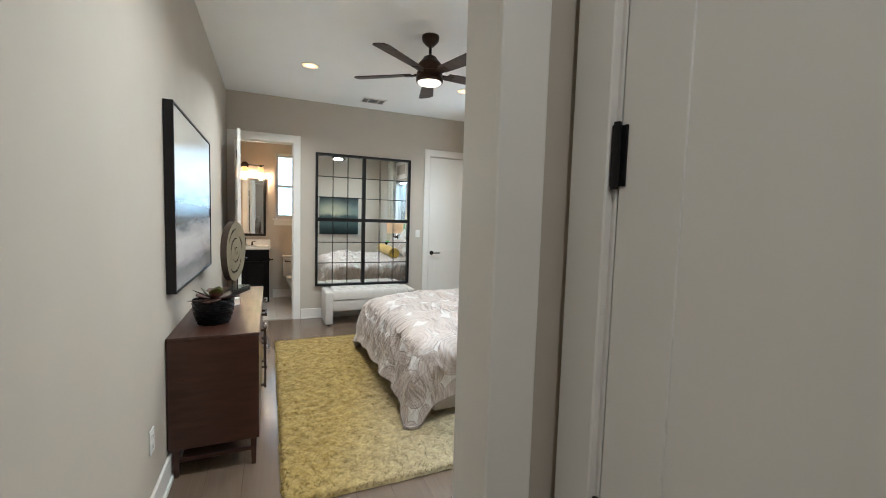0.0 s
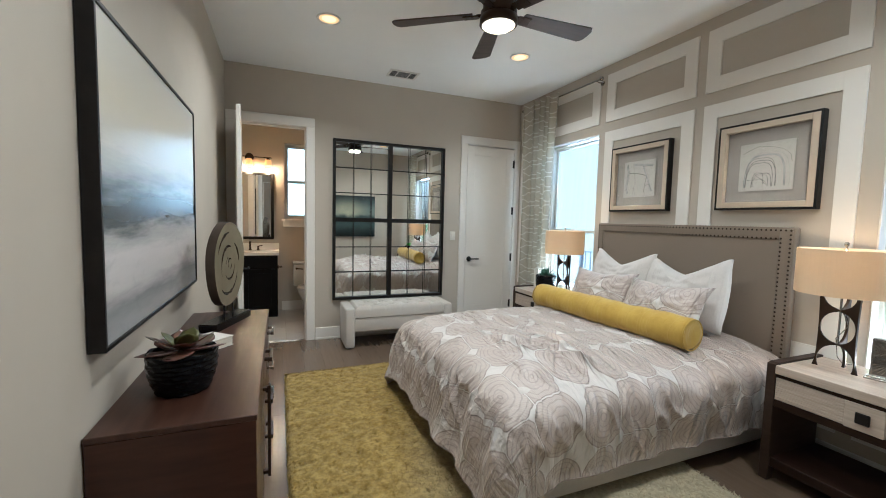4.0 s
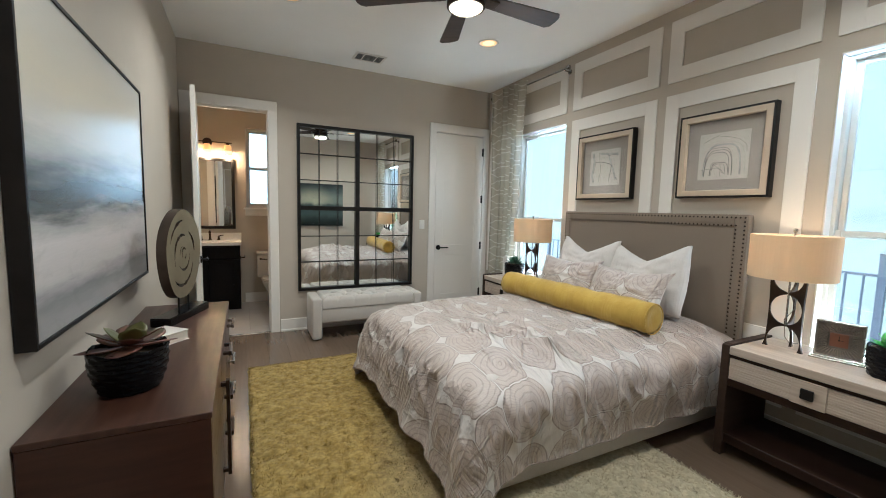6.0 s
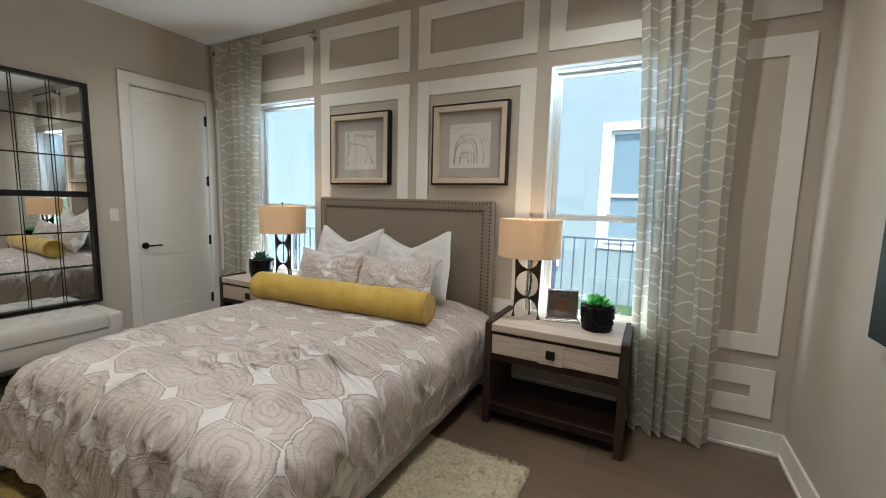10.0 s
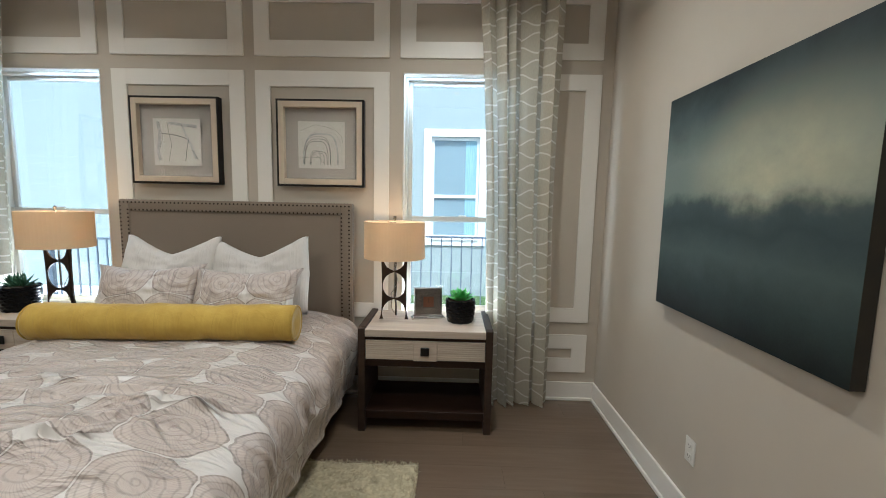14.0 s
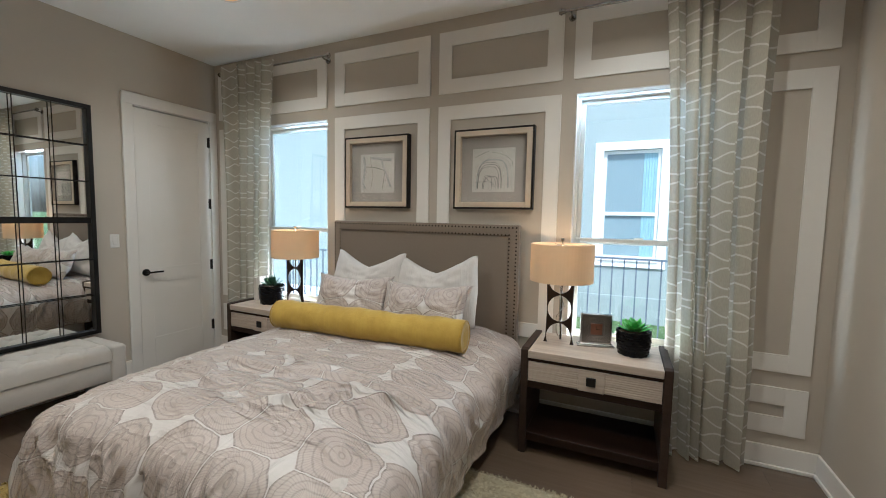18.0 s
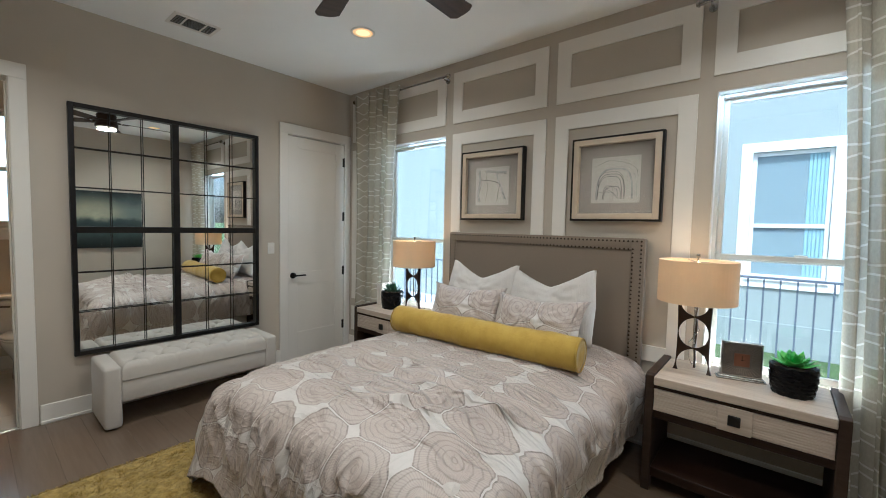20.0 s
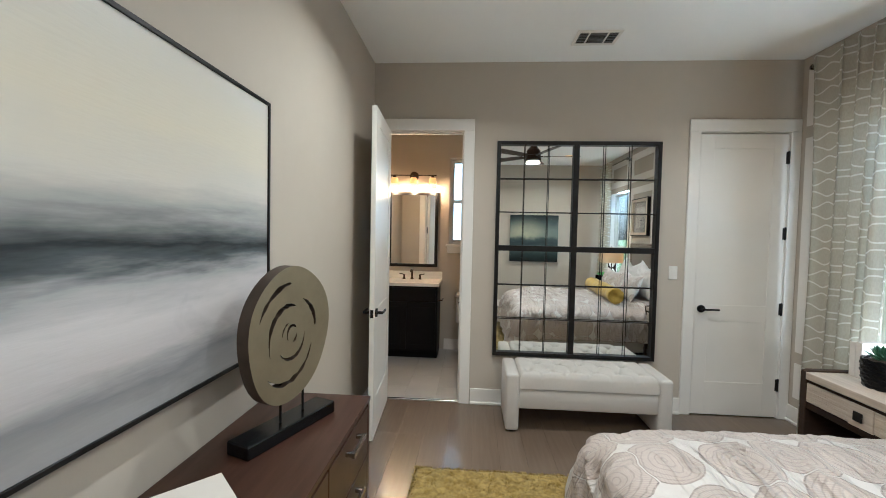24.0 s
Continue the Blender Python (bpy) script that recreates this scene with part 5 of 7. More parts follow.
# ---- nightstands ----
def nightstand(y0, y1, label):
    x0, x1 = 3.108, 3.575
    w, dep = y1 - y0, x1 - x0
    root = thing("nightstand", label, "nightstand", pose(x0, (y0 + y1) / 2, 0), "nightstands")
    t = 0.045
    for s in (-1, 1):
        a, b = sorted((s * w / 2, s * (w / 2 - t)))
        bm = prism([(0, 0), (0.055, 0), (0.055, 0.075), (dep - 0.055, 0.075), (dep - 0.055, 0), (dep, 0), (dep, 0.685), (0.03, 0.685), (0.0, 0.677)], a, b)
        bmesh.ops.bevel(bm, geom=bm.edges[:], offset=0.0025, segments=1, affect="EDGES")
        part("side_panel", bm, ESPRESSO, root)
    h = w / 2 - t
    part("top", boxes((-0.006, dep, -h + 0.001, h - 0.001, 0.628, 0.675), bevel=0.003), LIMED, root, "pale limed oak top")
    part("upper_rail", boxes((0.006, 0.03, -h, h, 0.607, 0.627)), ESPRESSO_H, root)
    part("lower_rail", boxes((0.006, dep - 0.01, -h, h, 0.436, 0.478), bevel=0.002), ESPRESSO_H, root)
    drawer = part("drawer", boxes((0.0045, dep - 0.03, -h + 0.004, h - 0.004, 0.481, 0.604)), LIMED, root, "pale limed oak drawer with reeded front")
    for sgn in (-1, 1):
        a, b = sorted((sgn * 0.075, sgn * (h - 0.006)))
        for k in range(9):
            z = 0.4842 + k * 0.0133
            part("reed", boxes((0.001, 0.006, a, b, z, z + 0.0123), bevel=0.0016), LIMED, drawer)
    part("centre_panel", boxes((-0.004, 0.013, -0.073, 0.073, 0.478, 0.607), bevel=0.002), LIMED, drawer)
    part("knob", boxes((-0.022, -0.012, -0.027, 0.027, 0.517, 0.571), (-0.013, -0.003, -0.012, 0.012, 0.532, 0.556), bevel=0.003), BLACK, drawer, "square black knob")
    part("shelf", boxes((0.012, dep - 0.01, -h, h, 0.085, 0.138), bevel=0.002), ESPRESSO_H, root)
    return root


NS_TOP = 0.675
nightstand(1.559, 2.405, "espresso nightstand with pale oak top, beside the window")
nightstand(4.262, 5.103, "espresso nightstand with pale oak top, by the closet door")


def table_lamp(x, y, z, label, grow=0.0):
    root = thing("table_lamp", label, "lamp", pose(x, y, z), "bedside lamps")

    def inner(h):
        for c, rr in ((0.036, 0.082), (0.205, 0.078), (0.372, 0.075)):
            if abs(h - c) < rr:
                return math.sqrt(rr * rr - (h - c) ** 2)
        return 0.0
    for k, ang in enumerate((-100, 100, 0)):
        bm = bmesh.new()
        n = 56
        rows = []
        for i in range(n + 1):
            h = 0.372 * i / n
            o = 0.090 - 0.006 * math.sin(math.pi * h / 0.372) + 0.010 * max(0.0, 1 - h / 0.05) ** 2
            q = min(max(inner(h), 0.003), o - 0.006)
            if h < 0.03:
                q = min(q, o - 0.006 - 0.004 * h / 0.03)
            rows.append([bm.verts.new(p) for p in ((o, -0.006, h), (o, 0.006, h), (q, 0.006, h), (q, -0.006, h))])
        for a, b in zip(rows, rows[1:]):
            for i in range(4):
                j = (i + 1) % 4
                bm.faces.new((a[i], a[j], b[j], b[i]))
        bm.faces.new(rows[0][::-1])
        bm.faces.new(rows[-1])
        bm.transform(Matrix.Rotation(radians(ang), 4, "Z") @ Matrix.Diagonal((1, 1, 1.09 + grow / 0.372, 1)))
        part("leg", bm, BRONZE, root, "pierced dark bronze leg")
    up = Matrix.Translation((0, 0, grow))
    pb = bmesh.new()
    rod(pb, (0, 0, 0.12), (0, 0, 0.46), 0.005, 10)
    pb.transform(up)
    part("stem", pb, NICKEL, root)
    sb = lathe([(0.200, 0.405), (0.203, 0.406), (0.203, 0.648), (0.200, 0.650), (0.198, 0.648), (0.198, 0.406), (0.200, 0.405)], 56)
    sb.transform(up)
    shade = part("shade", sb, SHADE, root, "cream linen drum shade", smooth=False)
    sp = bmesh.new()
    for k in range(3):
        a = 2 * math.pi * k / 3 + 0.4
        rod(sp, (0, 0, 0.638), (0.199 * math.cos(a), 0.199 * math.sin(a), 0.640), 0.003, 6)
    sp.transform(up)
    part("spider", sp, NICKEL, shade)
    fin = lathe([(0.0, 0.690), (0.010, 0.686), (0.010, 0.668), (0.005, 0.664), (0.005, 0.638), (0.0, 0.637)], 14)
    fin.transform(up)
    part("finial", fin, NICKEL, root, smooth=True)
    bulb = lathe([(0.0, 0.45), (0.014, 0.455), (0.016, 0.48), (0.03, 0.52), (0.028, 0.548), (0.0, 0.563)], 16)
    bulb.transform(up)
    part("bulb", bulb, glow("lamp_bulb", (1.0, 0.8, 0.55), 3.0), root, smooth=True)
    cb = tube([(0.02, 0.0, 0.34), (0.045, -0.02, 0.24), (0.05, 0.03, 0.16), (0.08, 0.03, 0.05), (0.12, 0.02, 0.008), (0.17, 0.0, 0.006)], 0.0025, 6)
    part("cord", cb, NICKEL, root, "clear lamp cord")
    lamp("table_lamp_glow", "POINT", LAMP_POWER, WARMER, pose(x, y, z + 0.575 + grow), 0.035)
    return root


table_lamp(3.365, 2.213, NS_TOP, "lit bronze table lamp with cream drum shade, on the nightstand", 0.012)
table_lamp(3.365, 4.527, NS_TOP, "lit bronze table lamp with cream drum shade, half hidden by pillows", 0.032)


cord = thing("power_cord", "dark lamp cord hanging behind the nightstand", "cord", pose(3.59, 2.06, 0.0))
part("wire", tube([(0.012, 0.06, 0.66), (0.010, 0.04, 0.52), (0.004, -0.02, 0.36), (0.006, -0.12, 0.27), (0.010, -0.20, 0.25), (0.014, -0.24, 0.30)], 0.0035, 8), BLACK, cord, smooth=True)
part("plug", boxes((0.008, 0.034, -0.252, -0.228, 0.288, 0.316), bevel=0.004), BLACK, cord, "black plug")
# ---- woven pots with succulents ----
def woven_pot(root, r, h, flare=0.86, rows=8):
    bm = bmesh.new()
    n = 44
    rings = []
    for i in range(rows * 6 + 1):
        t = i / (rows * 6)
        z = t * h
        bulge = flare + (1 - flare) * math.sin(min(1.0, t * 1.35) * math.pi / 2)
        rings.append([])
        row = int(t * rows * 0.9999)
        ph = (t * rows) % 1.0
        for k in range(n):
            a = 2 * math.pi * k / n
            weave = math.sin(a * n / 4 + row * math.pi)
            rr = r * bulge + 0.005 * abs(math.sin(ph * math.pi)) * (0.45 + 0.55 * weave)
            rings[-1].append(bm.verts.new((rr * math.cos(a), rr * math.sin(a), z + 0.003 * math.cos(a * n / 4 + row * math.pi))))
    for a, b in zip(rings, rings[1:]):
        for k in range(n):
            j = (k + 1) % n
            bm.faces.new((a[k], a[j], b[j], b[k]))
    inner = [bm.verts.new((0.86 * v.co.x, 0.86 * v.co.y, h - 0.012)) for v in rings[-1]]
    for k in range(n):
        j = (k + 1) % n
        bm.faces.new((rings[-1][k], rings[-1][j], inner[j], inner[k]))
    bm.faces.new(rings[0][::-1])
    pot = part("pot", bm, WICKER, root, "black woven pot", smooth=True)
    part("soil", lathe([(r * 0.88, h - 0.012), (r * 0.5, h - 0.004), (0, h)], 24), SOIL, root)
    return pot


def fat_leaf(length, width, thick, cup=0.3, taper=0.82):
    """A pointed fleshy leaf along x, curling up."""
    bm = bmesh.new()
    nu, nv = 9, 6
    rings = []
    for i in range(nu + 1):
        t = i / nu
        w = width / 2 * (math.sin(math.pi * min(1.0, t * taper + 0.10)) ** 0.8) * (1 - t ** 6)
        x = length * t
        z0 = cup * length * t * t
        ring = []
        for k in range(nv):
            a = 2 * math.pi * k / nv
            ring.append(bm.verts.new((x, w * math.cos(a), z0 + cup * 1.4 * abs(w * math.cos(a)) ** 1.5 * 3 + thick / 2 * math.sin(a) * (1 - 0.8 * t))))
        rings.append(ring)
    for a, b in zip(rings, rings[1:]):
        for k in range(nv):
            j = (k + 1) % nv
            bm.faces.new((a[k], a[j], b[j], b[k]))
    bm.faces.new(rings[0][::-1])
    bm.faces.new(rings[-1])
    me = bpy.data.meshes.new("leaf")
    bmesh.ops.recalc_face_normals(bm, faces=bm.faces[:])
    bm.to_mesh(me)
    bm.free()
    me.shade_smooth()
    return me


def rosette(root, z, mesh_data, mat, rings, rng, scatter=0.0):
    mesh_data.materials.append(mat)
    for count, tilt, size, rise in rings:
        off = rng.uniform(0, 360)
        for k in range(count):
            leaf = new("leaf", mesh_data)
            leaf.parent = root
            s = size * rng.uniform(0.9, 1.1)
            leaf.matrix_local = pose(rng.uniform(-scatter, scatter), rng.uniform(-scatter, scatter), z + rise, 0, 0, off + 360 * k / count + rng.uniform(-8, 8)) @ pose(0.006, 0, 0, rng.uniform(-12, 12), -tilt + rng.uniform(-6, 6), 0) @ Matrix.Diagonal((s, s, s, 1))


rng = random.Random(11)
plant = thing("potted_succulent", "bright green succulent in a black woven pot, on the nightstand", "potted plant", pose(3.345, 1.762, NS_TOP))
woven_pot(plant, 0.098, 0.150)
rosette(plant, 0.142, fat_leaf(0.10, 0.052, 0.012, 0.25), GREEN_LEAF, [(9, 12, 1.0, 0.0), (8, 30, 0.85, 0.006), (7, 48, 0.66, 0.012), (5, 68, 0.45, 0.018)], rng)
plant = thing("potted_succulent", "dark spiky succulent in a black woven pot, on the nightstand", "potted plant", pose(3.335, 4.79, NS_TOP) @ Matrix.Diagonal((1.1, 1.1, 1.13, 1)))
woven_pot(plant, 0.100, 0.150)
rosette(plant, 0.14, fat_leaf(0.082, 0.018, 0.010, 0.15), DARK_LEAF, [(16, 18, 1.0, 0.0), (14, 38, 1.0, 0.006), (12, 58, 0.95, 0.01), (8, 76, 0.9, 0.014)], rng, 0.03)
plant = thing("potted_succulent", "red-tinged succulent in a wide black woven bowl, on the dresser", "potted plant", pose(0.196, 2.733, 0.792))
woven_pot(plant, 0.112, 0.150, 0.74, 9)
rosette(plant, 0.146, fat_leaf(0.138, 0.098, 0.012, 0.16, 0.60), RED_LEAF, [(5, -2, 1.0, 0.0), (4, 14, 0.78, 0.010)], rng)
rosette(plant, 0.150, fat_leaf(0.085, 0.080, 0.012, 0.2, 0.58), OLIVE_LEAF, [(3, 34, 1.0, 0.004)], rng)


# ---- small things on the nightstands ----
def desk_clock():
    root = thing("desk_clock", "square silver mirrored desk clock on a stepped base", "clock", pose(3.40, 1.985, NS_TOP, 0, 0, -76))
    part("base", boxes((-0.115, 0.115, -0.032, 0.032, 0, 0.010), (-0.105, 0.105, -0.024, 0.024, 0.010, 0.020), bevel=0.002), NICKEL, root)
    case = part("case", boxes((-0.097, 0.097, -0.018, 0.018, 0.020, 0.214), bevel=0.003), NICKEL, root)
    part("face", boxes((-0.088, 0.088, -0.0205, -0.0175, 0.029, 0.205)), material("antiqued_face", (0.17, 0.15, 0.13), (0.11, 0.10, 0.09), rough=0.3, metal=0.6, scale=14), case, "antiqued metal face")
    nb = bmesh.new()
    for k in range(44):
        a = 2 * math.pi * k / 44
        c, s = math.cos(a), math.sin(a)
        r0 = 0.044 / max(abs(c), abs(s))
        r1 = 0.084 / max(abs(c), abs(s)) * (1.0 if k % 4 else 0.93)
        q = bmesh.new()
        box(q, r0, r1, -0.0225, -0.0203, -0.0014, 0.0014)
        q.transform(Matrix.Translation((0, 0, 0.117)) @ Matrix.Rotation(-a, 4, "Y"))
        me = bpy.data.meshes.new("tmp")
        q.to_mesh(me)
        q.free()
        nb.from_mesh(me)
    part("numeral_ring", nb, NICKEL, case, "pale radiating numeral bars")
    part("dial", boxes((-0.036, 0.036, -0.024, -0.0205, 0.081, 0.153), bevel=0.001), material("copper_dial", (0.22, 0.10, 0.06), (0.16, 0.07, 0.045), rough=0.3, metal=0.5), case, "copper-toned square dial")
    hb_ = bmesh.new()
    rod(hb_, (0, -0.0235, 0.117), (0, -0.027, 0.117), 0.004, 10)
    box(hb_, -0.001, 0.001, -0.026, -0.025, 0.117, 0.142)
    box(hb_, 0.0, 0.018, -0.026, -0.025, 0.116, 0.118)
    part("clock_hand_set", hb_, BLACK, case)


desk_clock()
for k, (y, hgt, tilt) in enumerate(((4.985, 0.225, 2.0), (5.025, 0.215, -1.0))):
    bk = thing("book", "upright white book against the curtain, on the nightstand", "book", pose(3.43, y, NS_TOP, 0, 0, tilt), "upright books")
    part("cover", boxes((-0.075, 0.075, -0.018, -0.015, 0, hgt), (-0.075, 0.075, 0.015, 0.018, 0, hgt), (-0.078, -0.075, -0.018, 0.018, 0, hgt), bevel=0.001), PAPER, bk)
    part("page_block", boxes((-0.074, 0.070, -0.0148, 0.0148, 0.004, hgt - 0.004)), PAGES, bk)

cords = thing("lamp_cord", "dark cord hanging behind the nightstand to the outlet", "cable", pose(3.60, 1.9, 0.0))
part("wire", tube([(0.0, 0.26, 0.62), (0.005, 0.24, 0.5), (0.0, 0.20, 0.40), (-0.01, 0.12, 0.33), (-0.015, 0.06, 0.28), (-0.012, 0.0, 0.27), (-0.004, -0.04, 0.31), (0.006, -0.08, 0.34), (0.014, -0.11, 0.345)], 0.003, 6), CORD, cords)
part("plug", boxes((0.008, 0.03, -0.13, -0.10, 0.33, 0.36), bevel=0.004), CORD, cords)


# ---- dresser ----
def dresser():
    x1, y0, y1, top = 0.456, 2.430, 4.050, 0.792
    yc, w, d = (y0 + y1) / 2, y1 - y0, x1 - 0.004
    root = thing("dresser", "dark walnut dresser with bar pulls, against the wall", "dresser", pose(0.004, yc, 0))
    h = w / 2
    part("top", boxes((0, d + 0.003, -h, h, top - 0.020, top), bevel=0.002), WALNUT_TOP, root)
    part("side_panel", boxes((0.002, d, -h + 0.0015, -h + 0.03, 0.165, top - 0.020), bevel=0.002), WALNUT, root)
    part("side_panel", boxes((0.002, d, h - 0.03, h - 0.0015, 0.165, top - 0.020), bevel=0.002), WALNUT, root)
    part("carcass", boxes((0.015, d - 0.022, -h + 0.03, h - 0.03, 0.165, top - 0.028)), WALNUT, root)
    cols = [(-h + 0.034, -h + 0.60), (-h + 0.606, 0.285), (0.291, h - 0.034)]
    rows = [(0.172, 0.352), (0.358, 0.538), (0.544, top - 0.034)]
    for ci, (a, b) in enumerate(cols):
        if ci == 0:
            dr = part("door", boxes((d - 0.020, d, a, b, 0.172, top - 0.034), bevel=0.002), WALNUT, root)
            hb2 = boxes((d, d + 0.030, b - 0.075, b - 0.057, 0.26, 0.278), (d, d + 0.030, b - 0.075, b - 0.057, 0.652, 0.67), (d + 0.020, d + 0.034, b - 0.080, b - 0.052, 0.25, 0.68), bevel=0.002)
            part("pull", hb2, BRONZE, dr, "long dark metal pull")
            continue
        for za, zb in rows:
            dr = part("drawer", boxes((d - 0.020, d, a, b, za, zb), bevel=0.002), WALNUT_TOP, root)
            m, zc = (a + b) / 2, zb - 0.045
            hb2 = boxes((d, d + 0.034, m - 0.075, m - 0.059, zc - 0.008, zc + 0.008), (d, d + 0.034, m + 0.059, m + 0.075, zc - 0.008, zc + 0.008), (d + 0.024, d + 0.038, m - 0.078, m + 0.078, zc - 0.011, zc + 0.011), bevel=0.002)
            part("pull", hb2, NICKEL if ci == 2 else BRONZE, dr, "metal bar pull")
    for ly in (-h + 0.03, h - 0.03):
        for lx in (0.035, d - 0.03):
            lb = boxes((lx - 0.016, lx + 0.016, ly - 0.016, ly + 0.016, 0.0, 0.168))
            for v in lb.verts:
                if v.co.z < 0.01:
                    v.co.x = lx + (v.co.x - lx) * 0.72
                    v.co.y = ly + (v.co.y - ly) * 0.72
            part("leg", lb, WALNUT, root)
        part("stretcher", boxes((0.045, d - 0.04, ly - 0.009, ly + 0.009, 0.085, 0.108), bevel=0.002), WALNUT, root)
    for lx in (0.035, d - 0.03):
        part("apron", boxes((lx - 0.010, lx + 0.010, -h + 0.046, h - 0.046, 0.128, 0.166), bevel=0.002), WALNUT, root)


dresser()


def ring_sculpture():
    """A slice-like champagne disc with broken ring slots, on a black base."""
    root = thing("disc_sculpture", "champagne-gold disc sculpture with pierced rings, on a black base", "sculpture", pose(0.236, 3.70, 0.792, 0, 0, 74))
    foot = boxes((-0.208, 0.205, -0.05, 0.05, 0, 0.046), bevel=0.004)
    foot.transform(Matrix.Rotation(radians(-5), 4, "Z"))
    part("base", foot, material("polished_black_base", (0.004, 0.004, 0.0045), rough=0.2, spec=0.35, bump=0, vary=0.1), root, "polished black base")
    for x in (-0.035, 0.085):
        rb2 = bmesh.new()
        rod(rb2, (x, 0, 0.044), (x, 0, 0.20), 0.005, 10)
        part("pin", rb2, BLACK, root)
    # four tracks of broken rings: (from degrees, to degrees, radius at either end, full width)
    tracks = [
        [(40, 219, 0.105, 0.15, 0.042), (268, 352, 0.125, 0.09, 0.036)],
        [(124, 184, 0.20, 0.27, 0.030)],
        [(81, 205, 0.40, 0.60, 0.070), (219, 356, 0.40, 0.30, 0.054)],
        [(2, 62, 0.59, 0.55, 0.075), (94, 162, 0.75, 0.81, 0.078), (223, 335, 0.78, 0.56, 0.072)]]
    n, size = 180, 0.236
    bm = bmesh.new()

    def track_at(rows, deg):
        """Middle radius and half width of a track at an angle."""
        for a, b, r0, r1, width in rows:
            if a <= deg <= b:
                t = (deg - a) / (b - a)
                return r0 + (r1 - r0) * t, width / 2 * 1.3 * (math.sin(math.pi * t) ** 0.6) * (0.75 + 0.5 * noise.noise(Vector((deg * 0.09, r0 * 9, 0)))) * (1.25 - 0.5 * t)
        ends = [(b - 360, r1) for a, b, r0, r1, w in rows] + [(a, r0) for a, b, r0, r1, w in rows] + [(b, r1) for a, b, r0, r1, w in rows] + [(a + 360, r0) for a, b, r0, r1, w in rows]
        lo, hi = max(e for e in ends if e[0] <= deg), min(e for e in ends if e[0] > deg)
        t = (deg - lo[0]) / (hi[0] - lo[0])
        return lo[1] + (hi[1] - lo[1]) * t, 0.0

    def pt(r, a):
        wob = 1 + (0.035 * math.sin(2 * a + 0.6) + 0.02 * math.sin(3 * a + 1.0) + 0.012 * math.sin(5 * a)) * min(1.0, r / 0.85)
        return bm.verts.new((r * size * wob * math.cos(a) * 0.86, 0.0, 0.364 + r * size * wob * math.sin(a) * 1.05))
    hub = pt(0.0, 0.0)
    spokes = []
    for k in range(n):
        deg = 360 * k / n
        a = radians(deg)
        spoke = [pt(0.04, a)]
        for rows in tracks:
            r, w = track_at(rows, deg)
            spoke += [pt(r - max(w, 0.0012), a), pt(r + max(w, 0.0012), a)]
        spokes.append(spoke + [pt(0.955, a), pt(1.0, a)])
    for k in range(n):
        s0, s1, deg = spokes[k], spokes[(k + 1) % n], 360 * (k + 0.5) / n
        bm.faces.new((hub, s0[0], s1[0]))
        for i in range(len(s0) - 1):
            if i % 2 == 1 and i < 8 and any(a <= deg <= b for a, b, *rest in tracks[i // 2]):
                continue
            bm.faces.new((s0[i], s0[i + 1], s1[i + 1], s1[i]))
    bmesh.ops.recalc_face_normals(bm, faces=bm.faces[:])
    bmesh.ops.solidify(bm, geom=bm.faces[:], thickness=0.048)
    lo = min(v.co.y for v in bm.verts)
    hi = max(v.co.y for v in bm.verts)
    bmesh.ops.translate(bm, verts=bm.verts[:], vec=(0, -(lo + hi) / 2, 0))
    bm.normal_update()
    for face in bm.faces:
        face.material_index = 1 if abs(face.normal.y) < 0.5 else 0
    disc = part("disc", bm, GOLD, root, "brushed champagne disc with broken ring slots")
    disc.data.materials.append(material("raw_bronze_edge", (0.085, 0.060, 0.042), (0.06, 0.042, 0.03), rough=0.5, metal=0.4, scale=12, vary=0.1))


ring_sculpture()
bk = thing("book", "thick closed white book lying on the dresser", "book", pose(0.186, 3.225, 0.792, 0, 0, -43))
part("cover", boxes((-0.0725, 0.0725, -0.11, 0.11, 0, 0.003), (-0.0725, 0.0725, -0.11, 0.11, 0.045, 0.048), (-0.0745, -0.0715, -0.11, 0.11, 0, 0.048), bevel=0.0012), PAPER, bk)
part("page_block", boxes((-0.071, 0.068, -0.106, 0.106, 0.0032, 0.0448)), PAGES, bk)


# ---- pictures ----
def canvas(name, m, w, h, mat, side, label, frame_mat=None, depth=0.045):
    """A stretched canvas: x from 0 to w, z from 0 to h, front at y = -depth."""
    root = thing(name, label, "painting", m)
    inset = 0.008 if frame_mat else 0.0
    bm = bmesh.new()
    y = -depth + (0.006 if frame_mat else 0)
    sheet(2, 2, lambda u, v: Vector((inset + u * (w - 2 * inset), y, inset + v * (h - 2 * inset))), lambda u, v: (u * w / h, v), bm)
    part("canvas", bm, mat, root)
    part("edge", boxes((inset, w - inset, y + 0.0008, -0.002, inset, h - inset)), side, root)
    if frame_mat:
        part("frame", boxes((-0.006, inset, -depth, 0, -0.006, h + 0.006), (w - inset, w + 0.006, -depth, 0, -0.006, h + 0.006), (inset, w - inset, -depth, 0, -0.006, inset), (inset, w - inset, -depth, 0, h - inset, h + 0.006), bevel=0.001), frame_mat, root, "thin black float frame")
    return root


canvas("canvas_painting", pose(0.002, 2.496, 1.026, 0, 0, 90), 1.430, 1.022, SEASCAPE, BLACK, "large grey and white abstract seascape canvas in a black frame", BLACK, 0.047)
DARK_EDGE = material("dark_canvas_edge", (0.018, 0.017, 0.014), (0.035, 0.03, 0.02), rough=0.8, scale=5)
canvas("canvas_painting", pose(2.738, SOUTH + 0.002, 0.986, 0, 0, 180), 1.015, 0.992, DUSK, DARK_EDGE, "dark teal dusk landscape canvas with a yellow glow")

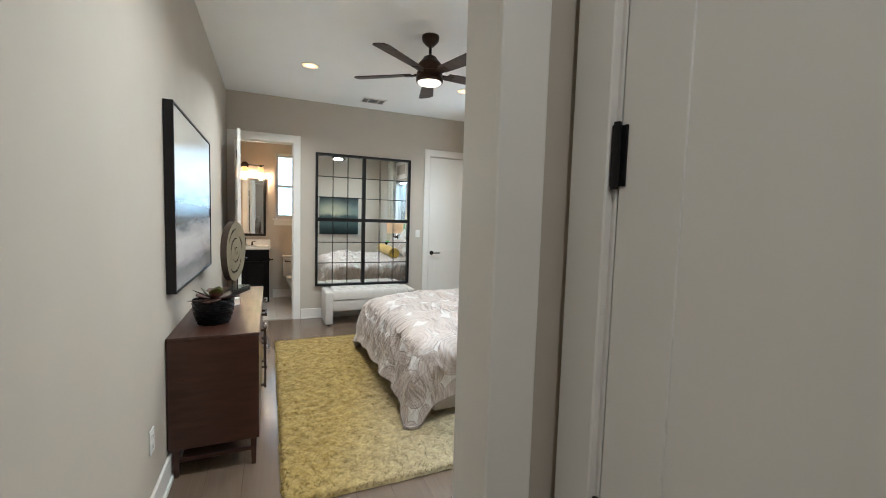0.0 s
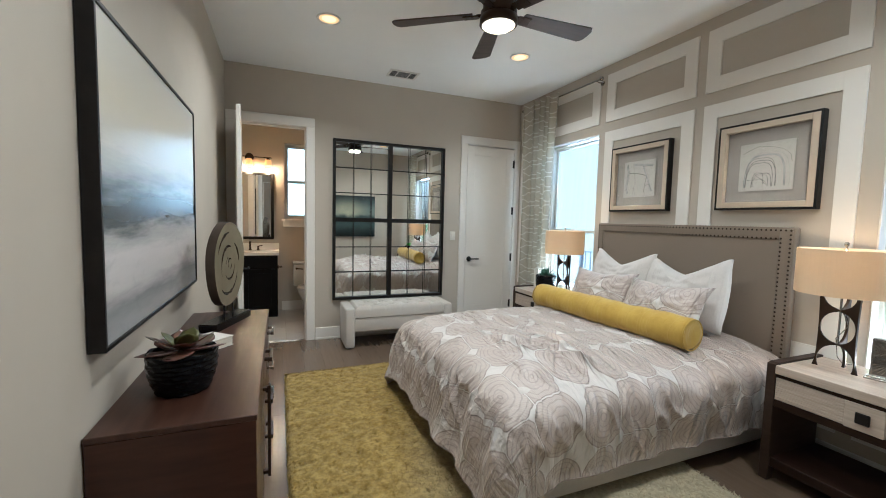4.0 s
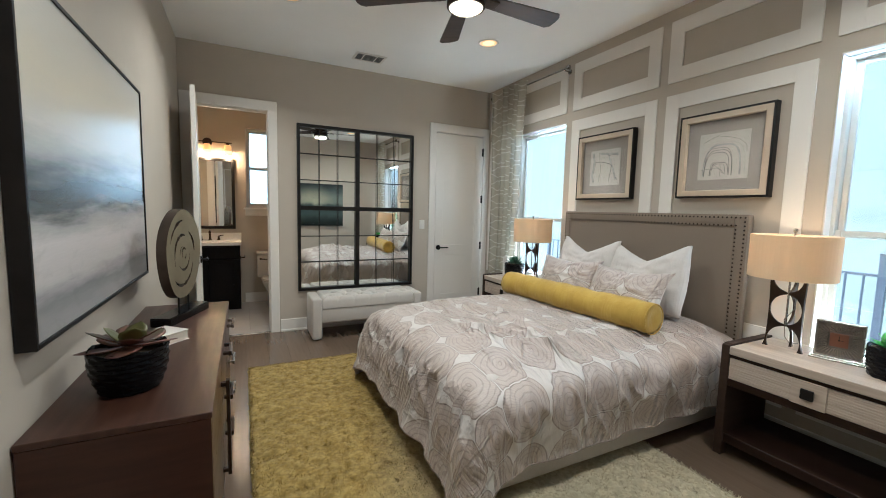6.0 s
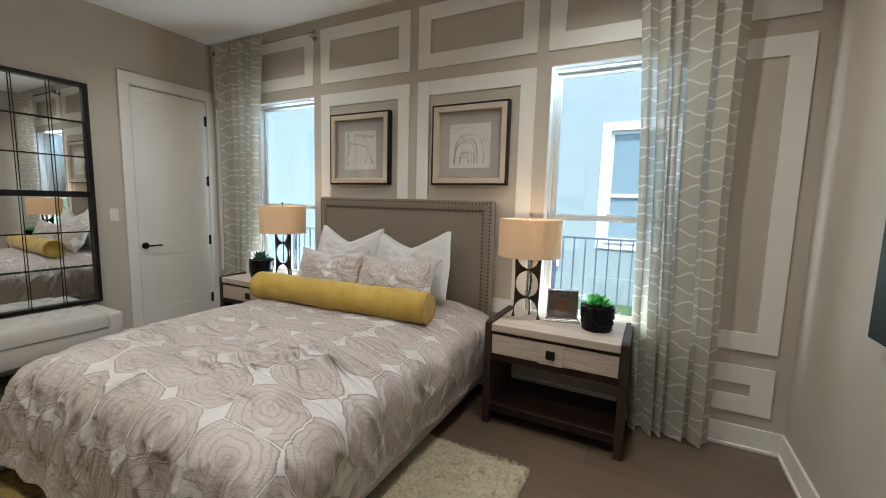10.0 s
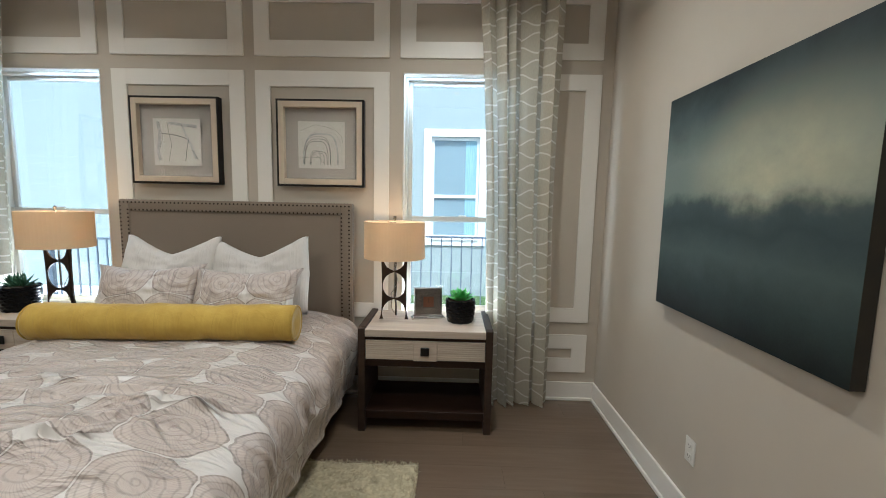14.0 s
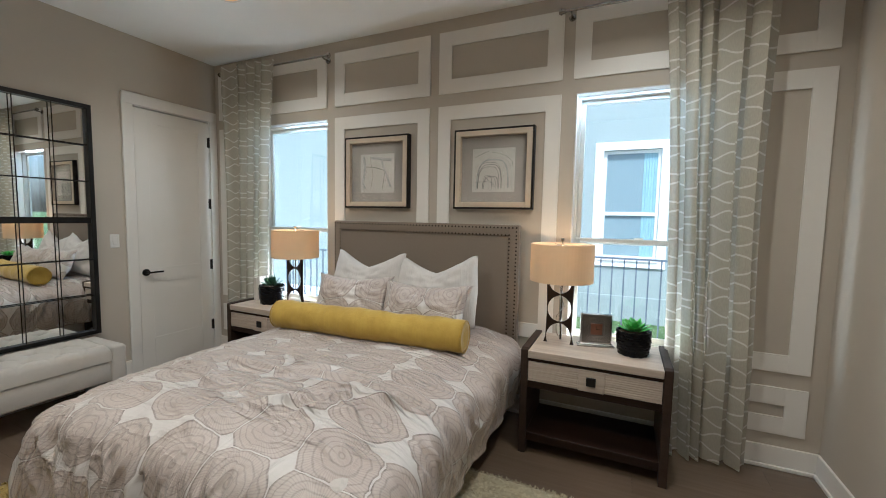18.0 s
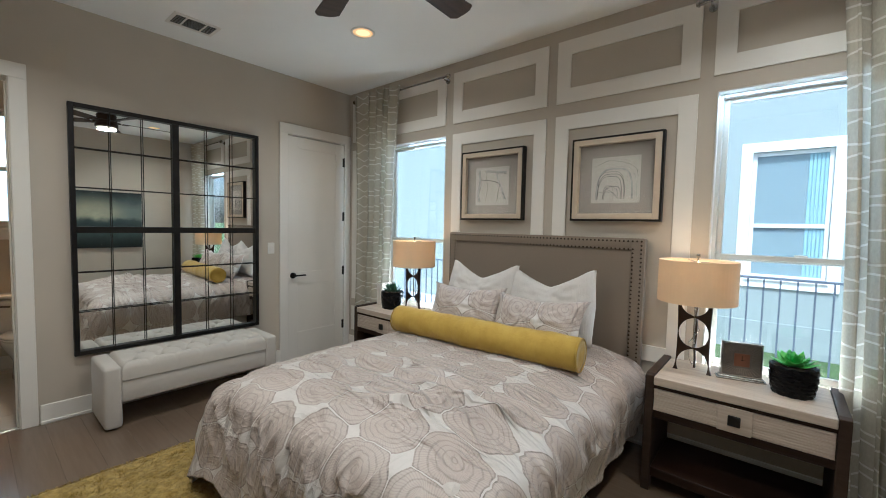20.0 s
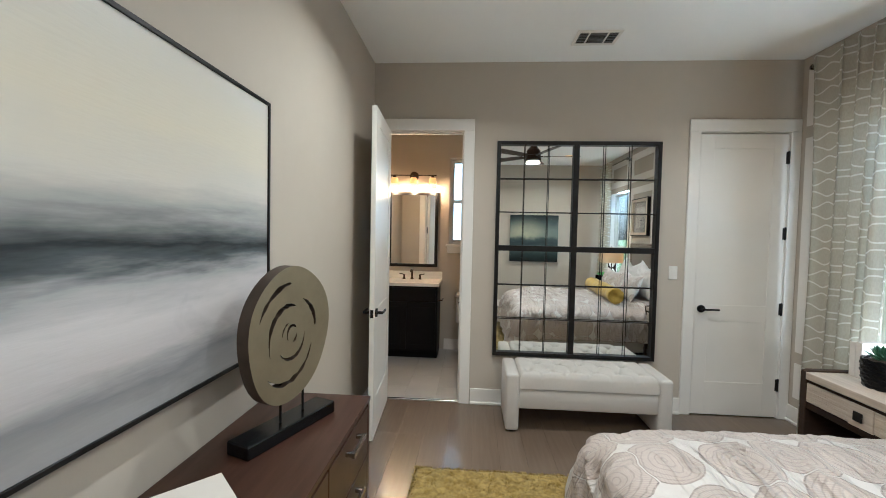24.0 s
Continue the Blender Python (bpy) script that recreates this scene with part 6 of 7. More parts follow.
MAT_BOARD = material("grey_mat_board", (0.24, 0.218, 0.194), (0.226, 0.205, 0.182), rough=0.9, scale=60, vary=0.02)
SHEET = material("drawing_paper", (0.385, 0.358, 0.322), (0.36, 0.335, 0.302), rough=0.9, scale=30, vary=0.02)
INK = material("charcoal_line", (0.05, 0.048, 0.045), (0.10, 0.097, 0.093), rough=0.95, scale=40, bump=0)
PENCIL = material("soft_grey_wash", (0.21, 0.205, 0.20), (0.34, 0.33, 0.315), rough=0.95, scale=25, bump=0)


def line_art(points, width, y, mat, parent):
    """A flat stroke along (x, z) points."""
    own = bmesh.new()
    pts = [Vector((p[0], 0, p[1])) for p in points]
    left, right = [], []
    for i, p in enumerate(pts):
        d = (pts[min(i + 1, len(pts) - 1)] - pts[max(i - 1, 0)]).normalized()
        nrm = Vector((-d.z, 0, d.x)) * width / 2
        left.append(own.verts.new((p.x + nrm.x, y, p.z + nrm.z)))
        right.append(own.verts.new((p.x - nrm.x, y, p.z - nrm.z)))
    for i in range(len(pts) - 1):
        own.faces.new((left[i], left[i + 1], right[i + 1], right[i]))
    return part("stroke", own, mat, parent)


def arch(cx, z0, w, h, lean=0.0, n=22):
    out = []
    for k in range(n + 1):
        a = math.pi * (1 - k / n)
        c, s = math.cos(a), math.sin(a)
        x = (abs(c) ** 0.55) * (1 if c > 0 else -1) * w / 2
        out.append((cx + x + lean * s, z0 + h * s ** 0.75))
    return out


def framed_drawing(y_right, z, w, h, kind, label):
    """Front towards -x: local x runs along the world's -y."""
    root = thing("framed_drawing", label, "picture", pose(EAST - 0.003, y_right + w, z, 0, 0, -90), "framed drawings")
    d = 0.050
    part("outer_frame", boxes((0, 0.014, -d, 0, 0, h), (w - 0.014, w, -d, 0, 0, h), (0.014, w - 0.014, -d, 0, 0, 0.014), (0.014, w - 0.014, -d, 0, h - 0.014, h), bevel=0.001), BLACK, root, "deep black frame")
    f = 0.054
    part("inner_frame", boxes((0.0145, f, -d - 0.002, -0.01, 0.0145, h - 0.0145), (w - f, w - 0.0145, -d - 0.002, -0.01, 0.0145, h - 0.0145), (f, w - f, -d - 0.002, -0.01, 0.0145, f), (f, w - f, -d - 0.002, -0.01, h - f, h - 0.0145), bevel=0.002), CHAMPAGNE, root, "champagne inner frame")
    part("mat_board", boxes((f - 0.004, w - f + 0.004, -0.016, -0.012, f - 0.004, h - f + 0.004)), MAT_BOARD, root, "grey mat board")
    px0, px1, pz0, pz1 = w * 0.235, w * 0.77, h * 0.215, h * 0.755
    paper = part("paper", boxes((px0, px1, -0.024, -0.022, pz0, pz1)), SHEET, root, "white drawing paper")
    cx, pw, ph = (px0 + px1) / 2, px1 - px0, pz1 - pz0
    y = -0.0246
    P = lambda u, v: (px0 + u * pw, pz0 + v * ph)
    if kind == "arches":
        for k, (ww, hh, dx, lw, m) in enumerate(((0.74, 0.66, -0.02, 0.012, PENCIL), (0.60, 0.60, -0.10, 0.0022, INK), (0.56, 0.55, -0.09, 0.0032, INK), (0.50, 0.50, -0.11, 0.003, INK), (0.84, 0.70, 0.02, 0.0016, PENCIL), (0.36, 0.28, -0.06, 0.0032, INK), (0.28, 0.25, -0.08, 0.0022, INK), (0.22, 0.30, -0.14, 0.0022, INK))):
            line_art(arch(cx + dx * pw, pz0 + 0.08 * ph, ww * pw, hh * ph, 0.006), lw, y - 0.0003 * k, m, paper)
        line_art([P(0.06, 0.80), P(0.18, 0.86), P(0.30, 0.91), P(0.40, 0.94)], 0.0016, y, INK, paper)
        line_art([P(0.42, 0.92), P(0.6, 0.89), P(0.8, 0.82), P(0.93, 0.70), P(0.96, 0.55)], 0.0016, y - 0.0002, INK, paper)
        line_art([P(0.08, 0.22), P(0.25, 0.24), P(0.45, 0.23), P(0.52, 0.12)], 0.002, y - 0.0026, INK, paper)
        line_art([P(0.30, 0.36), P(0.38, 0.28), P(0.50, 0.20), P(0.56, 0.10)], 0.002, y - 0.0028, INK, paper)
    else:
        for k, (pts, lw, m) in enumerate((([P(0.10, 0.94), P(0.14, 0.7), P(0.12, 0.5), P(0.08, 0.3), P(0.13, 0.1)], 0.024, PENCIL), ([P(0.30, 0.93), P(0.33, 0.7), P(0.38, 0.45), P(0.34, 0.25), P(0.31, 0.1)], 0.003, INK), ([P(0.32, 0.90), P(0.55, 0.88), P(0.78, 0.85), P(0.93, 0.84)], 0.022, PENCIL), ([P(0.18, 0.68), P(0.4, 0.66), P(0.58, 0.62), P(0.74, 0.56)], 0.005, INK), ([P(0.62, 0.86), P(0.68, 0.68), P(0.76, 0.5), P(0.82, 0.35)], 0.016, PENCIL), ([P(0.74, 0.55), P(0.70, 0.35), P(0.68, 0.2), P(0.66, 0.1)], 0.004, INK), ([P(0.80, 0.45), P(0.84, 0.3), P(0.90, 0.15)], 0.020, PENCIL), ([P(0.12, 0.93), P(0.20, 0.6), P(0.10, 0.25), P(0.16, 0.10)], 0.002, INK), ([P(0.92, 0.80), P(0.8, 0.83), P(0.62, 0.82), P(0.60, 0.90)], 0.002, INK), ([P(0.72, 0.30), P(0.82, 0.34), P(0.94, 0.12)], 0.0025, INK))):
            line_art(pts, lw, y - 0.0003 * k, m, paper)
    gl = part("glazing", boxes((f - 0.003, w - f + 0.003, -d + 0.004, -d + 0.006, f - 0.003, h - f + 0.003)), PICTURE_GLASS, root, "clear picture glass")
    gl.visible_shadow = False


framed_drawing(3.505, 1.566, 0.645, 0.614, "figures", "deep-framed abstract charcoal drawing of crossing lines above the headboard")
framed_drawing(2.468, 1.566, 0.626, 0.608, "arches", "deep-framed abstract charcoal drawing of nested arches above the headboard")


# ---- mirror, bench ----
def wall_mirror():
    x0, x1, z0, z1 = 1.106, 2.500, 0.462, 2.351
    root = thing("wall_mirror", "large black gridded window-pane mirror on the wall", "mirror", pose(x0, NORTH - 0.001, z0))
    w, h = x1 - x0, z1 - z0
    f, d = 0.032, 0.045
    part("frame", boxes((0, f, -d, 0, 0, h), (w - f, w, -d, 0, 0, h), (f, w - f, -d, 0, 0, f), (f, w - f, -d, 0, h - f, h), bevel=0.002), BLACK, root)
    xm, zm = w / 2 - 0.015, 0.955
    part("centre_bar", boxes((xm - 0.024, xm + 0.024, -d + 0.003, -0.011, f, h - f), bevel=0.002), BLACK, root)
    part("centre_bar", boxes((f, w - f, -d + 0.001, -0.011, zm - 0.024, zm + 0.024), bevel=0.002), BLACK, root)
    for xa, xb in ((f, xm - 0.024), (xm + 0.024, w - f)):
        for za, zb in ((f, zm - 0.024), (zm + 0.024, h - f)):
            part("mirror_pane", boxes((xa - 0.004, xb + 0.004, -0.010, -0.005, za - 0.004, zb + 0.004)), MIRROR, root, "silvered mirror pane")
            for k in (1, 2):
                u, v = xa + (xb - xa) * k / 3, za + (zb - za) * k / 3
                part("muntin", boxes((u - 0.0028, u + 0.0028, -0.041, -0.036, za, zb)), BLACK, root)
                part("muntin", boxes((xa, xb, -0.042, -0.035, v - 0.0035, v + 0.0035)), BLACK, root)


wall_mirror()


def bench():
    x0, x1, y0, y1 = 1.190, 2.445, 5.390, 5.835
    root = thing("storage_bench", "cream upholstered bench with a button-tufted seat, under the mirror", "bench", pose((x0 + x1) / 2, (y0 + y1) / 2, 0))
    w, d = (x1 - x0) / 2, (y1 - y0) / 2
    t = 0.105
    for s in (-1, 1):
        a, b = sorted((s * w, s * (w - t)))
        part("arm", boxes((a, b, -d, d, 0.012, 0.455), bevel=0.022, seg=3), CREAM, root, smooth=True)
        for fy in (-d + 0.04, d - 0.04):
            fb2 = bmesh.new()
            rod(fb2, ((a + b) / 2, fy, 0), ((a + b) / 2, fy, 0.016), 0.018, 12)
            part("foot", fb2, BLACK, root)
    part("body", boxes((-w + t - 0.004, w - t + 0.004, -d + 0.012, d - 0.01, 0.185, 0.345), bevel=0.012, seg=2), CREAM, root, smooth=True)
    sw, sd = w - t + 0.002, d - 0.004
    knots = [(-sw + 2 * sw * (i + 0.5 + (0.5 if r % 2 else 0)) / 6, yy) for r, yy in enumerate((-0.085, 0.085)) for i in range(6 - r % 2)]

    pitch = 2 * sw / 6
    seams = [(a, b) for a in knots for b in knots if a[1] < b[1] and abs(a[0] - b[0]) < pitch * 0.6]
    seams += [(a, (a[0] + s * pitch / 2, -sd if a[1] < 0 else sd)) for a in knots for s in (-1, 1)]

    def top(u, v):
        x, y = (2 * u - 1) * sw, (2 * v - 1) * sd
        e = max(abs(x) - sw + 0.035, abs(y) - sd + 0.035, 0) / 0.035
        z = 0.470 - 0.045 * e ** 2.2
        for kx, ky in knots:
            q = math.hypot(x - kx, y - ky)
            z -= 0.030 * math.exp(-(q / 0.026) ** 2) + 0.014 * math.exp(-(q / 0.06) ** 2)
        for (ax, ay), (bx, by) in seams:
            lx, ly = bx - ax, by - ay
            t = max(0.0, min(1.0, ((x - ax) * lx + (y - ay) * ly) / (lx * lx + ly * ly)))
            z -= 0.006 * math.exp(-(math.hypot(x - ax - t * lx, y - ay - t * ly) / 0.011) ** 2)
        z += 0.002 * noise.noise(Vector((x * 12, y * 12, 0)))
        return Vector((x, y, z))
    sb = sheet(190, 70, top)
    rim = [v for v in sb.verts if v.is_boundary]
    ext = bmesh.ops.extrude_edge_only(sb, edges=[e for e in sb.edges if e.is_boundary])
    for v in ext["geom"]:
        if isinstance(v, bmesh.types.BMVert):
            v.co.z = 0.346
    seat = part("seat", sb, CREAM, root, "button-tufted cream seat", smooth=True)
    for kx, ky in knots:
        kb = lathe([(0.0, 0.446), (0.008, 0.444), (0.011, 0.439), (0.0, 0.436)], 10, centre=(kx, ky, 0))
        part("button", kb, CREAM, seat, smooth=True)


bench()


# ---- curtains ----
def curtain(y0, y1, z_top, rod_from, rod_to, folds, seed, gather, label):
    xc, zb = EAST - 0.125, 0.018
    root = thing("curtain", label, "curtain", pose(xc, (y0 + y1) / 2, 0), "window curtains")
    w = y1 - y0
    cloth_w = w * 2.1

    def place(u, v):
        z = zb + v * (z_top - zb)
        ph = (u + 0.055 * math.sin(u * 7.0 + seed) + 0.03 * math.sin(u * 17.0 + 2 * seed)) * folds * 2 * math.pi
        k = 0.75 + 0.25 * math.sin(u * 9 + seed)
        amp = 0.058 * k * (0.78 + 0.36 * (1 - v)) * (1 + 0.25 * noise.noise(Vector((u * 3, v * 1.2, seed))))
        drift = 0.018 * noise.noise(Vector((u * 2.0, v * 2.2, seed + 5.0))) * (1 - v * 0.6)
        squeeze = 1 - 0.14 * math.sin(math.pi * min(1.0, (1 - v))) * 0.5
        inner = (1 - gather * (1 - v) ** 0.8)
        y = ((u * inner - 0.5) if y0 < 3 else (0.5 - (1 - u) * inner)) * w * squeeze + 0.016 * math.sin(2 * ph + 1.1) + drift
        x = amp * math.sin(ph + 0.5 * noise.noise(Vector((u * 5, v * 1.1, seed + 2)))) + 0.5 * drift
        return Vector((x - 0.028 * v ** 3, y, z))
    cb = sheet(int(folds * 22), 70, place, lambda u, v: (u * cloth_w, v * (z_top - zb)))
    ob = part("panel", cb, CURTAIN, root, smooth=True)
    a, b = rod_from - (y0 + y1) / 2, rod_to - (y0 + y1) / 2
    zr = z_top - 0.052
    rb3 = bmesh.new()
    rod(rb3, (0.04, a, zr + 0.02), (0.04, b, zr + 0.02), 0.0095, 14)
    pole = part("rod", rb3, NICKEL, root, "brushed nickel curtain rod")
    for yy, s in ((a, -1), (b, 1)):
        fb3 = bmesh.new()
        rod(fb3, (0.04, yy, zr + 0.02), (0.04, yy + s * 0.022, zr + 0.02), 0.017, 16)
        rod(fb3, (0.04, yy + s * 0.022, zr + 0.02), (0.04, yy + s * 0.040, zr + 0.02), 0.024, 16, 0.016)
        part("finial", fb3, NICKEL, pole)
    for yy in (a + 0.04, b - 0.04):
        bb3 = bmesh.new()
        rod(bb3, (0.125 - 0.014, yy, zr + 0.005), (0.125 - 0.002, yy, zr + 0.005), 0.024, 18)
        tube([(0.113, yy, zr + 0.005), (0.08, yy, zr + 0.004), (0.052, yy, zr + 0.006), (0.04, yy, zr + 0.012)], 0.007, 8, bb3)
        part("bracket", bb3, NICKEL, pole)


curtain(1.115, 1.690, 2.935, 1.00, 2.285, 5.0, 1.0, 0.24,  "taupe wave-patterned sheer linen curtain gathered beside the window")
curtain(4.865, 5.612, 2.935, 4.33, 5.68, 5.5, 4.0, 0.22,  "taupe wave-patterned sheer linen curtain gathered in the corner")


# ---- switch and outlets ----
def plate(name, m, label, outlet):
    root = thing(name, label, "switch" if not outlet else "outlet", m)
    part("cover_plate", boxes((-0.036, 0.036, -0.006, 0, -0.058, 0.058), bevel=0.0025), PLASTIC, root)
    if outlet:
        for s in (-1, 1):
            f = part("receptacle", boxes((-0.017, 0.017, -0.009, -0.006, s * 0.024 - 0.014, s * 0.024 + 0.014), bevel=0.002), PLASTIC, root)
            # raised dark blocks: the shade inside the slots is in their colour
            part("slot", boxes((-0.008, -0.006, -0.0095, -0.0088, s * 0.024 - 0.003, s * 0.024 + 0.006), (0.006, 0.008, -0.0095, -0.0088, s * 0.024 - 0.003, s * 0.024 + 0.006), (-0.002, 0.002, -0.0095, -0.0088, s * 0.024 - 0.010, s * 0.024 - 0.006)), SLOT, f)
    else:
        part("rocker", boxes((-0.017, 0.017, -0.010, -0.006, -0.033, 0.033), bevel=0.003), PLASTIC, root)


plate("light_switch", pose(2.646, NORTH, 1.235), "white rocker light switch beside the closet door", False)
plate("wall_outlet", pose(0.0, 2.137, 0.39, 0, 0, 90), "white electrical outlet low on the wall by the dresser", True)
plate("wall_outlet", pose(2.42, SOUTH, 0.37, 0, 0, 180), "white electrical outlet low on the wall under the painting", True)
plate("wall_outlet", pose(EAST, 1.82, 0.345, 0, 0, -90), "white electrical outlet behind the nightstand", True)


# ---- bathroom ----
def vanity():
    x0, x1, y0 = -0.24, 0.505, 7.115
    root = thing("bathroom_vanity", "black bathroom vanity cabinet with a white top", "vanity", pose(0, 0, 0))
    part("body", boxes((x0, x1, y0, BATH_Y - 0.003, 0.09, 0.888), (x0, x1 - 0.0, y0 + 0.06, BATH_Y - 0.003, 0, 0.09), bevel=0.002), VANITY, root)
    for a, b in ((x0 + 0.02, 0.128), (0.134, x1 - 0.02)):
        dr = part("cabinet_door", boxes((a, b, y0 - 0.018, y0, 0.12, 0.70), bevel=0.002), VANITY, root)
        part("door_panel", boxes((a + 0.06, b - 0.06, y0 - 0.022, y0 - 0.017, 0.18, 0.64), bevel=0.003), VANITY, dr)
    part("false_drawer", boxes((x0 + 0.02, x1 - 0.02, y0 - 0.018, y0, 0.715, 0.87), bevel=0.002), VANITY, root)
    top = part("countertop", boxes((x0 - 0.01, x1 + 0.018, y0 - 0.025, BATH_Y - 0.003, 0.89, 0.932), bevel=0.004), COUNTER, root, "white countertop")
    part("backsplash", boxes((x0 - 0.01, x1 + 0.018, BATH_Y - 0.022, BATH_Y - 0.003, 0.932, 1.03), bevel=0.003), COUNTER, root)
    part("basin", lathe([(0.17, 0.001), (0.175, 0.004), (0.165, 0.004), (0.14, 0.0035), (0.0, 0.003)], 32, centre=(0.135, 7.33, 0.930)), PORCELAIN, top)
    return root


vanity()
tap = thing("basin_faucet", "dark bronze widespread faucet with two lever taps", "faucet", pose(0.135, 7.50, 0.932))
sp = bmesh.new()
lathe([(0.024, 0), (0.022, 0.01), (0.014, 0.03), (0.013, 0.10), (0.016, 0.13), (0.0, 0.14)], 16, sp)
tube([(0, 0, 0.12), (0, -0.03, 0.135), (0, -0.08, 0.13), (0, -0.115, 0.11)], 0.011, 10, sp)
part("spout", sp, BRONZE, tap, smooth=True)
for s in (-1, 1):
    hb4 = lathe([(0.022, 0), (0.02, 0.01), (0.012, 0.035), (0.013, 0.06), (0.0, 0.068)], 16, centre=(s * 0.105, 0, 0))
    tube([(s * 0.105, 0, 0.06), (s * 0.135, -0.005, 0.068), (s * 0.165, -0.008, 0.072)], 0.006, 8, hb4)
    part("tap_handle", hb4, BRONZE, tap, smooth=True)
roll = thing("paper_holder", "dark bronze paper holder on the vanity side", "paper holder", pose(0.505, 7.16, 0.72))
hb5 = bmesh.new()
rod(hb5, (0, 0, 0), (0.012, 0, 0), 0.024, 16)
rod(hb5, (0.01, 0, 0), (0.06, 0, 0), 0.009, 10)
rod(hb5, (0.055, -0.01, 0), (0.055, 0.15, 0), 0.008, 10)
part("bar", hb5, BRONZE, roll)

vm = thing("vanity_mirror", "dark-framed rectangular mirror above the vanity", "mirror", pose(-0.205, BATH_Y - 0.001, 1.09))
mw, mh = 0.66, 0.985
part("frame", boxes((0, 0.04, -0.028, 0, 0, mh), (mw - 0.04, mw, -0.028, 0, 0, mh), (0.04, mw - 0.04, -0.028, 0, 0, 0.04), (0.04, mw - 0.04, -0.028, 0, mh - 0.04, mh), bevel=0.003), BLACK, vm)
part("mirror_pane", boxes((0.036, mw - 0.036, -0.014, -0.008, 0.036, mh - 0.036)), MIRROR, vm)

vl = thing("vanity_light", "bronze bar light with three lit glass shades", "wall light", pose(0.130, BATH_Y, 2.285))
bp = bmesh.new()
rod(bp, (0, 0, 0), (0, -0.022, 0), 0.058, 28)
rod(bp, (0, -0.02, 0), (0, -0.085, 0), 0.010, 10)
part("backplate", bp, BRONZE, vl)
br = bmesh.new()
rod(br, (-0.30, -0.085, 0), (0.30, -0.085, 0), 0.007, 10)
part("bar", br, BRONZE, vl)
SCONCE = glow("frosted_shade_lit", (1.0, 0.46, 0.13), 0.22)
SCONCE_BULB = glow("lit_bulb_in_shade", (1.0, 0.66, 0.28), 0.42)
for sx in (-0.25, 0.0, 0.25):
    holder = lathe([(0.010, 0.0), (0.022, -0.012), (0.024, -0.04), (0.0, -0.042)], 16, centre=(sx, -0.085, 0))
    hd = part("holder", holder, BRONZE, vl, smooth=True)
    part("shade", lathe([(0.0, -0.028), (0.034, -0.03), (0.046, -0.05), (0.047, -0.17), (0.044, -0.172), (0.043, -0.052), (0.0, -0.036)], 24, centre=(sx, -0.085, 0)), SCONCE, hd, "glowing frosted glass shade", smooth=True)
    part("bulb", lathe([(0.0, -0.15), (0.0465, -0.152), (0.0475, -0.11), (0.0478, -0.158), (0.042, -0.172), (0.0, -0.174)], 24, centre=(sx, -0.085, 0)), SCONCE_BULB, hd, "bright lower end of the glass", smooth=True)
    lamp("vanity_lamp", "POINT", VANITY_POWER, WARMER, pose(0.130 + sx, BATH_Y - 0.085, 2.285 - 0.205), 0.02)


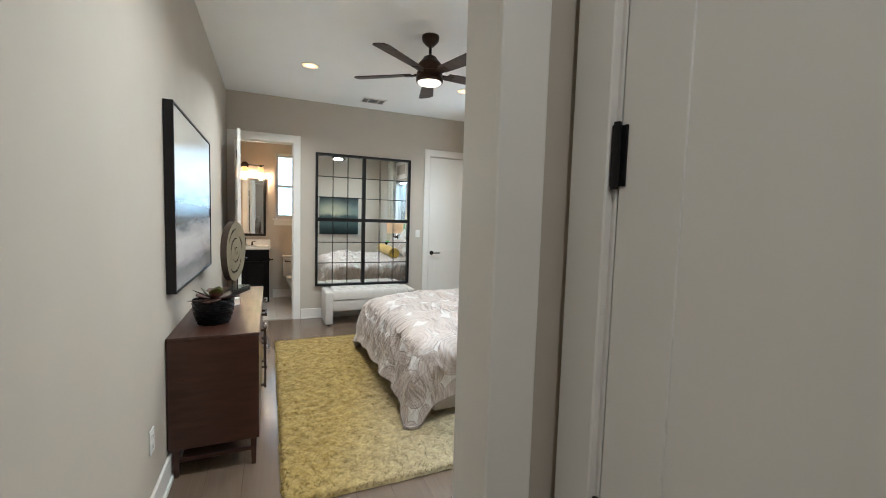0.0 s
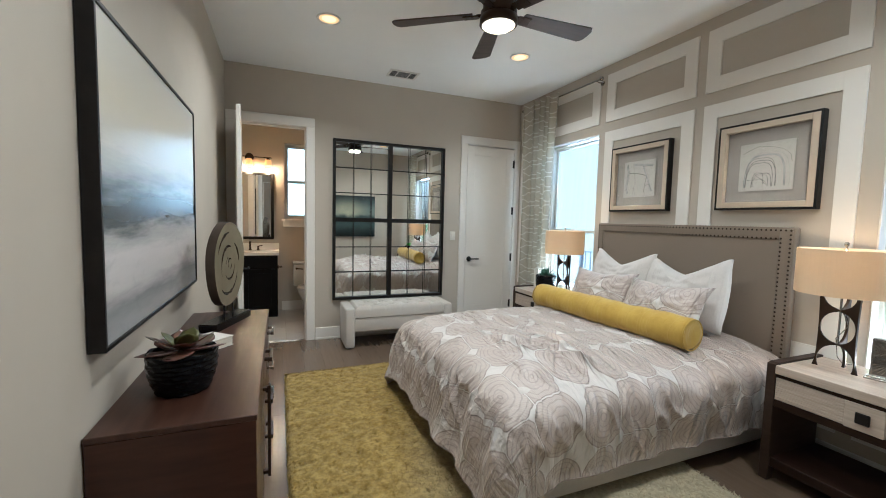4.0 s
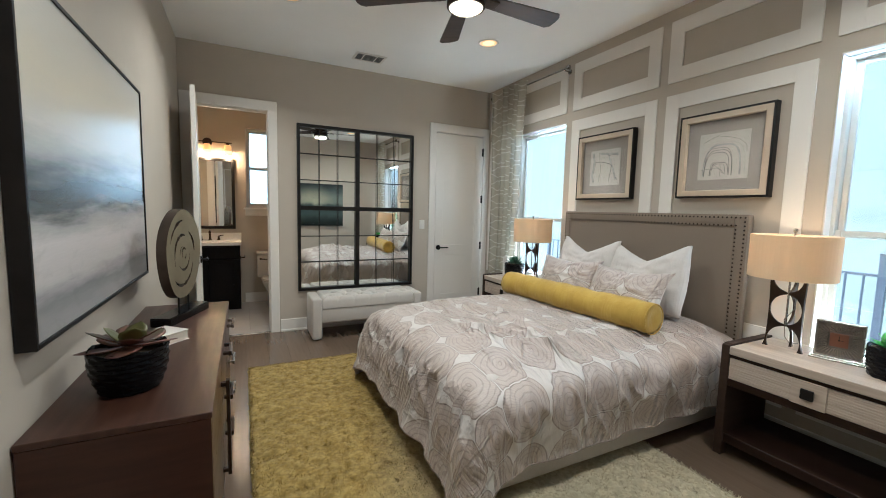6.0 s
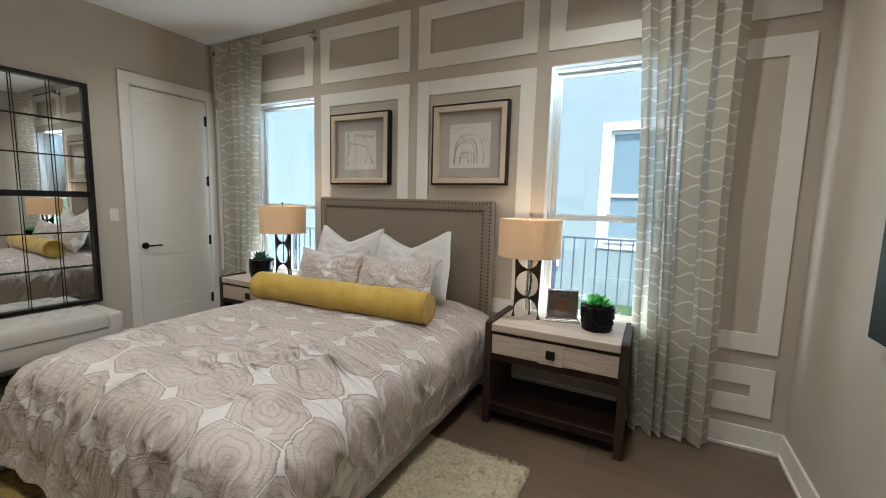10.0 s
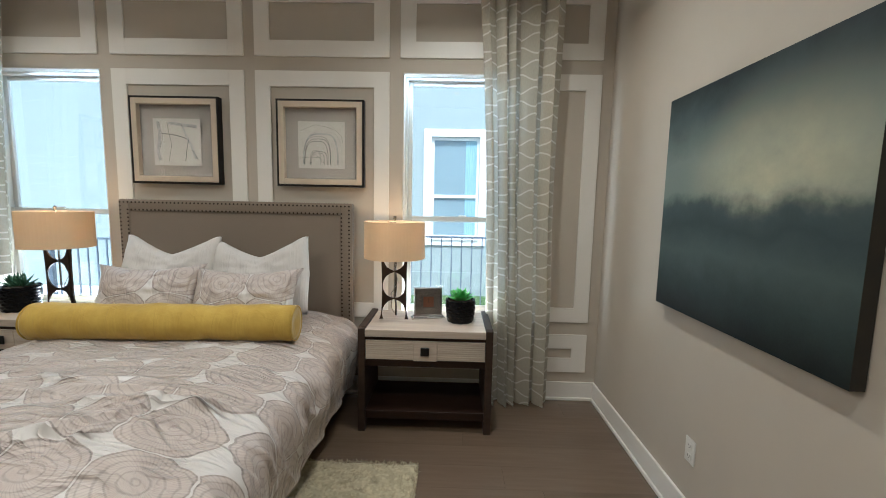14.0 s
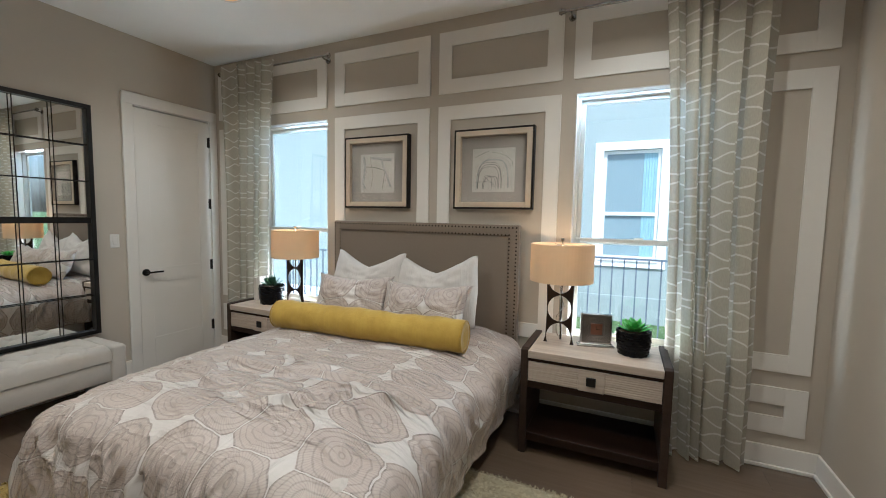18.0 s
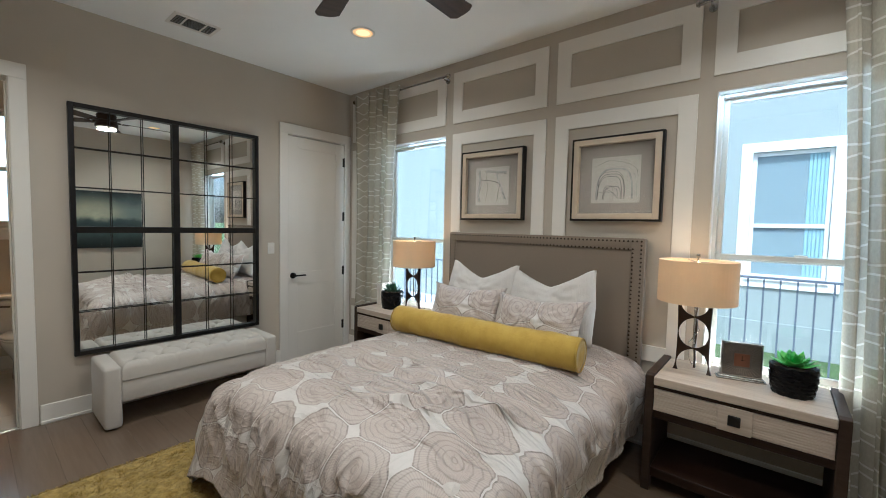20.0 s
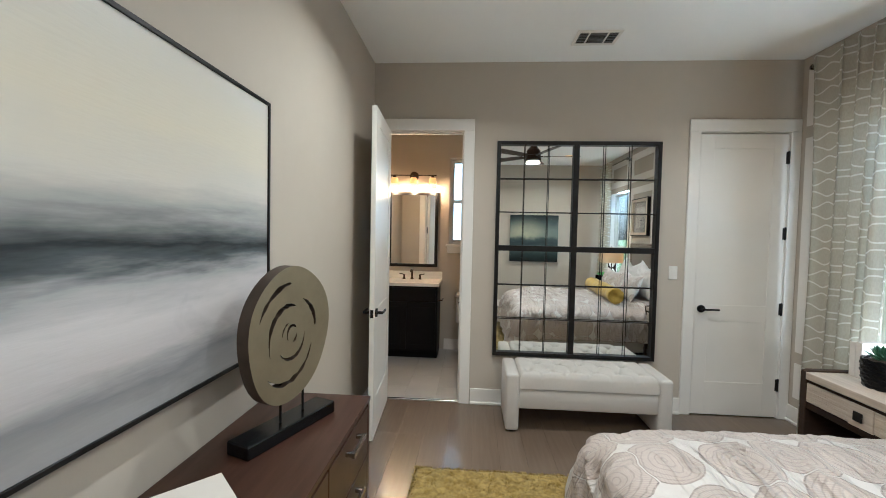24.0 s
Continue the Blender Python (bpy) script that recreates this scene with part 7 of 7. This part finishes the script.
def toilet():
    root = thing("toilet", "white two-piece toilet beside the vanity", "toilet", pose(0.955, BATH_Y, 0))
    part("tank", boxes((-0.235, 0.235, -0.215, -0.012, 0.39, 0.725), bevel=0.03, seg=3), PORCELAIN, root, smooth=True)
    part("tank_lid", boxes((-0.245, 0.245, -0.225, -0.008, 0.727, 0.765), bevel=0.014, seg=3), PORCELAIN, root, smooth=True)

    def oval(zs):
        bm = bmesh.new()
        rings = []
        for z, rx, ry, cy in zs:
            rings.append([bm.verts.new((rx * math.cos(a), cy + ry * math.sin(a) * (1.12 if math.sin(a) < 0 else 0.9), z)) for a in (2 * math.pi * k / 32 for k in range(32))])
        for a, b in zip(rings, rings[1:]):
            for k in range(32):
                j = (k + 1) % 32
                bm.faces.new((a[k], a[j], b[j], b[k]))
        bm.faces.new(rings[0][::-1])
        bm.faces.new(rings[-1])
        return bm
    part("bowl", oval([(0, 0.11, 0.21, -0.34), (0.05, 0.105, 0.20, -0.34), (0.16, 0.10, 0.18, -0.35), (0.24, 0.13, 0.20, -0.40), (0.33, 0.175, 0.235, -0.43), (0.385, 0.185, 0.245, -0.435), (0.392, 0.178, 0.238, -0.435)]), PORCELAIN, root, smooth=True)
    part("seat", oval([(0.394, 0.185, 0.245, -0.435), (0.400, 0.192, 0.252, -0.435), (0.412, 0.190, 0.250, -0.435)]), PORCELAIN, root, smooth=True)
    part("lid", oval([(0.414, 0.186, 0.246, -0.435), (0.424, 0.19, 0.25, -0.435), (0.434, 0.175, 0.235, -0.435)]), PORCELAIN, root, smooth=True)
    fl = bmesh.new()
    rod(fl, (-0.19, -0.215, 0.665), (-0.19, -0.24, 0.665), 0.014, 12)
    tube([(-0.19, -0.235, 0.665), (-0.15, -0.24, 0.662), (-0.10, -0.238, 0.655)], 0.008, 8, fl)
    part("flush_lever", fl, BRONZE, root)


toilet()

# ---- floor pieces, last ----
floor = tagged(part("floor", boxes((0, EAST, HALL_Y, NORTH + 0.025, -0.12, -0.013)), material("subfloor_gap", (0.10, 0.08, 0.058), rough=0.9)), "greige-brown oak plank floor with a satin finish", "floor", kind="structure")
prng = random.Random(3)
PW = 0.187
x = 0.0
while x < EAST - 0.01:
    xa, xb = x, min(x + PW, EAST)
    y = HALL_Y - prng.uniform(0.0, 1.6)
    while y < NORTH + 0.02:
        ln = prng.choice((1.2, 1.5, 1.8, 2.1))
        ya, yb = max(y, HALL_Y), min(y + ln, NORTH + 0.02)
        if yb - ya > 0.05 and not (xa > HALL_X + 0.15 and yb < SOUTH - SOUTH_T):
            pm = boxes((xa + 0.0004, xb - 0.0004, ya + 0.0004, yb - 0.0004, -0.013, 0.0))
            ob = part("plank", pm, PLANK, floor)
        y += ln
    x += PW
TX, TY = 0.30, 0.60
x = BATH_X0
k = 0
while x < BATH_X1:
    y = NORTH + 0.045 - (k % 2) * TY / 2
    while y < BATH_Y:
        ya, yb, xb = max(y, NORTH + 0.046), min(y + TY, BATH_Y), min(x + TX, BATH_X1)
        if yb - ya > 0.02:
            part("tile", boxes((x + 0.0015, xb - 0.0015, ya + 0.0015, yb - 0.0015, -0.003, 0.002), bevel=0.001), TILE, ground_bath)
        y += TY
    x += TX
    k += 1
